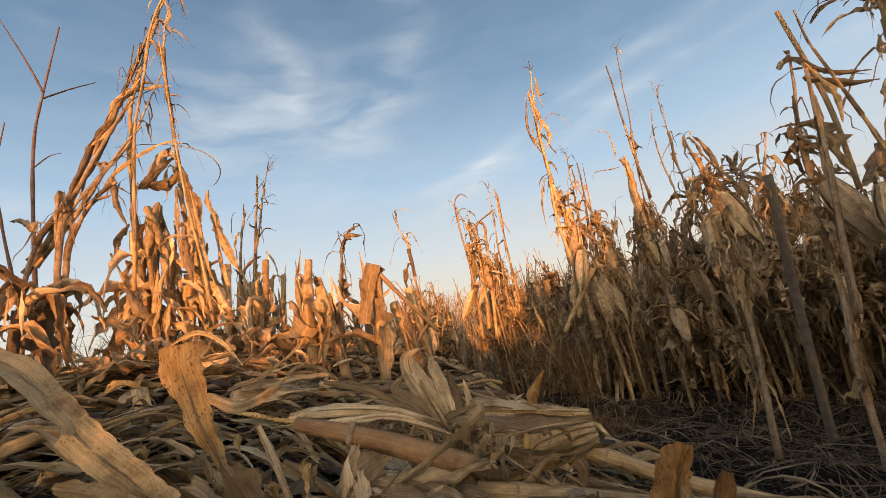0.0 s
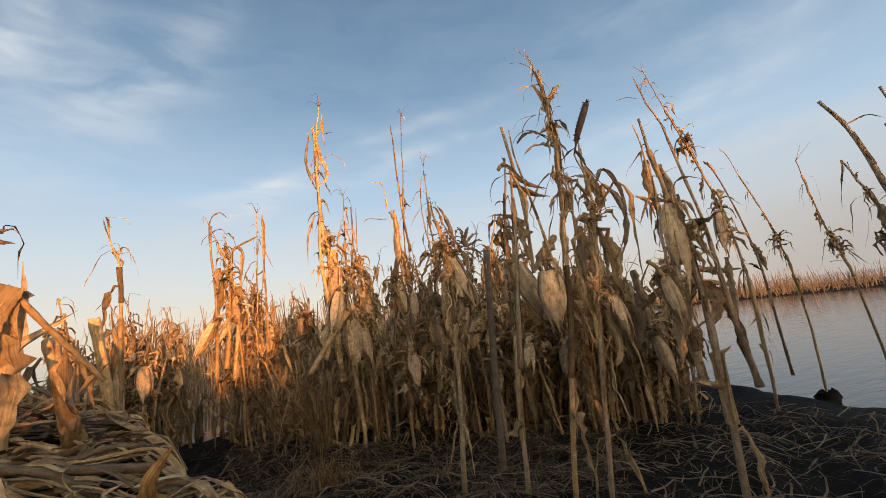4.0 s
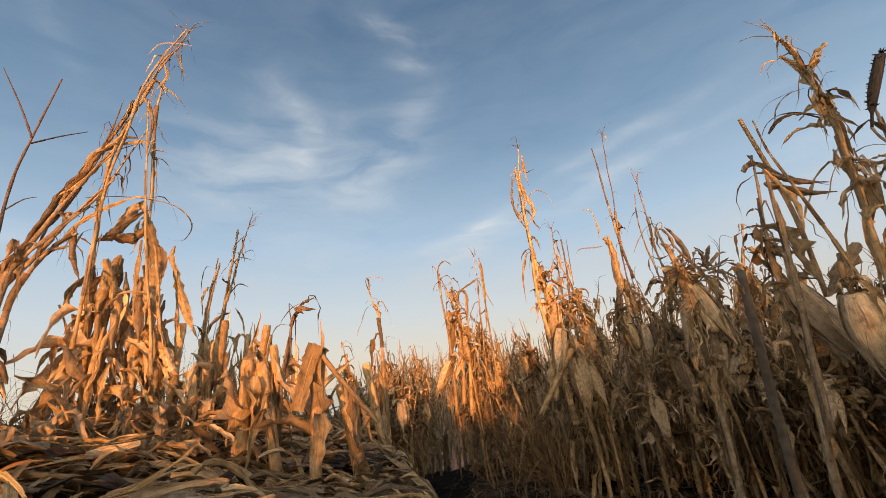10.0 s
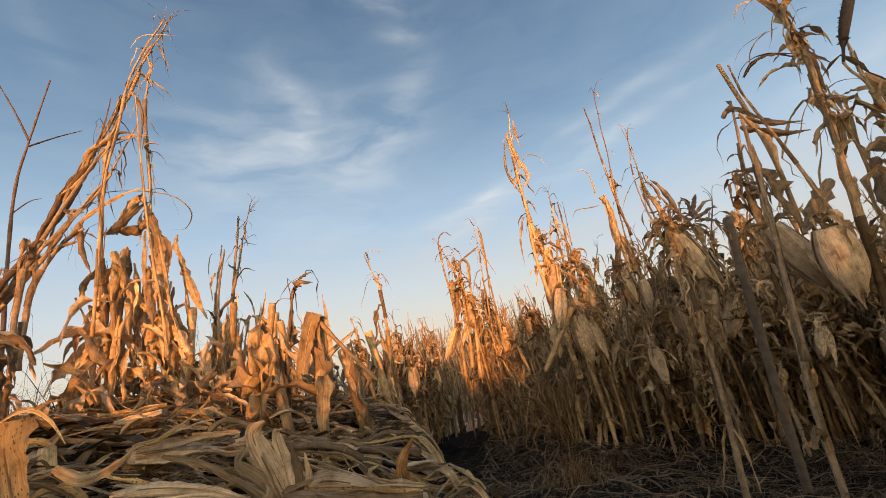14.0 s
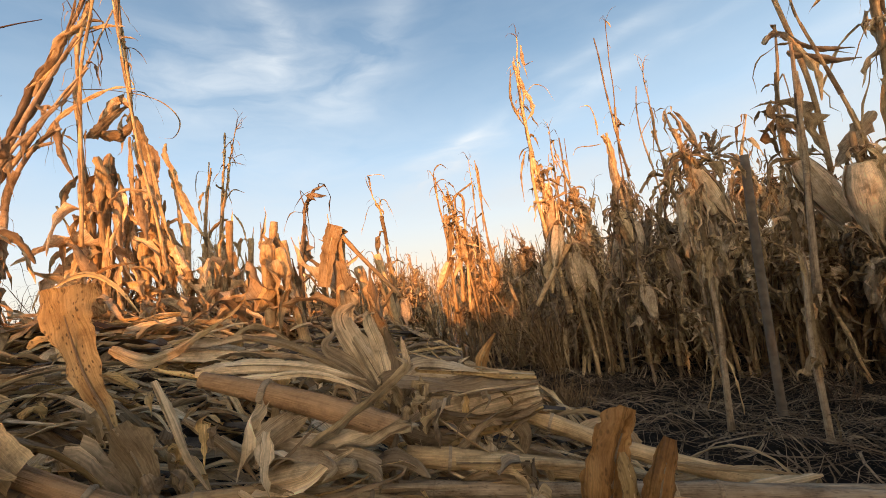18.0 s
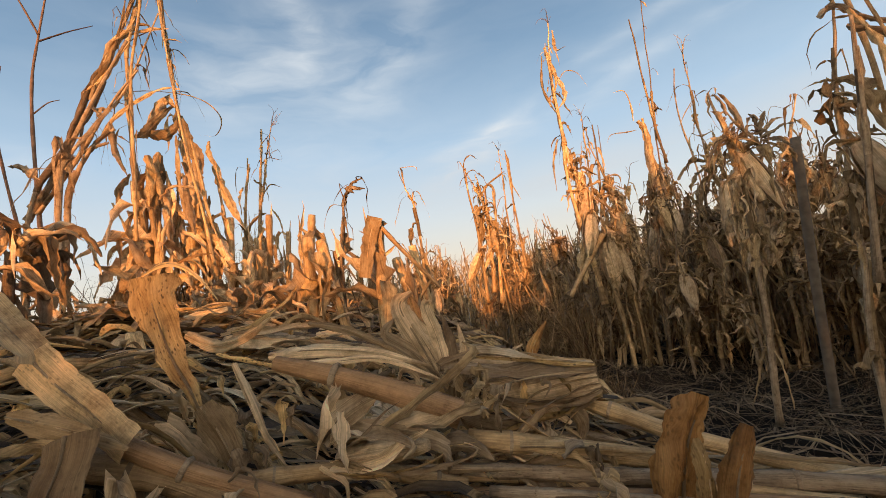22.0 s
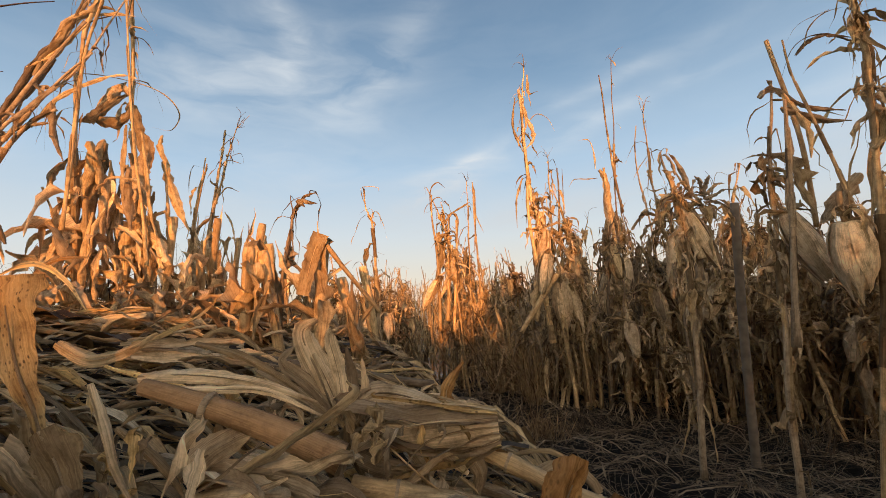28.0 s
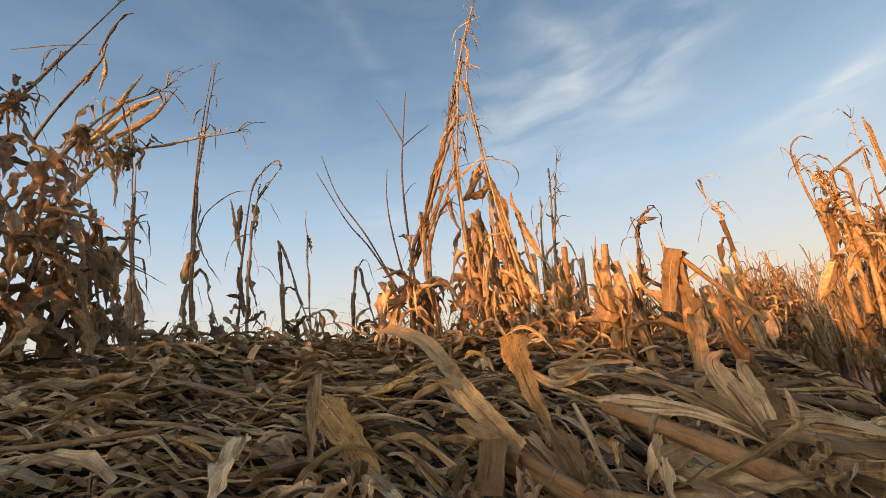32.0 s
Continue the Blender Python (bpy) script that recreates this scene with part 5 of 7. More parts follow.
leaf_on(pale_tall, [(-1.409, 1.415, 2.201), (-1.38, 1.423, 2.155), (-1.357, 1.43, 2.057), (-1.366, 1.427, 1.929)], 0.0127, LEAF)
leaf_on(pale_tall, [(-1.337, 1.436, 2.38), (-1.323, 1.44, 2.306), (-1.366, 1.427, 2.227)], 0.0076, LEAF)
leaf_on(tasselled_maize, [(-1.758, 2.279, 1.041), (-1.713, 2.292, 1.255), (-1.643, 2.312, 1.339), (-1.59, 2.327, 1.357)], 0.0191, LEAF)
leaf_on(tasselled_maize, [(-1.599, 2.325, 1.468), (-1.55, 2.339, 1.532), (-1.483, 2.358, 1.505)], 0.0076, LEAF)
leaf_on(tasselled_maize, [(-1.602, 2.324, 1.629), (-1.548, 2.339, 1.703), (-1.465, 2.363, 1.68)], 0.0053, LEAF)
leaf_on(tasselled_maize, [(-1.558, 2.336, 1.383), (-1.518, 2.348, 1.3), (-1.498, 2.354, 1.146)], 0.0076, LEAF)
leaf_on(tasselled_maize, [(-1.744, 2.283, 1.112), (-1.722, 2.289, 1.036), (-1.708, 2.293, 0.927)], 0.0229, HUSK)
stem_on(tasselled_maize, [(-1.744, 2.283, 0.933), (-1.731, 2.286, 1.183), (-1.698, 2.296, 1.445), (-1.658, 2.308, 1.68)], 0.0133, STALK)
stem_on(tasselled_maize, [(-1.689, 2.299, 0.96), (-1.64, 2.313, 1.244), (-1.608, 2.322, 1.509), (-1.577, 2.331, 1.749), (-1.562, 2.335, 1.895)], 0.0152, STALK)
stem_on(curled_grey_maize, [(-2.323, 0.274, 0.997), (-2.328, 0.268, 1.213), (-2.322, 0.275, 1.408), (-2.316, 0.282, 1.612), (-2.301, 0.299, 1.855), (-2.28, 0.323, 2.109), (-2.243, 0.365, 2.408)], 0.0085, GREY_STALK)
stem_on(curled_grey_maize, [(-2.512, 0.059, 0.933), (-2.512, 0.059, 1.144), (-2.517, 0.054, 1.395), (-2.518, 0.053, 1.659), (-2.515, 0.056, 1.937)], 0.0107, GREY_STALK)
stem_on(curled_grey_maize, [(-2.191, 0.424, 0.916), (-2.166, 0.452, 1.122), (-2.157, 0.463, 1.314), (-2.126, 0.498, 1.598), (-2.1, 0.528, 1.745), (-2.039, 0.597, 1.84)], 0.0096, GREY_STALK)
stem_on(curled_grey_maize, [(-2.893, -0.375, 2.191), (-2.829, -0.302, 2.327), (-2.763, -0.226, 2.449), (-2.664, -0.114, 2.603), (-2.636, -0.082, 2.724)], 0.0133, GREY_STALK)
leaf_on(curled_grey_maize, [(-2.327, 0.269, 1.409), (-2.293, 0.308, 1.547), (-2.264, 0.341, 1.63), (-2.177, 0.44, 1.708), (-2.091, 0.537, 1.697)], 0.0053, GREY_LEAF)
leaf_on(curled_grey_maize, [(-2.346, 0.248, 1.272), (-2.335, 0.26, 1.354), (-2.303, 0.296, 1.433), (-2.313, 0.286, 1.377)], 0.0267, GREY_LEAF)
leaf_on(curled_grey_maize, [(-2.335, 0.26, 1.27), (-2.35, 0.244, 1.163), (-2.341, 0.254, 1.027)], 0.0187, GREY_LEAF)
leaf_on(curled_grey_maize, [(-2.31, 0.289, 2.133), (-2.299, 0.301, 2.197), (-2.265, 0.34, 2.233)], 0.0053, GREY_LEAF)
leaf_on(curled_grey_maize, [(-2.155, 0.464, 1.371), (-2.171, 0.447, 1.52), (-2.185, 0.43, 1.673)], 0.0160, GREY_LEAF)
leaf_on(curled_grey_maize, [(-2.15, 0.471, 1.634), (-2.157, 0.462, 1.546), (-2.167, 0.452, 1.46)], 0.0214, GREY_LEAF)
leaf_on(curled_grey_maize, [(-2.039, 0.597, 1.84), (-2.015, 0.624, 1.85), (-2.006, 0.635, 1.791)], 0.0080, LEAF)
leaf_on(curled_grey_maize, [(-2.166, 0.453, 1.316), (-2.159, 0.46, 1.175), (-2.153, 0.467, 1.066)], 0.0214, GREY_LEAF)
leaf_on(curled_grey_maize, [(-2.517, 0.054, 1.938), (-2.488, 0.086, 2.011), (-2.513, 0.058, 2.05)], 0.0133, GREY_LEAF)
leaf_on(curled_grey_maize, [(-2.533, 0.035, 1.785), (-2.475, 0.101, 1.787), (-2.484, 0.091, 1.712)], 0.0053, GREY_LEAF)
leaf_on(curled_grey_maize, [(-2.516, 0.054, 1.599), (-2.498, 0.074, 1.654), (-2.468, 0.109, 1.662)], 0.0067, GREY_LEAF)
leaf_on(curled_grey_maize, [(-2.527, 0.042, 1.571), (-2.565, -0.001, 1.463), (-2.578, -0.016, 1.324), (-2.55, 0.016, 1.207)], 0.0214, GREY_LEAF)
leaf_on(curled_grey_maize, [(-2.525, 0.044, 1.34), (-2.504, 0.068, 1.197), (-2.478, 0.097, 1.056)], 0.0374, GREY_LEAF)
leaf_on(curled_grey_maize, [(-2.516, 0.055, 1.338), (-2.527, 0.042, 1.174), (-2.519, 0.051, 1.039)], 0.0320, GREY_LEAF)
leaf_on(curled_grey_maize, [(-2.666, -0.116, 2.658), (-2.627, -0.072, 2.797), (-2.576, -0.014, 2.897), (-2.533, 0.035, 2.906)], 0.0107, LEAF)
leaf_on(curled_grey_maize, [(-2.656, -0.105, 2.692), (-2.638, -0.085, 2.578), (-2.659, -0.108, 2.424)], 0.0160, LEAF)
leaf_on(curled_grey_maize, [(-2.685, -0.137, 2.59), (-2.703, -0.159, 2.523), (-2.722, -0.18, 2.475)], 0.0133, LEAF)
leaf_on(curled_grey_maize, [(-3.011, -0.508, 2.79), (-2.839, -0.313, 2.769), (-2.668, -0.118, 2.732)], 0.0053, GREY_LEAF)
leaf_on(curled_grey_maize, [(-2.709, -0.165, 2.097), (-2.612, -0.055, 2.206), (-2.513, 0.058, 2.301), (-2.401, 0.185, 2.342)], 0.0240, LEAF)
leaf_on(curled_grey_maize, [(-2.668, -0.118, 2.071), (-2.55, 0.015, 2.158), (-2.451, 0.128, 2.235), (-2.37, 0.22, 2.369)], 0.0214, GREY_LEAF)
leaf_on(curled_grey_maize, [(-2.568, -0.004, 2.03), (-2.449, 0.131, 2.034), (-2.31, 0.289, 2.05), (-2.161, 0.459, 2.087)], 0.0093, LEAF)
leaf_on(curled_grey_maize, [(-2.69, -0.144, 2.142), (-2.613, -0.056, 2.257), (-2.555, 0.01, 2.38), (-2.495, 0.078, 2.489)], 0.0160, LEAF)


stem_on(leaning_knot, [(1.934, 0.825, 1.442), (1.999, 0.789, 1.309), (2.056, 0.758, 1.073), (2.088, 0.74, 0.879), (2.098, 0.734, 0.697)], 0.0198, GREY_STALK)
stem_on(leaning_knot, [(2.218, 0.668, 1.45), (2.215, 0.669, 1.226), (2.246, 0.652, 1.021), (2.267, 0.641, 0.845)], 0.0176, GREY_STALK)
stem_on(leaning_knot, [(2.291, 0.627, 1.373), (2.288, 0.629, 1.212), (2.328, 0.606, 1.036), (2.342, 0.599, 0.877)], 0.0154, STALK)
stem_on(leaning_knot, [(2.136, 0.713, 0.69), (2.113, 0.726, 0.496), (2.1, 0.733, 0.347)], 0.0264, GREY_STALK)
stem_on(leaning_knot, [(2.074, 0.747, 0.813), (2.062, 0.754, 0.615), (2.067, 0.751, 0.461), (2.059, 0.756, 0.333)], 0.0220, GREY_STALK)
leaf_on(leaning_knot, [(2.101, 0.733, 1.319), (2.13, 0.717, 1.218), (2.168, 0.695, 1.117)], 0.0066, GREY_LEAF)
leaf_on(leaning_knot, [(1.994, 0.792, 1.339), (2.059, 0.756, 1.362), (2.105, 0.73, 1.342)], 0.0033, GREY_LEAF)
leaf_on(leaning_knot, [(2.135, 0.714, 1.147), (2.163, 0.698, 1.095), (2.182, 0.688, 0.998)], 0.0154, LEAF)
leaf_on(leaning_knot, [(2.04, 0.766, 0.979), (2.13, 0.716, 0.939), (2.241, 0.655, 0.907)], 0.0286, LEAF)
leaf_on(leaning_knot, [(2.107, 0.729, 0.921), (2.126, 0.719, 0.826), (2.126, 0.719, 0.736)], 0.0375, HUSK)
leaf_on(leaning_knot, [(2.021, 0.777, 1.029), (2.031, 0.771, 0.935), (2.06, 0.755, 0.884)], 0.0242, GREY_LEAF)
leaf_on(leaning_knot, [(2.308, 0.618, 1.303), (2.285, 0.631, 1.236), (2.288, 0.629, 1.165)], 0.0132, HUSK)
leaf_on(leaning_knot, [(2.06, 0.755, 0.884), (2.066, 0.752, 0.725), (2.076, 0.747, 0.59)], 0.0309, LEAF)
leaf_on(leaning_knot, [(2.159, 0.701, 0.888), (2.14, 0.711, 0.711), (2.085, 0.741, 0.545)], 0.0353, GREY_LEAF)
leaf_on(leaning_knot, [(2.253, 0.648, 0.871), (2.201, 0.677, 0.678), (2.187, 0.685, 0.483)], 0.0353, LEAF)
leaf_on(leaning_knot, [(2.08, 0.744, 0.7), (2.016, 0.78, 0.579), (1.994, 0.792, 0.431)], 0.0264, GREY_LEAF)
leaf_on(leaning_knot, [(2.281, 0.633, 0.82), (2.275, 0.636, 0.709), (2.261, 0.644, 0.6)], 0.0397, HUSK)
leaf_on(leaning_knot, [(2.039, 0.767, 0.597), (1.984, 0.797, 0.476), (1.99, 0.794, 0.367)], 0.0176, GREY_LEAF)

r = random.Random(66)
for k in range(34):
    x, y, z = -1.47 + r.uniform(-0.13, 0.20), 1.44 + r.uniform(-0.12, 0.14), r.uniform(1.10, 1.52)
    dx, dy, long = r.uniform(-0.05, 0.08), r.uniform(-0.05, 0.05), r.uniform(0.18, 0.42)
    leaf_on(pale_tall, [(x, y, z), (x + dx * 0.3, y + dy, z - long * 0.35), (x + dx * 0.8, y + dy, z - long * 0.7), (x + dx * 1.3, y + dy * 1.6, z - long)], r.uniform(0.008, 0.024), (LEAF, HUSK, LEAF)[k % 3])

# more plants of the near rows, grown from a few kinds
kinds = []
for k in range(14):
    r = random.Random(100 + k)
    h = r.uniform(0.85, 1.5)
    lean = (r.uniform(-0.2, 0.12), r.uniform(-0.15, 0.15))
    kinds.append(corn_plant((0, -60, -40 - k), [(lean[0] * 0.4, lean[1] * 0.4, h * 0.45), (lean[0] * 0.8, lean[1] * 0.8, h * 0.8), (lean[0] * 1.6, lean[1] * 1.5, h)], 200 + k, knots=4, leaves=r.randint(7, 10), ears=((0.55,), (), (0.66,), (0.6,))[k % 4], tassel=(0, 3, 0, 4)[k % 4], mats=(GREY, None, DULL, DULL, None)[k % 5], wisps=5, thick=0.0145, low=0.05, leaf_size=0.46, bulk=1.65))
r = random.Random(5)
made = 0
used = []
for trial in range(9000):
    if made >= 128:
        break
    x, y = r.uniform(-1.6, 3.0), r.uniform(1.5, 6.5)
    if trial % 5 < 2:
        x, y = r.uniform(0.6, 2.3), r.uniform(1.3, 3.2)
    elif trial % 5 == 2:
        x, y = r.uniform(0.9, 2.4), r.uniform(2.1, 2.9)
    if rim_distance(x, y) > -0.45 or y < np.interp(x, (-0.4, 0.5, 1.1, 1.7, 2.8), (3.7, 2.95, 2.45, 2.2, 2.3)) or (x > 1.9 and y < 0.7 * x):
        continue
    if -1.0 < x < -0.4 and 4.3 < y < 5.8 or any(math.hypot(x - a, y - b) < 0.11 for a, b in used):
        continue
    used.append((x, y))
    copy_thing(kinds[made % len(kinds)], pose(x, y, mud(x, y), 0, 0, r.uniform(0, 360)) @ Matrix.Diagonal((1, 1, r.uniform(0.50, 0.80) if math.hypot(x, y) < 2.9 else r.uniform(0.72, 1.1), 1)))
    made += 1
for k in range(36):
    x, y = (r.uniform(-1.75, -0.75), r.uniform(3.2, 4.7)) if k < 22 else (r.uniform(1.75, 2.5), r.uniform(1.95, 2.4))
    copy_thing(kinds[k % len(kinds)], pose(x, y, mud(x, y), 0, 0, r.uniform(0, 360)) @ Matrix.Diagonal((1, 1, r.uniform(0.55, 0.85), 1)))
for k in kinds:
    for o in list(k.children_recursive) + [k]:
        bpy.data.objects.remove(o)


def far_maize(name, spots, seed, mat, label, tall=1.3, leaves=6, vary=(0.6, 1.2), bulk=1.0):
    """A stand of maize too far off to tell its plants apart."""
    r = random.Random(seed)
    s = Shape()
    for x, y in spots:
        h = tall * r.uniform(*vary)
        z = mud(x, y)
        top = Vector((x + r.uniform(-0.15, 0.1), y + r.uniform(-0.1, 0.1), z + h))
        path = smooth_path([Vector((x, y, z - 0.05)), Vector((x, y, z + h * 0.5)), top], 5)
        tube(s, path, lambda u: 0.012 * bulk * (1.05 - 0.75 * u), 5)
        for k in range(leaves):
            u = r.uniform(0.02, 0.95)
            q = path[int(u * 5)]
            hang_leaf(s, r, q, r.uniform(0, 6.28), r.uniform(0.25, 0.55), r.uniform(0.010, 0.022) * bulk, r.uniform(0.2, 1.3), r.uniform(3, 7), 6, 2, 0.6, 0.5, 0.3)
    return tagged(part(name, s, mat), label, "maize", kind="stuff")


r = random.Random(8)
spots = []
while len(spots) < 1000:
    x, y = r.uniform(-4.0, 5.0), r.uniform(4.2, 14)
    if y > 2.3 * x + 1.0 and x > -0.35 * y + 0.2 and not (-1.1 < x < -0.4 and y < 6.0):
        spots.append((x, y))
far_maize("maize_stand", spots, 9, LEAF, "dense stand of dead tan maize in flood water")

# unseen maize rows added behind to block the low sun; lower where sun should pass
spots = [(r.uniform(1.3, 6.2), r.uniform(-3.8, -2.4)) for k in range(500)] + [(r.uniform(-6.0, -1.36), r.uniform(-3.8, -2.4)) for k in range(380)]
far_maize("maize_stand", spots, 19, GREY_LEAF, "unseen tall stand of dead grey-brown maize added to block the sun", 2.15, 19)
spots = [(r.uniform(-1.38, 0.86), r.uniform(-3.6, -2.6)) for k in range(420)]
far_maize("maize_stand", spots, 20, GREY_LEAF, "unseen low stand of dead maize added to let the sun over", 1.27, 9, (0.86, 1.0))
spots = [(r.uniform(0.82, 1.34), r.uniform(-3.6, -2.6)) for k in range(110)]
far_maize("maize_stand", spots, 22, GREY_LEAF, "unseen half-height stand of dead maize added to shape the shade", 1.70, 14, (0.88, 1.0))

# short broken maize that fills the stand between the taller plants
spots = []
while len(spots) < 230:
    x, y = r.uniform(-0.5, 2.9), r.uniform(1.3, 4.6)
    edge = np.interp(x, (-0.4, 0.5, 1.1, 1.7, 2.8), (3.75, 3.0, 2.6, 2.35, 2.4))
    if y > edge and y < edge + 2.0 and not (x > 1.9 and y < 0.75 * x):
        spots.append((x, y))
spots = [(r.uniform(-1.75, -0.7), r.uniform(3.0, 4.8)) for k in range(60)] + [(r.uniform(1.75, 2.5), r.uniform(2.0, 2.45)) for k in range(22)] + spots
far_maize("maize_stand", spots[:150], 23, LEAF, "tangle of short broken maize stems and leaves", 0.72, 6, (0.5, 1.25), 1.4)
far_maize("maize_stand", spots[150:], 24, LEAF, "tangle of short broken maize stems and leaves", 0.66, 6, (0.5, 1.25), 1.4)


# ---- things of the bank ----
def leaf_thing(points, width, mat, label, side=(0, 0, 1), curl=0.6, fold=0.1, crumple=0.12, seed=0, name="corn_leaf", segs=28, taper=0.6, square=False, roll=0.0, flared=False):
    """One large dry leaf: its midrib goes through the points; side: its width's direction."""
    r = random.Random(seed)
    o = Vector(points[0])
    path = smooth_path([Vector(p) - o for p in points], segs)
    sides = [Matrix.Rotation(roll * i / segs, 3, "Z") @ Vector(side) for i in range(segs + 1)]
    s = Shape()
    ragged = [r.uniform(0.93, 1.04) for _ in range(segs + 2)]
    base = (lambda u: width * (1 - 0.25 * u)) if square else leaf_width(width, taper)
    if flared:
        base = lambda u: width * (0.12 + 0.88 * min(1.0, u * 1.25) ** 1.4)
    ribbon(s, path, sides, lambda u: base(u) * ragged[int(u * segs)], fold, 8, crumple * 1.3 + 0.08, r, curl)
    ob = part(name, s, mat)
    ob.location = o
    add_midrib(ob, path, width)
    return tagged(ob, label, "corn leaf", "fallen maize leaves")


def add_midrib(ob, path, width):
    s = Shape()
    tube(s, path[: len(path) * 4 // 5], lambda u: min(0.0016, width * 0.09) * (1.1 - 0.8 * u), 5)
    part("midrib", s, HUSK, ob, "paler raised midrib")


def husk_thing(points, width, mat, label, curl, flared=False, square=False, crumple=0.24):
    """A single leaf or husk, its broad face towards the bank's open side."""
    r = random.Random(int(9000 * abs(points[0][0])) + int(7000 * points[-1][2]))
    o = Vector(points[0])
    segs = 26
    path = smooth_path([Vector(p) - o for p in points], segs)
    along = (path[-1] - path[0]).normalized()
    side = along.cross(Vector((0.15, -1.0, 0.35)).normalized())
    spin = r.uniform(-0.5, 0.5)
    sides = [Matrix.Rotation(spin * (i / segs - 0.5), 3, along) @ side for i in range(segs + 1)]
    base = (lambda u: width * (1 - 0.2 * u)) if square else leaf_width(width, 0.5)
    if flared:
        base = lambda u: width * (0.08 + 0.92 * min(1.0, u * 1.15) ** 1.1)
    ragged = [r.uniform(0.93, 1.05) for _ in range(segs + 2)]
    s = Shape()
    ribbon(s, path, sides, lambda u: base(u) * (1 + (ragged[int(u * segs)] - 1) * min(1.0, crumple * 4)), 0.12, 8, crumple, r, curl)
    ob = part("corn_leaf", s, mat)
    ob.location = o
    add_midrib(ob, path, width)
    return tagged(ob, label, "corn leaf", "fallen maize leaves")


leaf_thing([(-0.60, 0.29, 0.85), (-0.512, 0.296, 0.824), (-0.445, 0.293, 0.772), (-0.43, 0.288, 0.757)], 0.015, MOTTLED, "long buff maize leaf arching over the litter", (0.1, 0.9, 0.35), 0.4, 0.15, 0.05, 3, roll=0.6, square=True)
husk_thing([(-0.440, 0.291, 0.764), (-0.407, 0.285, 0.742), (-0.370, 0.278, 0.722), (-0.332, 0.268, 0.702)], 0.0145, MOTTLED, "broad mildewed maize leaf folded down to the litter", 0.35, square=True, crumple=0.1)
husk_thing([(-0.417, 0.262, 0.729), (-0.384, 0.259, 0.723), (-0.357, 0.260, 0.715), (-0.328, 0.265, 0.702)], 0.0075, MOTTLED, "torn buff strip of a folded maize leaf", 0.5)
husk_thing([(-0.353, 0.250, 0.717), (-0.350, 0.244, 0.704), (-0.348, 0.236, 0.692), (-0.343, 0.225, 0.676)], 0.020, MOTTLED, "broad buff maize leaf folded over on itself", 0.5, square=True, crumple=0.1)
leaf_thing([(-0.093, 0.557, 0.60), (-0.088, 0.557, 0.65), (-0.086, 0.555, 0.679), (-0.066, 0.557, 0.708)], 0.012, RUSSET, "small upright russet leaf tip", (1, 0.1, 0), 0.9, 0.2, 0.1, 9)
leaf_thing([(-0.012, 0.349, 0.575), (0.0, 0.347, 0.64), (0.017, 0.347, 0.677)], 0.018, RUSSET, "torn upright russet maize leaf", (1, 0.15, 0.1), 1.2, 0.2, 0.35, 10, taper=0.25)
leaf_thing([(0.008, 0.330, 0.575), (0.02, 0.329, 0.63), (0.034, 0.334, 0.662)], 0.012, RUSSET, "torn upright russet maize leaf", (1, -0.2, 0.15), 1.3, 0.2, 0.35, 11, taper=0.25)
leaf_thing([(0.004, 0.338, 0.575), (0.008, 0.337, 0.63), (0.006, 0.338, 0.655)], 0.009, SPOTTED, "torn inner strip of a russet leaf", (1, 0.4, 0.1), 1.0, 0.2, 0.3, 12, taper=0.4)
for k, pts in enumerate(([(0.19, 0.435, 0.52), (0.238, 0.433, 0.557), (0.268, 0.424, 0.600), (0.318, 0.417, 0.618)], [(0.225, 0.42, 0.55), (0.27, 0.385, 0.598), (0.31, 0.354, 0.567)], [(0.23, 0.437, 0.560), (0.302, 0.39, 0.570), (0.375, 0.315, 0.560)], [(0.22, 0.40, 0.55), (0.26, 0.35, 0.575), (0.33, 0.30, 0.56)], [(0.21, 0.44, 0.535), (0.29, 0.43, 0.56), (0.36, 0.40, 0.53)])):
    leaf_thing([(x, y, z - 0.022) for x, y, z in pts], 0.013 - 0.001 * k, (HUSK, SPOTTED, HUSK, LEAF, HUSK)[k], "buff husk leaf heaped at the bank's edge", (0.3, 0.6, 0.6), 0.9, 0.2, 0.2, 30 + k)


for k, (pts, w, side) in enumerate((
    ([(-0.567, 0.166, 0.80), (-0.551, 0.152, 0.758), (-0.517, 0.128, 0.70)], 0.011, (0.6, 0.7, 0)),
    ([(-0.547, 0.161, 0.769), (-0.502, 0.165, 0.74), (-0.458, 0.165, 0.711), (-0.411, 0.167, 0.67)], 0.021, (0.5, 0.6, 0.5)),
    ([(-0.583, 0.078, 0.743), (-0.538, 0.051, 0.723), (-0.501, 0.028, 0.70)], 0.017, (0.5, 0.8, 0.2)),
    ([(-0.565, 0.262, 0.70), (-0.588, 0.217, 0.722), (-0.581, 0.170, 0.70)], 0.018, (0.7, 0.2, 0.5)),
    ([(-0.648, 0.108, 0.721), (-0.604, 0.12, 0.728), (-0.545, 0.129, 0.69)], 0.015, (0.2, 0.8, 0.5)))):
    leaf_thing(pts, w, (LEAF, SPOTTED, HUSK, LEAF, HUSK)[k], "curled buff maize leaf standing out of the litter", side, 0.8, 0.2, 0.25, 35 + k)


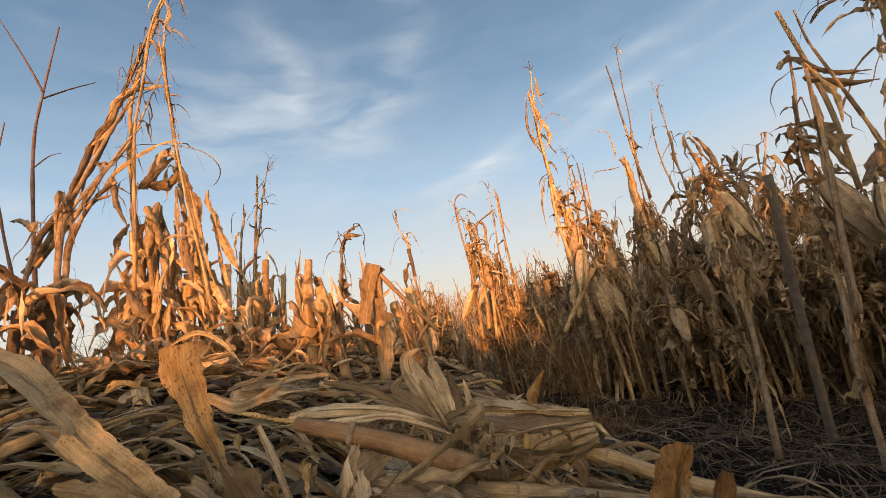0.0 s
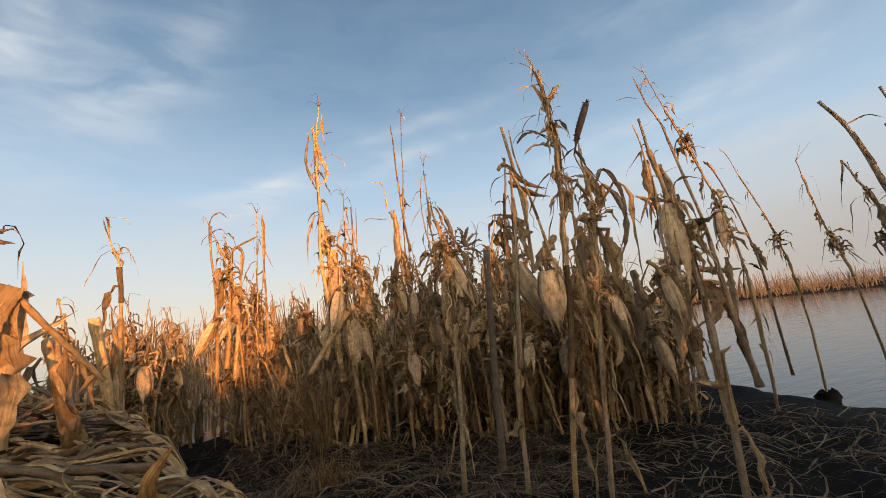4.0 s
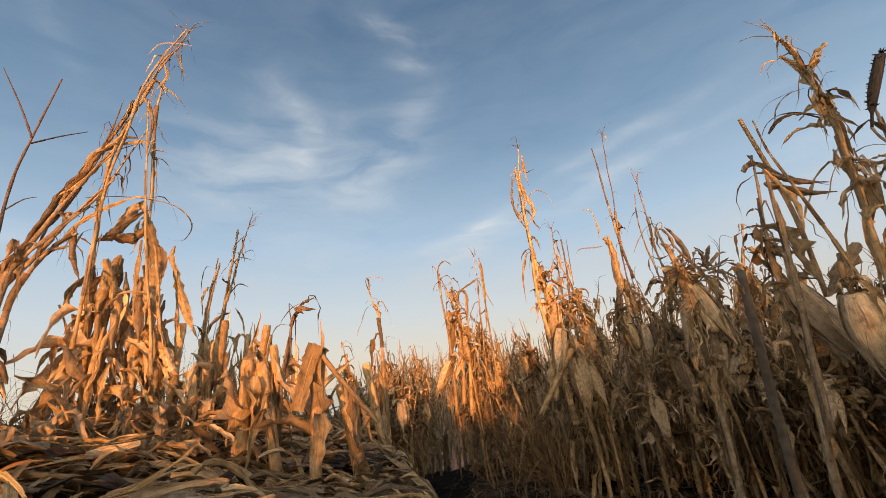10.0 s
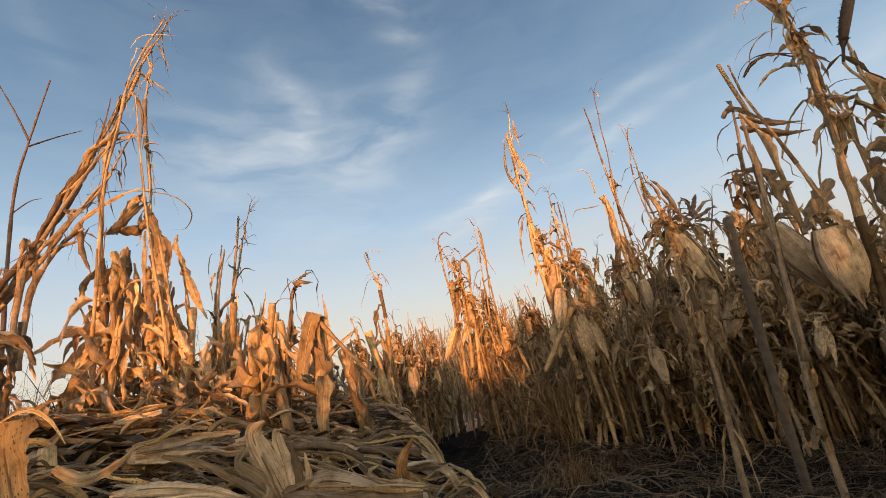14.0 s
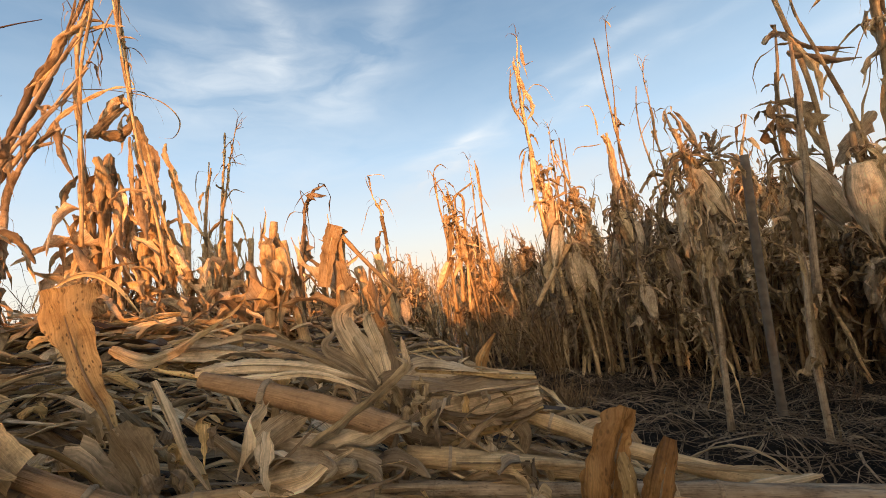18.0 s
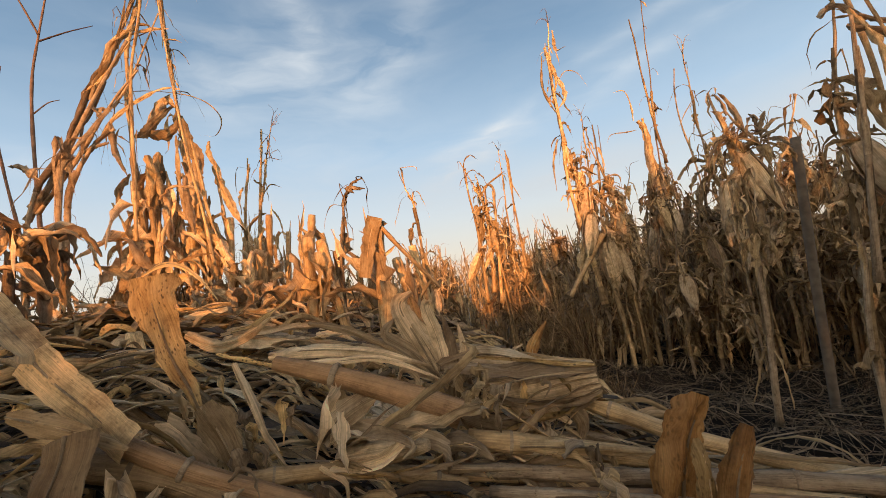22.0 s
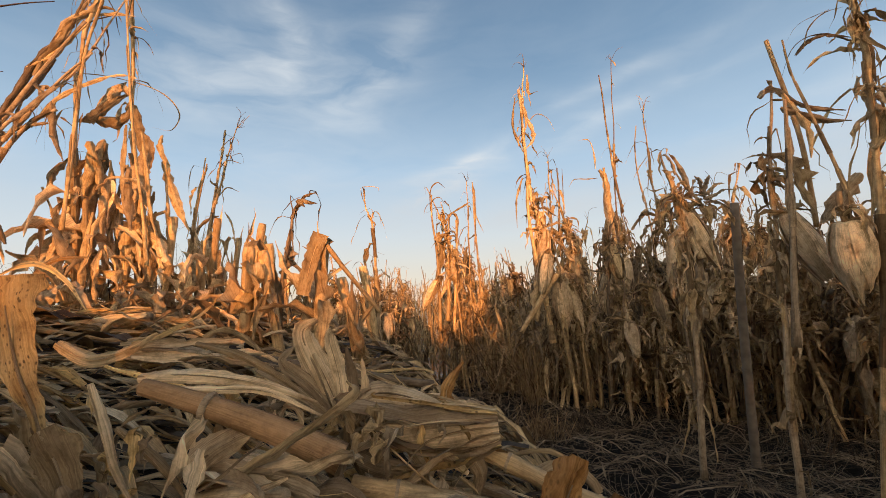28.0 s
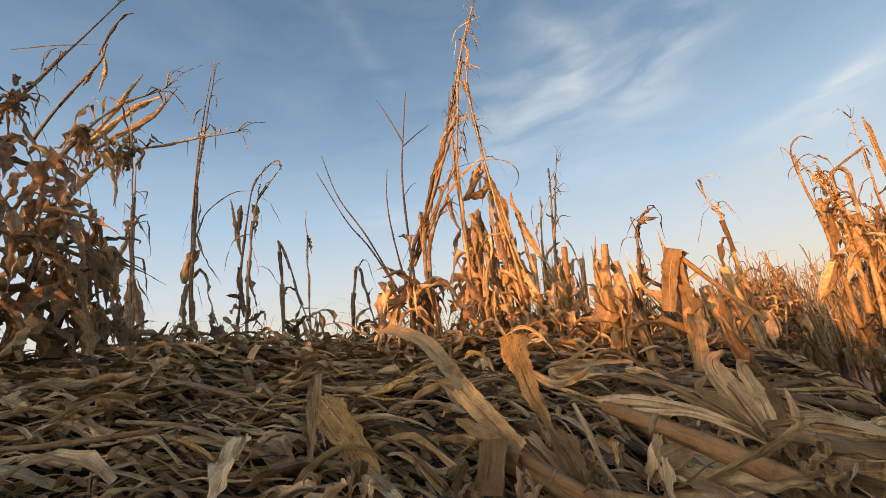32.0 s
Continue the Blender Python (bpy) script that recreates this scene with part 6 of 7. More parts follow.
def stalk_thing(points, radius, mat, label, nodes=2.0, sides=12, taper=0.15):
    """A cut length of maize stalk, with swollen nodes and blunt ends."""
    o = Vector(points[0])
    s = Shape()
    path = smooth_path([Vector(p) - o for p in points], 30)
    tube(s, path, lambda u: radius * (1 - taper * u) * (1 + 0.16 * max(0, math.cos(6.2832 * (nodes * u - 0.3))) ** 14), sides)
    ob = part("corn_stalk", s, mat)
    ob.location = o
    add_nodes(ob, path, radius * (1 - taper / 2), nodes)
    return tagged(ob, label, "corn stalk", "fallen maize stalks")


def add_nodes(ob, path, radius, nodes):
    """The ring scars where leaves left the stalk."""
    for k in range(int(nodes + 0.7)):
        i = int(len(path) * (0.3 + k) / max(nodes, 0.5))
        if 0 < i < len(path) - 1:
            t = (path[i + 1] - path[i - 1]).normalized()
            s = Shape()
            tube(s, [path[i] + t * radius * e for e in (-0.28, -0.1, 0.1, 0.28)], lambda u: radius * (1.12 + 0.14 * math.sin(3.14 * u)), 12)
            part("node", s, GREY_STALK, ob, "darker swollen ring")


def fallen_stalk(points, r0, r1, mat, label):
    """A length of stalk that swells from one end to the other."""
    o = Vector(points[0])
    path = smooth_path([Vector(p) - o for p in points], 30)
    s = Shape()
    tube(s, path, lambda u: r0 + (r1 - r0) * u ** 0.8, 14)
    ob = part("corn_stalk", s, mat)
    ob.location = o
    add_nodes(ob, path, (r0 + r1) / 2, 1.0)
    return tagged(ob, label, "corn stalk", "fallen maize stalks")


stalk_thing([(-0.06, 0.478, 0.645), (-0.009, 0.461, 0.626), (0.028, 0.443, 0.614), (0.11, 0.432, 0.588), (0.22, 0.425, 0.555)], 0.0075, STALK, "smooth tan maize stalk jutting over the mud", 1.6)
stalk_thing([(-0.15, 0.41, 0.637), (-0.073, 0.417, 0.622), (0.02, 0.405, 0.608)], 0.0085, STALK, "dry maize stalk lying in the litter", 1.3)
stalk_thing([(-0.10, 0.40, 0.605), (0.044, 0.385, 0.606), (0.20, 0.36, 0.598)], 0.0065, GREY_STALK, "dry maize stalk lying in the litter", 2.2)
stalk_thing([(-0.10, 0.385, 0.598), (0.05, 0.372, 0.594), (0.24, 0.335, 0.588)], 0.006, STALK, "dry maize stalk lying in the litter", 2.0)
stalk_thing([(-0.31, 0.308, 0.658), (-0.228, 0.352, 0.643), (-0.15, 0.378, 0.615)], 0.0065, STALK, "dry maize stalk lying in the litter", 1.5)
stalk_thing([(-0.372, 0.275, 0.69), (-0.328, 0.29, 0.672), (-0.26, 0.305, 0.635)], 0.010, STALK, "tan maize stalk lying under folded leaves", 1.0)
r = random.Random(36)
for k in range(9):
    y0, z0, x0 = 0.30 + 0.014 * k, 0.592 + 0.004 * (k % 4), r.uniform(-0.2, -0.06)
    stalk_thing([(x0, y0 + r.uniform(0, 0.03), z0 + 0.012), (x0 + 0.17, y0 + r.uniform(-0.012, 0.012), z0 + 0.004), (x0 + r.uniform(0.32, 0.46), y0 - r.uniform(0, 0.05), z0 - 0.008)], r.uniform(0.0035, 0.0062), (STALK, BROWN_STALK, STALK, GREY_STALK)[k % 4], "thin dry maize stalk lying at the bank's edge", r.uniform(1.5, 2.5))
for k in range(3):
    stalk_thing([(0.24 + 0.018 * k, 0.40 - 0.022 * k, 0.545 + 0.004 * (k % 3)), (0.30 + 0.016 * k, 0.36 - 0.022 * k, 0.566 + 0.005 * (k % 2)), (0.345 + 0.014 * k, 0.325 - 0.024 * k, 0.575)], 0.0052, STALK, "cut maize stalk with a blunt end", 0.6)
stalk_thing([(0.445, 2.86, 0.92), (0.30, 2.88, 0.72), (0.182, 2.89, 0.547)], 0.018, STALK, "broken pale stalk hanging from a maize plant", 0.8)


stalk_thing([(-0.421, 0.332, 0.676), (-0.36, 0.354, 0.644), (-0.29, 0.372, 0.611)], 0.0065, BROWN_STALK, "brown maize stalk lying under folded leaves", 0.8)


husk_thing([(-0.351, 0.346, 0.693), (-0.355, 0.345, 0.712), (-0.368, 0.343, 0.739), (-0.377, 0.342, 0.768), (-0.383, 0.341, 0.795), (-0.384, 0.341, 0.814)], 0.0224, SPOTTED, "upright yellow-brown maize leaf with dark specks", 0.5, flared=True)
husk_thing([(-0.395, 0.345, 0.815), (-0.377, 0.347, 0.822), (-0.36, 0.349, 0.819), (-0.344, 0.352, 0.805), (-0.33, 0.353, 0.785)], 0.0027, SPOTTED, "curled strip torn from a speckled maize leaf", 0.8)
husk_thing([(-0.366, 0.349, 0.82), (-0.349, 0.351, 0.825), (-0.329, 0.354, 0.825)], 0.0018, RUSSET, "dry brown leaf tip beside a speckled leaf", 0.8)
husk_thing([(-0.303, 0.372, 0.733), (-0.264, 0.377, 0.732), (-0.218, 0.383, 0.724), (-0.169, 0.39, 0.706)], 0.0071, HUSK, "pale husk leaf lying over a thick stalk", 1.0)
husk_thing([(-0.288, 0.369, 0.722), (-0.249, 0.374, 0.721), (-0.204, 0.38, 0.717), (-0.158, 0.386, 0.694)], 0.0042, HUSK, "narrow pale husk leaf along a thick stalk", 1.0)
husk_thing([(-0.285, 0.41, 0.753), (-0.245, 0.415, 0.74), (-0.207, 0.42, 0.716), (-0.17, 0.425, 0.685)], 0.0042, LEAF, "long tan husk leaf lying across the heap", 1.0)
husk_thing([(-0.317, 0.345, 0.733), (-0.306, 0.347, 0.7), (-0.297, 0.348, 0.674), (-0.283, 0.35, 0.65)], 0.0057, HUSK, "narrow rolled maize leaf", 1.6)
husk_thing([(-0.297, 0.348, 0.702), (-0.278, 0.35, 0.687), (-0.261, 0.353, 0.669), (-0.248, 0.354, 0.653)], 0.0062, LEAF, "narrow rolled maize leaf", 1.6)
husk_thing([(-0.262, 0.368, 0.659), (-0.245, 0.37, 0.675), (-0.226, 0.372, 0.686), (-0.211, 0.374, 0.692)], 0.0139, HUSK, "broad pale husk leaf leaning on a stalk", 0.7)
husk_thing([(-0.219, 0.368, 0.67), (-0.207, 0.37, 0.667), (-0.193, 0.372, 0.663), (-0.18, 0.373, 0.659)], 0.0168, HUSK, "pale husk leaf rolled into a tube", 1.9, square=True)
husk_thing([(-0.169, 0.38, 0.644), (-0.153, 0.382, 0.646), (-0.14, 0.384, 0.641), (-0.127, 0.386, 0.629)], 0.0111, HUSK, "cupped pale husk leaf in the litter", 1.4)
husk_thing([(-0.337, 0.332, 0.706), (-0.326, 0.334, 0.686), (-0.319, 0.335, 0.669), (-0.313, 0.336, 0.651)], 0.0145, LEAF, "crumpled buff husk leaf in the litter", 0.5)
husk_thing([(-0.421, 0.412, 0.759), (-0.39, 0.416, 0.743), (-0.356, 0.421, 0.75), (-0.333, 0.424, 0.763)], 0.0077, LEAF, "buff husk leaf lying on the litter", 0.8)
husk_thing([(-0.174, 0.445, 0.68), (-0.191, 0.443, 0.72), (-0.204, 0.441, 0.755), (-0.19, 0.443, 0.767)], 0.0144, HUSK, "pale crumpled husk leaf standing up from a peeled ear", 0.9)
husk_thing([(-0.169, 0.446, 0.679), (-0.172, 0.445, 0.717), (-0.18, 0.444, 0.751), (-0.172, 0.445, 0.756)], 0.0083, HUSK, "pale crumpled husk leaf standing up from a peeled ear", 0.9)
husk_thing([(-0.162, 0.447, 0.678), (-0.16, 0.447, 0.71), (-0.165, 0.446, 0.741)], 0.0072, HUSK, "pale crumpled husk leaf standing up from a peeled ear", 0.9)
husk_thing([(-0.172, 0.445, 0.679), (-0.198, 0.442, 0.71), (-0.222, 0.438, 0.73), (-0.212, 0.44, 0.744)], 0.0077, HUSK, "pale crumpled husk leaf standing up from a peeled ear", 0.9)
husk_thing([(-0.178, 0.444, 0.681), (-0.2, 0.441, 0.697), (-0.224, 0.438, 0.714), (-0.245, 0.435, 0.725)], 0.0061, HUSK, "pale crumpled husk leaf standing up from a peeled ear", 0.9)
husk_thing([(-0.156, 0.447, 0.677), (-0.149, 0.448, 0.703), (-0.151, 0.448, 0.73)], 0.0055, HUSK, "pale crumpled husk leaf standing up from a peeled ear", 0.9)
husk_thing([(-0.169, 0.446, 0.677), (-0.181, 0.444, 0.708), (-0.194, 0.442, 0.737)], 0.0099, HUSK, "pale crumpled husk leaf standing up from a peeled ear", 0.9)
husk_thing([(-0.167, 0.446, 0.674), (-0.143, 0.449, 0.698), (-0.1, 0.455, 0.69), (-0.038, 0.463, 0.658)], 0.0144, HUSK, "pale husk leaf wrapped about a fallen ear", 1.2)
husk_thing([(-0.163, 0.446, 0.657), (-0.127, 0.451, 0.673), (-0.09, 0.456, 0.654), (-0.061, 0.46, 0.625)], 0.0166, HUSK, "pale husk leaf wrapped about a fallen ear", 1.2)
husk_thing([(-0.115, 0.453, 0.686), (-0.075, 0.458, 0.666), (-0.029, 0.464, 0.653)], 0.0083, LEAF, "pale husk leaf wrapped about a fallen ear", 1.2)
husk_thing([(-0.082, 0.457, 0.658), (-0.061, 0.46, 0.643), (-0.049, 0.462, 0.624), (-0.056, 0.461, 0.602)], 0.0132, HUSK, "pale husk leaf wrapped about a fallen ear", 1.2)
husk_thing([(-0.115, 0.453, 0.657), (-0.097, 0.455, 0.633), (-0.103, 0.454, 0.606)], 0.0110, HUSK, "pale husk leaf wrapped about a fallen ear", 1.2)
husk_thing([(-0.16, 0.447, 0.647), (-0.132, 0.45, 0.635), (-0.095, 0.455, 0.626)], 0.0132, HUSK, "pale husk leaf wrapped about a fallen ear", 1.2)
husk_thing([(-0.068, 0.459, 0.623), (-0.053, 0.461, 0.607), (-0.069, 0.459, 0.601)], 0.0028, LEAF, "pale husk leaf wrapped about a fallen ear", 1.2)
husk_thing([(-0.076, 0.458, 0.66), (-0.053, 0.461, 0.65), (-0.025, 0.465, 0.641)], 0.0044, RUSSET, "pale husk leaf wrapped about a fallen ear", 1.2)
husk_thing([(-0.141, 0.449, 0.691), (-0.132, 0.45, 0.669), (-0.141, 0.449, 0.638)], 0.0077, LEAF, "pale husk leaf wrapped about a fallen ear", 1.2)
husk_thing([(-0.101, 0.455, 0.669), (-0.087, 0.456, 0.641), (-0.082, 0.457, 0.609)], 0.0061, HUSK, "pale husk leaf wrapped about a fallen ear", 1.2)
husk_thing([(-0.162, 0.447, 0.678), (-0.162, 0.447, 0.652), (-0.151, 0.448, 0.624)], 0.0088, LEAF, "pale husk leaf wrapped about a fallen ear", 1.2)
husk_thing([(-0.258, 0.363, 0.643), (-0.211, 0.369, 0.633), (-0.159, 0.376, 0.628), (-0.099, 0.384, 0.621)], 0.0059, HUSK, "dry husk leaf lying along the litter's edge", 1.3)
husk_thing([(-0.105, 0.383, 0.639), (-0.054, 0.39, 0.631), (-0.003, 0.397, 0.621)], 0.0077, LEAF, "dry husk leaf lying along the litter's edge", 1.3)
husk_thing([(-0.073, 0.388, 0.621), (-0.006, 0.397, 0.606), (0.072, 0.407, 0.602)], 0.0041, LEAF, "dry husk leaf lying along the litter's edge", 1.3)
husk_thing([(0.08, 0.408, 0.581), (0.12, 0.413, 0.587), (0.164, 0.419, 0.59)], 0.0091, HUSK, "dry husk leaf lying along the litter's edge", 1.3)
husk_thing([(0.057, 0.405, 0.615), (0.09, 0.409, 0.606), (0.148, 0.417, 0.593)], 0.0032, LEAF, "dry husk leaf lying along the litter's edge", 1.3)
fallen_stalk([(-0.292, 0.364, 0.727), (-0.239, 0.371, 0.708), (-0.188, 0.377, 0.687), (-0.148, 0.383, 0.667)], 0.0060, 0.0116, BROWN_STALK, "thick brown maize stalk lying on the litter")


fallen_stalk([(-0.348, 0.278, 0.700), (-0.312, 0.293, 0.674), (-0.271, 0.307, 0.651), (-0.218, 0.319, 0.628)], 0.0062, 0.0075, BROWN_STALK, "brown maize stalk fallen across the litter")


# a bunch of husk leaves at the corner of the bank
husk_thing([(0.222, 0.383, 0.608), (0.246, 0.379, 0.615), (0.274, 0.375, 0.616), (0.292, 0.372, 0.620), (0.310, 0.369, 0.625)], 0.0061, HUSK, "buff husk leaf in a bunch at the bank's edge", 0.6, crumple=0.12)
husk_thing([(0.224, 0.364, 0.596), (0.238, 0.371, 0.604), (0.255, 0.378, 0.612)], 0.0146, HUSK, "pale cupped husk leaf at the bank's edge", 0.7, square=True, crumple=0.1)
husk_thing([(0.244, 0.360, 0.601), (0.271, 0.355, 0.609), (0.305, 0.350, 0.610), (0.320, 0.349, 0.603), (0.336, 0.348, 0.576)], 0.0035, SPOTTED, "yellow maize leaf arching over the bank's edge", 0.7, crumple=0.1)
husk_thing([(0.235, 0.351, 0.602), (0.264, 0.347, 0.601), (0.290, 0.343, 0.595), (0.315, 0.341, 0.579)], 0.0061, LEAF, "buff husk leaf in a bunch at the bank's edge", 0.7, crumple=0.1)
husk_thing([(0.180, 0.351, 0.575), (0.187, 0.354, 0.589), (0.200, 0.357, 0.600), (0.215, 0.365, 0.600)], 0.0103, SPOTTED, "buff husk leaf in a bunch at the bank's edge", 0.6, square=True, crumple=0.1)
husk_thing([(0.227, 0.352, 0.601), (0.239, 0.347, 0.590), (0.244, 0.342, 0.575), (0.242, 0.338, 0.556)], 0.0117, LEAF, "buff husk leaf in a bunch at the bank's edge", 0.6, crumple=0.14)
husk_thing([(0.118, 0.360, 0.589), (0.137, 0.356, 0.595), (0.170, 0.361, 0.599)], 0.0052, SPOTTED, "buff husk leaf in a bunch at the bank's edge", 0.7, crumple=0.1)
husk_thing([(0.247, 0.332, 0.562), (0.270, 0.338, 0.570), (0.285, 0.335, 0.579)], 0.0141, HUSK, "buff husk leaf in a bunch at the bank's edge", 0.9, crumple=0.2)


def peeled_ear(place, turn, length, radius, seed, label, husks=10, splay=1.0):
    """An ear whose husk leaves are peeled and shredded."""
    r = random.Random(seed)
    ob = thing("corn_ear", place, label, "corn ear", "fallen maize ears")
    ob.rotation_euler = turn
    part("inner_husk", ear_core(length * 0.8, radius * 0.66), HUSK, ob)
    for k in range(husks):
        s = Shape()
        a = 6.2832 * k / husks + r.uniform(-0.3, 0.3)
        out = Vector((math.cos(a), math.sin(a), 0))
        far = length * r.uniform(0.5, 1.3)
        open_by = splay * r.random() ** 1.3
        sway = Vector((r.uniform(-1, 1), r.uniform(-1, 1), 0)) * 0.03
        pts = [out * radius * 0.7, out * radius * 1.08 + Vector((0, 0, -far * 0.3)), out * radius * (1.1 + 1.4 * open_by) + sway * 0.3 + Vector((0, 0, -far * 0.62)), out * radius * (1.0 + 2.8 * open_by) + sway + Vector((0, 0, -far * r.uniform(0.75, 1.0))), out * radius * (0.9 + 3.2 * open_by) + sway * 1.5 + Vector((0, 0, -far * r.uniform(0.7, 1.05)))]
        path = smooth_path(pts, 18)
        side = Vector((-math.sin(a), math.cos(a), 0))
        spin = r.uniform(-2.2, 2.2)
        ribbon(s, path, [Matrix.Rotation(spin * (i / 18) ** 2, 3, "Z") @ side for i in range(19)], leaf_width(r.choice((0.0015, 0.003, 0.006, 0.010)), 0.6), 0.15, 6, 0.8, r, r.uniform(0.6, 1.6))
        part("husk_leaf", s, (HUSK, LEAF, HUSK, HUSK, SPOTTED)[k % 5], ob)
    return ob


peeled_ear((-0.032, 0.462, 0.664), (0.0, 1.50, 0.05), 0.125, 0.022, 41, "maize ear in shredded pale husks on the litter", 22, 0.5)
peeled_ear((-0.235, 0.345, 0.655), (0.2, -1.75, -0.5), 0.10, 0.013, 42, "husk-wrapped maize ear lying in the litter", 14, 0.7)
peeled_ear((-0.05, 0.40, 0.615), (0.0, -1.5, 2.6), 0.11, 0.014, 43, "husk-wrapped maize ear lying in the litter", 16, 0.9)
peeled_ear((-0.55, 0.62, 0.73), (0.4, -1.4, 0.9), 0.17, 0.024, 44, "husk-wrapped maize ear lying in the litter", 10, 0.8)
peeled_ear((-0.80, 0.95, 0.78), (0.2, 1.4, 0.5), 0.18, 0.026, 45, "husk-wrapped maize ear lying in the litter", 10, 0.9)


def husk_clump(place, seed, n, spread, tall, label, mats=(HUSK, LEAF), up=0.7, size=(0.10, 0.28), wide=(0.006, 0.018)):
    """A heap of leaves that stand and hang about one spot."""
    r = random.Random(seed)
    ob = thing("husk_clump", place, label, "plant litter", "clumps of husks")
    for k in range(n):
        s = Shape()
        a = r.uniform(0, 6.28)
        d = spread * r.random() ** 0.6
        start = Vector((d * math.cos(a), d * math.sin(a), tall * r.random() * (1 - 0.6 * d / spread)))
        hang_leaf(s, r, start, a + r.uniform(-0.8, 0.8), r.uniform(*size), r.uniform(*wide), r.uniform(-0.4, 1.4) if r.random() < up else r.uniform(-1.3, 0), r.uniform(0.5, 5), 12, 4, 0.4, r.uniform(0, 1.8), 0.3, r.uniform(0.1, 0.5))
        part("husk_leaf", s, mats[k % len(mats)], ob)
    return ob


# small torn pieces over the near heap
SCRAPS = (HUSK, LEAF, HUSK, SPOTTED, LEAF, GREY_LEAF)
for k, (x, y, z, n, d) in enumerate(((-0.23, 0.40, 0.685, 22, 0.07), (-0.12, 0.46, 0.66, 26, 0.06), (-0.36, 0.30, 0.665, 24, 0.09), (-0.28, 0.31, 0.64, 22, 0.07), (-0.12, 0.38, 0.61, 24, 0.08), (-0.50, 0.36, 0.69, 20, 0.12), (-0.40, 0.16, 0.68, 18, 0.09))):
    husk_clump((x, y, z), 600 + k, n, d, 0.035, "small crumpled husk scraps heaped on the litter", SCRAPS[k % 3 :], 0.6, (0.02, 0.055), (0.003, 0.010))
husk_clump((-1.42, 1.42, bank(-1.42, 1.42) - 0.02), 51, 46, 0.24, 0.42, "sunlit clump of husks about the foot of tall stalks", (HUSK, LEAF), 0.5, (0.14, 0.34), (0.014, 0.040))
husk_clump((-1.15, 1.55, bank(-1.15, 1.55) - 0.02), 52, 26, 0.22, 0.22, "sunlit clump of husks and torn leaves", (LEAF, HUSK), 0.5, (0.14, 0.32), (0.012, 0.034))
husk_clump((-1.08, 0.69, 0.94), 53, 26, 0.06, 0.08, "star-shaped clump of curled husks", (LEAF, HUSK, GREY_LEAF), 0.9, (0.10, 0.22), (0.010, 0.022))
stalk_thing([(-1.09, 0.68, 0.76), (-1.085, 0.685, 0.86), (-1.075, 0.69, 0.96)], 0.011, GREY_STALK, "grey stalk that carries a clump of husks", 0.8)
husk_clump((-1.22, 0.80, bank(-1.22, 0.8)), 62, 30, 0.22, 0.18, "shaded clump of husks on the bank", (LEAF, GREY_LEAF, HUSK), 0.6, (0.10, 0.26), (0.008, 0.020))
husk_clump((-0.95, 1.15, bank(-0.95, 1.15)), 63, 34, 0.24, 0.15, "loose clump of husks on the bank", (LEAF, HUSK), 0.6, (0.10, 0.24), (0.006, 0.018))
stalk_thing([(-2.03, -0.21, 0.90), (-2.03, -0.15, 1.18), (-2.03, -0.10, 1.36)], 0.010, DARK_STALK, "blackened stake leaning on the bank", 0.3)
husk_clump((-1.68, -0.29, 0.98), 54, 260, 0.24, 0.80, "dense dark bundle of maize leaves and husks", (GREY_LEAF, LEAF, GREY_LEAF), 0.45, (0.10, 0.28), (0.010, 0.032))
husk_clump((-1.44, 1.42, 0.98), 61, 34, 0.12, 0.55, "sunlit husks and leaves caught among tall stalks", (HUSK, LEAF), 0.1, (0.12, 0.30), (0.010, 0.028))
husk_clump((-1.95, -0.15, bank(-1.95, -0.15)), 55, 44, 0.35, 0.25, "grey clump of matted maize leaves", (GREY_LEAF, LEAF), 0.5, (0.08, 0.24), (0.010, 0.028))
husk_clump((-2.1, 0.35, bank(-2.1, 0.35)), 56, 40, 0.32, 0.25, "grey clump of matted maize leaves", (GREY_LEAF, LEAF), 0.5, (0.08, 0.24), (0.010, 0.028))
husk_clump((-1.95, 0.72, bank(-1.95, 0.72)), 57, 34, 0.30, 0.18, "grey clump of matted maize leaves", (GREY_LEAF, LEAF), 0.5, (0.08, 0.24), (0.010, 0.028))
husk_clump((-1.75, 1.0, bank(-1.75, 1.0)), 58, 30, 0.25, 0.22, "clump of matted maize leaves", (GREY_LEAF, LEAF, HUSK), 0.6)
husk_clump((-0.66, 1.05, bank(-0.66, 1.05)), 59, 16, 0.12, 0.08, "loose heap of husks beside a stump")
husk_clump((2.31, 0.56, 0.50), 64, 80, 0.17, 0.75, "shaggy husks and leaves about a knot of maize plants", (HUSK, LEAF, GREY_LEAF), 0.5, (0.08, 0.26), (0.006, 0.022))
husk_clump((2.47, 0.35, 0.50), 65, 80, 0.18, 0.75, "shaggy husks and leaves about a knot of maize plants", (LEAF, HUSK, GREY_LEAF), 0.5, (0.08, 0.26), (0.006, 0.022))
husk_clump((0.80, 1.79, 1.12), 60, 16, 0.05, 0.06, "dark shaggy tuft of leaves on a bent maize top", (GREY_LEAF,), 0.8, (0.07, 0.17), (0.006, 0.014))


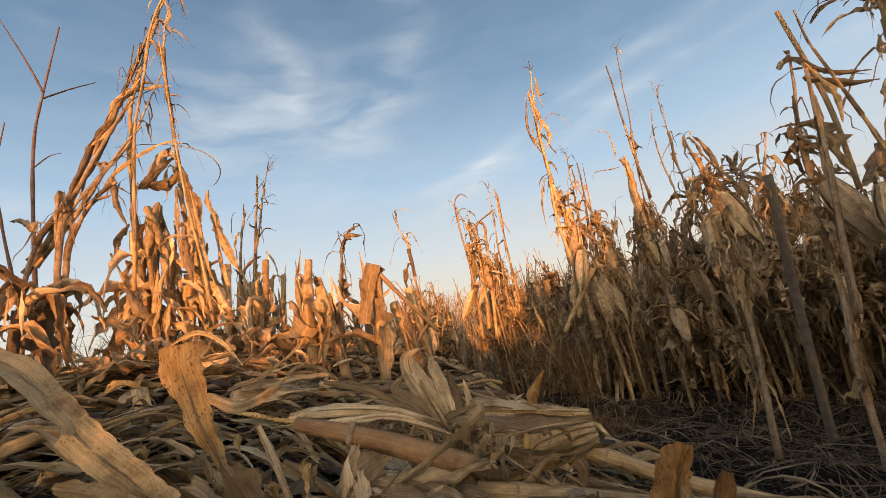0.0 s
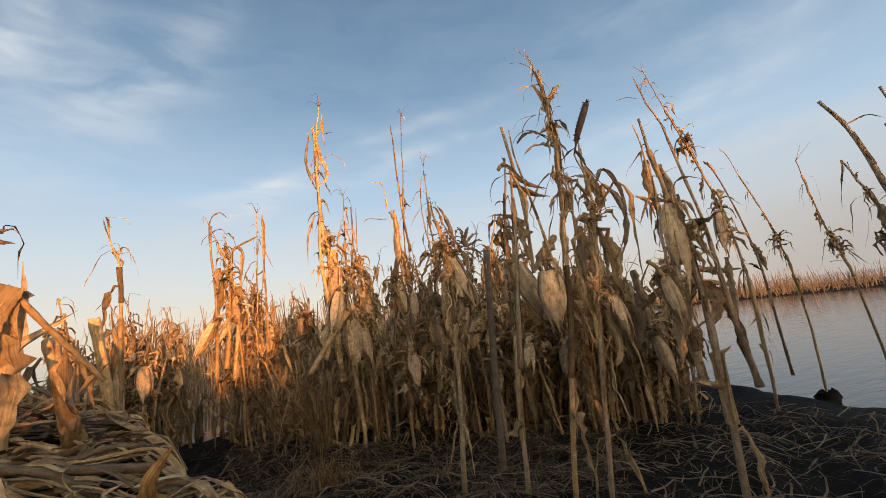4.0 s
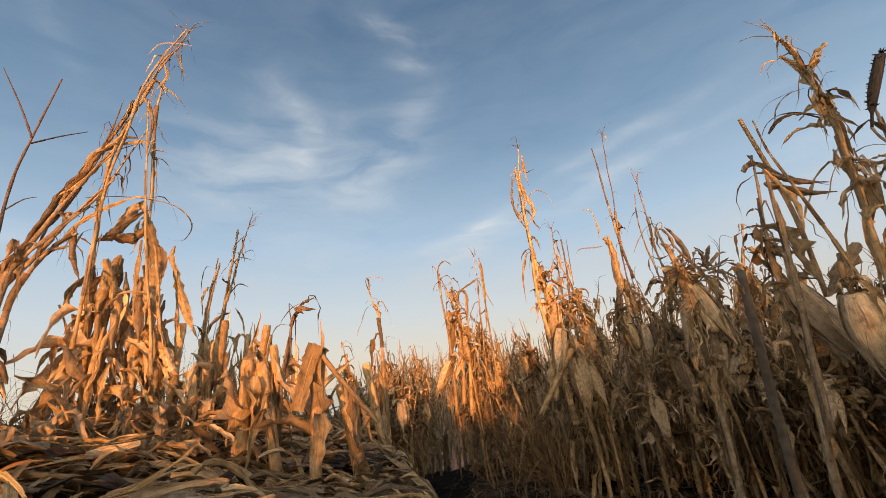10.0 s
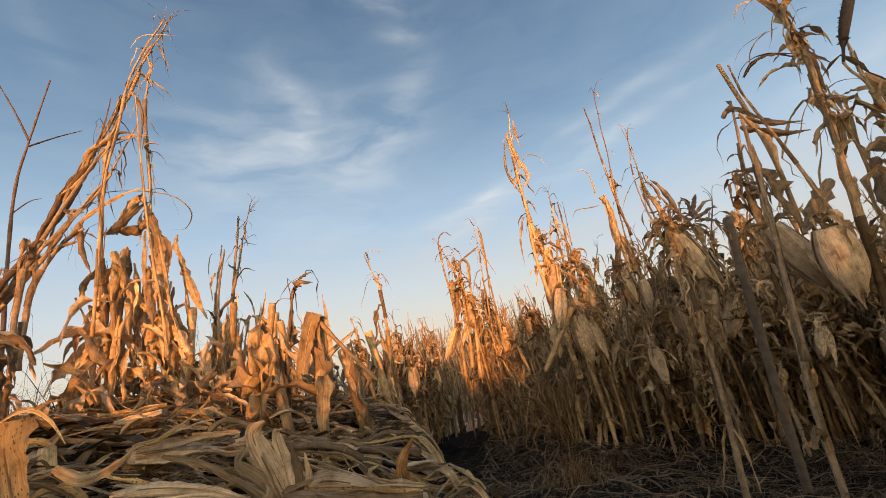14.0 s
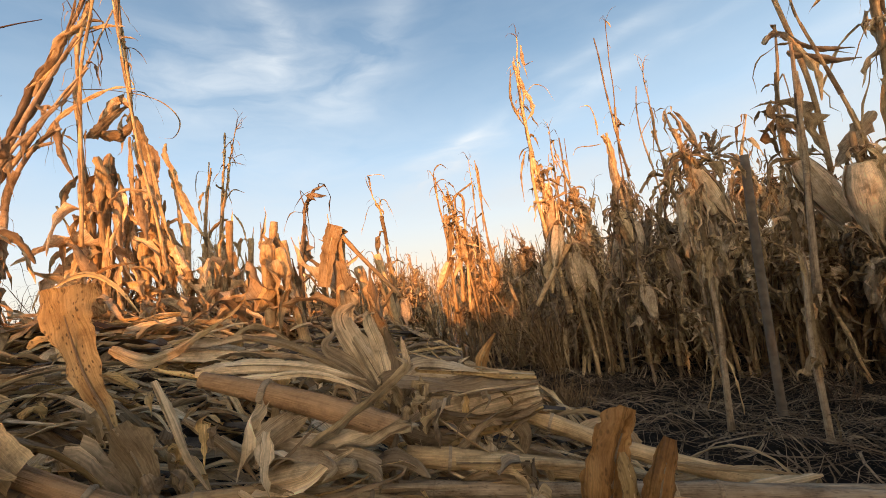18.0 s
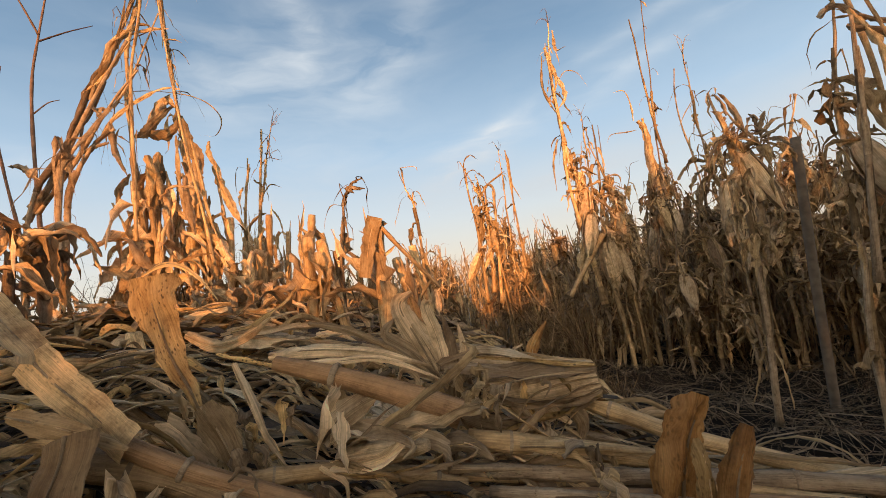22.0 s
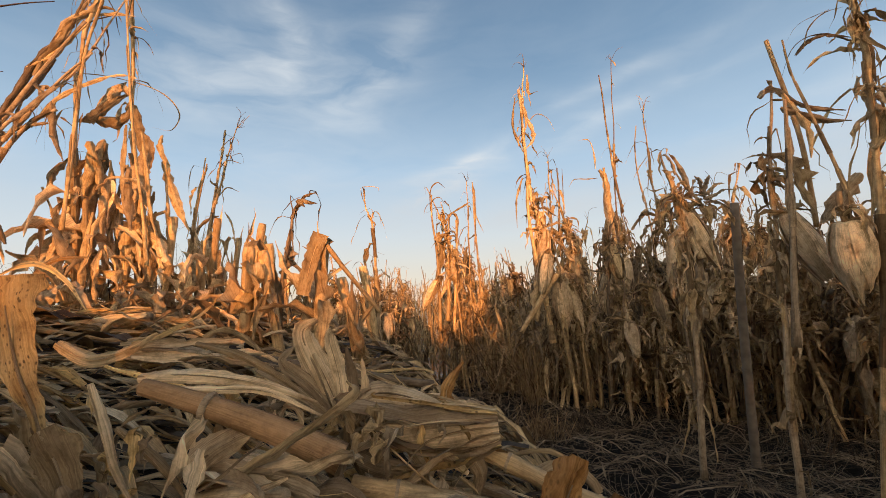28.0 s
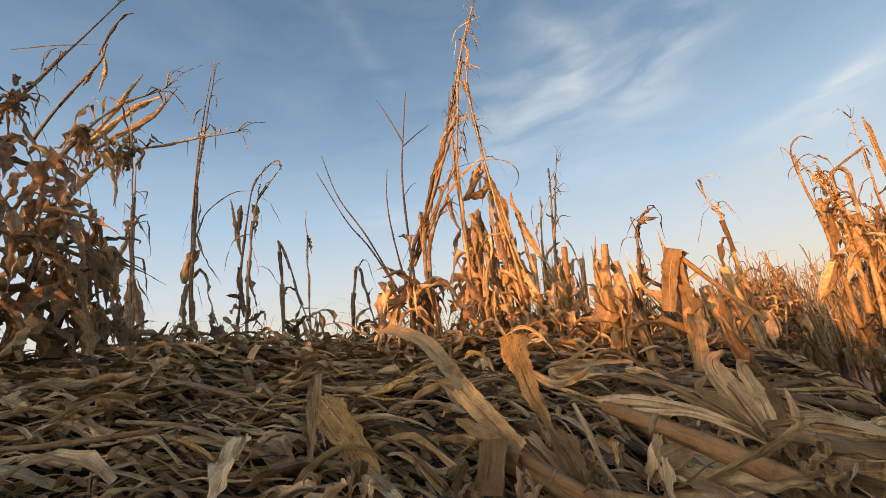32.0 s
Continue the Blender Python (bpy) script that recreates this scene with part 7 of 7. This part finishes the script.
# stumps of broken maize along the bank's far side
def stump(place, height, seed, label="broken maize stump in its torn leaf sheaths", lean=(0, 0), wide=0.021):
    r = random.Random(seed)
    ob = thing("corn_stump", place, label, "corn stump", "broken maize stumps")
    path = smooth_path([Vector((0, 0, -0.04)), Vector((lean[0] * 0.5, lean[1] * 0.5, height * 0.5)), Vector((lean[0], lean[1], height))], 12)
    s = Shape()
    tube(s, path, lambda u: 0.0145 * (1 + 0.25 * max(0, math.cos(14 * u)) ** 10), 8)
    part("stalk", s, STALK, ob)
    for k in range(r.randint(3, 5)):
        s = Shape()
        hang_leaf(s, r, path[r.randint(0, 5)], r.uniform(0, 6.28), height * r.uniform(0.6, 1.05), wide * r.uniform(0.6, 1.2), r.uniform(1.25, 1.5), r.uniform(0.1, 0.6), 9, 4, 0.35, r.uniform(0.8, 1.8), 0.14, 0.7)
        part("leaf_sheath", s, LEAF if k % 2 else HUSK, ob)
    for k in range(2):
        s = Shape()
        hang_leaf(s, r, path[r.randint(4, 11)], r.uniform(0, 6.28), height * r.uniform(0.5, 1.0), wide * 0.6, r.uniform(0.3, 1.2), r.uniform(4, 8), 10, 4, 0.4, r.uniform(0, 1.2), 0.3, 0.15)
        part("leaf", s, LEAF, ob)
    return ob


stump((-0.67, 1.10, 0.70), 0.25, 71, "thick sheathed maize stump on the bank", (0.01, 0.01), 0.042)
stump((-0.46, 1.08, 0.66), 0.29, 72, "maize stump with a broad folded leaf", (0.02, 0.0), 0.034)
stump((-0.58, 1.12, 0.70), 0.24, 73, lean=(-0.06, 0.02))
stump((-0.38, 1.18, 0.62), 0.24, 74, lean=(-0.07, 0.05))
leaf_thing([(-0.43, 1.04, 0.96), (-0.452, 1.034, 0.90), (-0.47, 1.02, 0.81)], 0.022, LEAF, "broad leaf folded down from a stump", (1, 0.3, 0), 0.6, 0.2, 0.1, 75, square=True)
stalk_thing([(-0.435, 1.045, 0.955), (-0.38, 1.065, 0.87), (-0.30, 1.09, 0.76)], 0.006, STALK, "snapped stalk leaning from a stump", 1.0)
r = random.Random(77)
forms = [stump((0, -60, -20 - k), r.uniform(0.2, 0.42), 300 + k, lean=(r.uniform(-0.08, 0.06), r.uniform(-0.05, 0.08))) for k in range(7)]
made = 0
while made < 24:
    x, y = r.uniform(-1.7, -0.1), r.uniform(1.15, 3.3)
    d = rim_distance(x, y)
    if d > 0.75 or d < 0.02 or y < 1.5:
        continue
    z = max(bank(x, y), mud(x, y)) - 0.02
    copy_thing(forms[made % 7], pose(x, y, z, 0, 0, r.uniform(0, 360)) @ Matrix.Diagonal((1, 1, 1.0 if d > 0 else 1.9, 1)))
    made += 1
for k in forms:
    for o in list(k.children_recursive) + [k]:
        bpy.data.objects.remove(o)


# ---- single details on the tall plants ----
def strip(points, width, mat, parent_label, seed, curl=0.6):
    return leaf_thing(points, width, mat, parent_label, (0.2, 0.9, 0.3), curl, 0.2, 0.15, seed, taper=0.9)


strip([(-1.506, 1.313, 1.672), (-1.411, 1.42, 1.703), (-1.304, 1.525, 1.688), (-1.251, 1.571, 1.613), (-1.269, 1.555, 1.534), (-1.316, 1.513, 1.531)], 0.006, LEAF, "thin leaf curled in a loop from a tall stalk", 81)
strip([(-1.40, 1.50, 1.55), (-1.362, 1.539, 1.463), (-1.365, 1.537, 1.354), (-1.386, 1.517, 1.236)], 0.028, HUSK, "broad ragged husk hanging from a tall stalk", 82)
strip([(-1.47, 1.36, 1.50), (-1.444, 1.384, 1.523), (-1.394, 1.437, 1.618), (-1.36, 1.47, 1.66)], 0.024, LEAF, "crumpled leaf caught on a tall stalk", 83)
strip([(-1.46, 1.37, 1.25), (-1.43, 1.40, 1.10), (-1.36, 1.42, 0.92)], 0.014, HUSK, "broad husk hanging from a tall stalk", 84)
strip([(1.18, 1.20, 1.25), (1.20, 1.18, 1.29), (1.231, 1.15, 1.20), (1.228, 1.152, 1.057), (1.187, 1.195, 0.93)], 0.020, GREY_LEAF, "broad leaf arching down from a maize plant", 85)
strip([(1.079, 1.293, 1.453), (1.026, 1.335, 1.517), (0.97, 1.376, 1.508), (0.93, 1.403, 1.40)], 0.007, GREY_LEAF, "thin dark leaf arching from a maize plant", 86)
strip([(1.044, 1.321, 1.584), (0.987, 1.364, 1.574), (0.953, 1.387, 1.524)], 0.003, GREY_LEAF, "thin dark leaf arching from a maize plant", 87)
strip([(0.96, 1.54, 1.42), (0.985, 1.522, 1.435), (1.043, 1.484, 1.36), (1.12, 1.43, 1.29)], 0.032, GREY_LEAF, "broad torn leaf folded over a maize plant", 88)
stalk_thing([(1.034, 1.49, 0.95), (1.031, 1.492, 1.256), (0.994, 1.516, 1.619)], 0.008, STALK, "bare tan stalk leaning among maize", 2.2)
strip([(-0.593, 1.182, 0.93), (-0.573, 1.193, 1.052), (-0.552, 1.205, 1.104), (-0.523, 1.22, 1.118), (-0.508, 1.228, 1.100)], 0.004, GREY_LEAF, "thin leaf stem bent in a hook", 89)

spike = thing("seed_head", (1.135, 1.245, 1.377), "dark drooping seed head on a bent stem", "seed head")
s = Shape()
r = random.Random(90)
axis = smooth_path([Vector((0, 0, 0)), Vector((0.02, -0.019, 0.086)), Vector((0.055, -0.053, 0.195))], 12)
tube(s, axis, lambda u: 0.004 + 0.010 * max(0, math.sin(3.14 * (u * 0.9 - 0.15))) ** 0.8 * (1 if u > 0.3 else 0.1), 8)
part("core", s, DARK_STALK, spike)
s = Shape()
for k in range(150):
    q = axis[4 + k % 9]
    d = Vector((r.uniform(-1, 1), r.uniform(-1, 1), r.uniform(0.1, 1))).normalized()
    tube(s, [q, q + d * 0.013, q + d * 0.019], lambda u: 0.0026 * (1.1 - u), 4)
tagged(part("seed_mass", s, DARK_STALK, spike), kind="stuff")


def big_ear(place, turn, seed, length=0.23, radius=0.035):
    r = random.Random(seed)
    ob = thing("corn_ear", place, "plump buff ear in a closed husk hanging on its plant", "corn ear", "ears hanging on the maize")
    ob.rotation_euler = turn
    part("inner_husk", ear_core(length * 0.92, radius * 0.93), HUSK, ob)
    for s in ear_husks(r, length, radius, 7, 0.12, 12):
        part("husk_leaf", s, HUSK, ob)
    s = Shape()
    tube(s, smooth_path([Vector((0, 0, -0.01)), Vector((0.01, 0.01, 0.05)), Vector((0.03, 0.02, 0.08))], 6), lambda u: 0.008, 7)
    part("shank", s, STALK, ob)
    for k in range(9):
        s = Shape()
        hang_leaf(s, r, Vector((0, 0, 0.015 * (k % 3))), r.uniform(0, 6.28), r.uniform(0.07, 0.20), r.uniform(0.007, 0.018), r.uniform(-0.3, 1.2), r.uniform(2, 5), 10, 4, 0.8, r.uniform(0.4, 1.6), 0.6)
        part("husk_leaf", s, (GREY_LEAF, LEAF, HUSK)[k % 3], ob)
    return ob


big_ear((0.969, 1.305, 0.938), (0.1, -0.22, 0.3), 91, 0.21, 0.046)
big_ear((1.20, 1.25, 0.82), (-0.2, 0.15, 1.0), 92, 0.17, 0.026)
big_ear((1.36, 1.14, 0.86), (0.1, 0.25, 2.0), 93, 0.17, 0.026)
big_ear((1.261, 3.398, 1.008), (0.2, -0.45, 0.0), 94, 0.34, 0.062)
big_ear((0.902, 3.294, 0.925), (-0.1, 0.2, 0.5), 95, 0.36, 0.07)
big_ear((0.468, 2.919, 0.871), (0.1, -0.25, 0.9), 96, 0.34, 0.062)
big_ear((2.29, 0.60, 1.02), (0.1, -0.1, 0.4), 97, 0.20, 0.032)
big_ear((2.37, 0.45, 1.10), (0.3, -0.2, 1.4), 101, 0.22, 0.036)
big_ear((2.17, 0.76, 0.98), (-0.3, 0.2, 0.4), 102, 0.20, 0.034)
big_ear((0.95, 2.05, 0.85), (0.3, 0.2, 0.0), 98)
big_ear((1.55, 1.25, 0.78), (0.2, -0.2, 0.0), 99, 0.17, 0.027)
big_ear((-0.42, 3.35, 0.95), (0.2, 0.5, 0.0), 100, 0.26)


# ---- sapling, post, straw, grass ----
sapling = thing("sapling", (-2.13, 1.48, 0.80), "bare brown twiggy sapling behind the bank", "sapling")
for pts, r0 in (
    ([(0, 0, -0.1), (0.0, -0.01, 0.74), (0.0, 0.0, 1.13), (0.02, 0.03, 1.39), (0.06, 0.08, 1.77)], 0.008),
    ([(0.02, 0.03, 1.39), (-0.016, -0.02, 1.55), (-0.06, -0.09, 1.73)], 0.0045),
    ([(0.02, 0.03, 1.36), (0.08, 0.115, 1.44), (0.14, 0.19, 1.50)], 0.004),
    ([(-0.03, -0.04, 0.3), (-0.06, -0.09, 0.74), (-0.065, -0.10, 0.985), (-0.05, -0.08, 1.2)], 0.006),
    ([(-0.05, -0.07, 0.3), (-0.13, -0.22, 0.65), (-0.19, -0.34, 0.85), (-0.26, -0.49, 1.2)], 0.006),
    ([(-0.05, -0.07, 0.3), (-0.14, -0.23, 0.73), (-0.21, -0.375, 1.02), (-0.25, -0.45, 1.32)], 0.006),
    ([(0.0, 0.0, 1.0), (0.03, 0.04, 1.06), (0.06, 0.07, 1.08)], 0.003),
):
    s = Shape()
    tube(s, smooth_path(pts, 18), lambda u: r0 * (1.1 - 0.7 * u) * (1 + 0.22 * max(0.0, math.cos(38 * u)) ** 6), 6)
    part("twig", s, TWIG, sapling)

post = thing("wooden_post", (1.0, 1.95, 0.05), "weathered grey stake standing in the maize", "post")
s = Shape()
tube(s, smooth_path([Vector((0, 0, -0.1)), Vector((0.02, -0.02, 0.55)), Vector((0.05, -0.03, 1.08))], 14), lambda u: 0.017, 9)
part("stake", s, POST_WOOD, post)

r = random.Random(120)
s = Shape()
for k in range(11000):
    x, y = r.uniform(-0.4, 2.8), r.uniform(0.6, 4.2)
    if rim_distance(x, y) > -0.12 or y < 0.4 * x or (y < 1.1 * x and k % 3):
        continue
    h, length = r.uniform(0, 6.28), r.uniform(0.05, 0.32)
    z = mud(x, y)
    path = [Vector((x + length * u * math.cos(h + 0.5 * u), y + length * u * math.sin(h + 0.5 * u), 0)) for u in (0, 0.25, 0.5, 0.75, 1)]
    lift = r.uniform(0, 0.04)
    path = [Vector((p.x, p.y, mud(p.x, p.y) + 0.006 + lift * math.sin(3.1 * i / 4))) for i, p in enumerate(path)]
    ribbon(s, path, [Vector((-math.sin(h), math.cos(h), 0.3))] * 5, lambda u: (0.0009 + 0.003 * (k % 6 == 0)) * (1.1 - 0.6 * u), 0.3, 2, 0.3, r)
tagged(part("straw", s, GREY_LEAF), "thin weathered straw scattered over the mud", "straw", kind="stuff")


def grass_tuft(place, n, tall, seed, label, mat, spread=0.12, droop=(1, 5), thin=0.0016):
    r = random.Random(seed)
    s = Shape()
    for k in range(n):
        a, d = r.uniform(0, 6.28), spread * r.random()
        hang_leaf(s, r, Vector((d * math.cos(a), d * math.sin(a), 0)), r.uniform(0, 6.28), tall * r.uniform(0.5, 1.2), thin * r.uniform(0.7, 1.6), r.uniform(0.9, 1.5), r.uniform(*droop), 9, 2, 0.1, 0.0, 0.18, r.uniform(0.2, 0.6))
    ob = part("grass_tuft", s, mat)
    ob.location = place
    return tagged(ob, label, "grass", kind="stuff")


grass_tuft((0.18, 2.30, mud(0.18, 2.3)), 170, 0.34, 131, "tuft of bleached dry grass on the mud", REED, 0.14, (2, 7))
grass_tuft((0.40, 2.45, mud(0.4, 2.45)), 90, 0.26, 132, "tuft of bleached dry grass on the mud", THATCH, 0.16, (2, 7))
grass_tuft((0.26, 3.12, 0.02), 160, 0.95, 133, "brush of rusty dry grass among maize", REED, 0.09, (0.5, 2.5), 0.003)
grass_tuft((0.05, 3.5, 0.02), 120, 0.8, 134, "brush of rusty dry grass among maize", REED, 0.1, (0.5, 2.5), 0.003)
grass_tuft((1.3, 2.0, 0.05), 70, 0.3, 135, "tuft of dry grass at the foot of maize", THATCH, 0.2, (2, 6))

r = random.Random(140)
for k in range(44):
    x = r.uniform(-4.2, -1.4)
    y = r.uniform(1.4, 2.5) if k % 2 else r.uniform(0.0, 1.6)
    if k % 2 == 0:
        x -= 0.7
    grass_tuft((x, y, bank(x, y) - 0.02), 26, r.uniform(0.25, 0.55), 150 + k, "sparse dry weeds along the bank", TWIG if k % 3 else GREY_LEAF, 0.3, (0.3, 2.0), 0.0014)

# ---- water: mud clod, decoys, far reeds ----
clod = thing("mud_clod", (3.54, 1.89, -0.03), "dark clod of mud and straw about a stalk in water", "mud clod")
s = Shape()
rings = [[Vector((0.085 * math.sin(a * 0.36) * (1 + 0.8 * noise.noise(Vector((a * 0.7, b * 0.9, 1.3)))) * math.cos(b * 0.524), 0.07 * math.sin(a * 0.36) * (1 + 0.8 * noise.noise(Vector((a * 0.7, b * 0.9, 2.3)))) * math.sin(b * 0.524), 0.05 * math.cos(a * 0.36) * (1 + 0.9 * noise.noise(Vector((a * 0.8, b * 0.9, 3.3)))) - 0.01)) for b in range(12)] for a in range(1, 8)]
s.grid(rings, [[(b * 0.02, a * 0.02) for b in range(12)] for a in range(1, 8)], True)
part("mud", s, MUD, clod)


def ellipsoid(shape, c, size, rings=8, sides=12, pinch=0.0):
    out = []
    for i in range(1, rings):
        a = math.pi * i / rings
        out.append([Vector(c) + Vector((size[0] * math.cos(a), size[1] * math.sin(a) * math.cos(6.2832 * j / sides), size[2] * math.sin(a) * math.sin(6.2832 * j / sides) + pinch * math.cos(a) ** 2)) for j in range(sides)])
    k = len(shape.v)
    shape.grid(out, [[(0, 0)] * sides] * (rings - 1), True)
    shape.f.append(tuple(k + j for j in range(sides)))
    shape.f.append(tuple(k + (rings - 2) * sides + j for j in range(sides))[::-1])


def decoy(place, heading, side, label):
    ob = thing("duck_decoy", place, label, "duck decoy", "decoys on the water")
    ob.rotation_euler = (0, 0, heading)
    for name, c, size, mat, pinch in (("body", (0, 0, 0.04), (0.19, 0.09, 0.075), DUCK_BODY, 0.03), ("breast", (0.09, 0, 0.045), (0.105, 0.088, 0.072), side, 0.01), ("flank", (-0.03, 0, 0.03), (0.13, 0.096, 0.05), side, 0.01), ("head", (0.14, 0, 0.19), (0.055, 0.035, 0.04), DUCK_HEAD, 0), ("bill", (0.205, 0, 0.18), (0.04, 0.016, 0.010), DUCK_BILL, 0)):
        s = Shape()
        ellipsoid(s, c, size, pinch=pinch)
        part(name, s, mat, ob)
    s = Shape()
    tube(s, smooth_path([Vector((0.10, 0, 0.07)), Vector((0.13, 0, 0.13)), Vector((0.14, 0, 0.19))], 6), lambda u: 0.034 - 0.008 * u, 9)
    part("neck", s, DUCK_HEAD, ob)


decoy((12.65, 4.85, -0.03), 0.3, DUCK_PALE, "dark duck decoy with pale flanks floating on water")
decoy((10.65, 3.77, -0.03), -0.4, DUCK_RUST, "rust-brown duck decoy floating on the water")

r = random.Random(160)
s = Shape()
for k in range(5200):
    a = radians(r.uniform(18, 100))
    d = 26.5 + 7 * r.random()
    x, y = d * math.sin(a), d * math.cos(a)
    z = mud(x, y) - 0.05
    h = r.uniform(0.2, 1.2) * r.uniform(0.6, 1.15) * (0.7 + 0.5 * noise.noise(Vector((a * 9, 0, 4))) + 0.3)
    top = Vector((x + r.uniform(-0.25, 0.25), y + r.uniform(-0.25, 0.25), z + h))
    ribbon(s, [Vector((x, y, z)), Vector((x, y, z)).lerp(top, 0.5) + Vector((0.03, 0, 0)), top], [Vector((math.cos(a), -math.sin(a), 0))] * 3, lambda u: (0.012 + 0.014 * (k % 3 == 0)) * (1.15 - u), 0.2, 2, 0, r)
tagged(part("reed_bed", s, GREY_LEAF), "belt of tan reeds along the far shore", "reeds", kind="stuff")
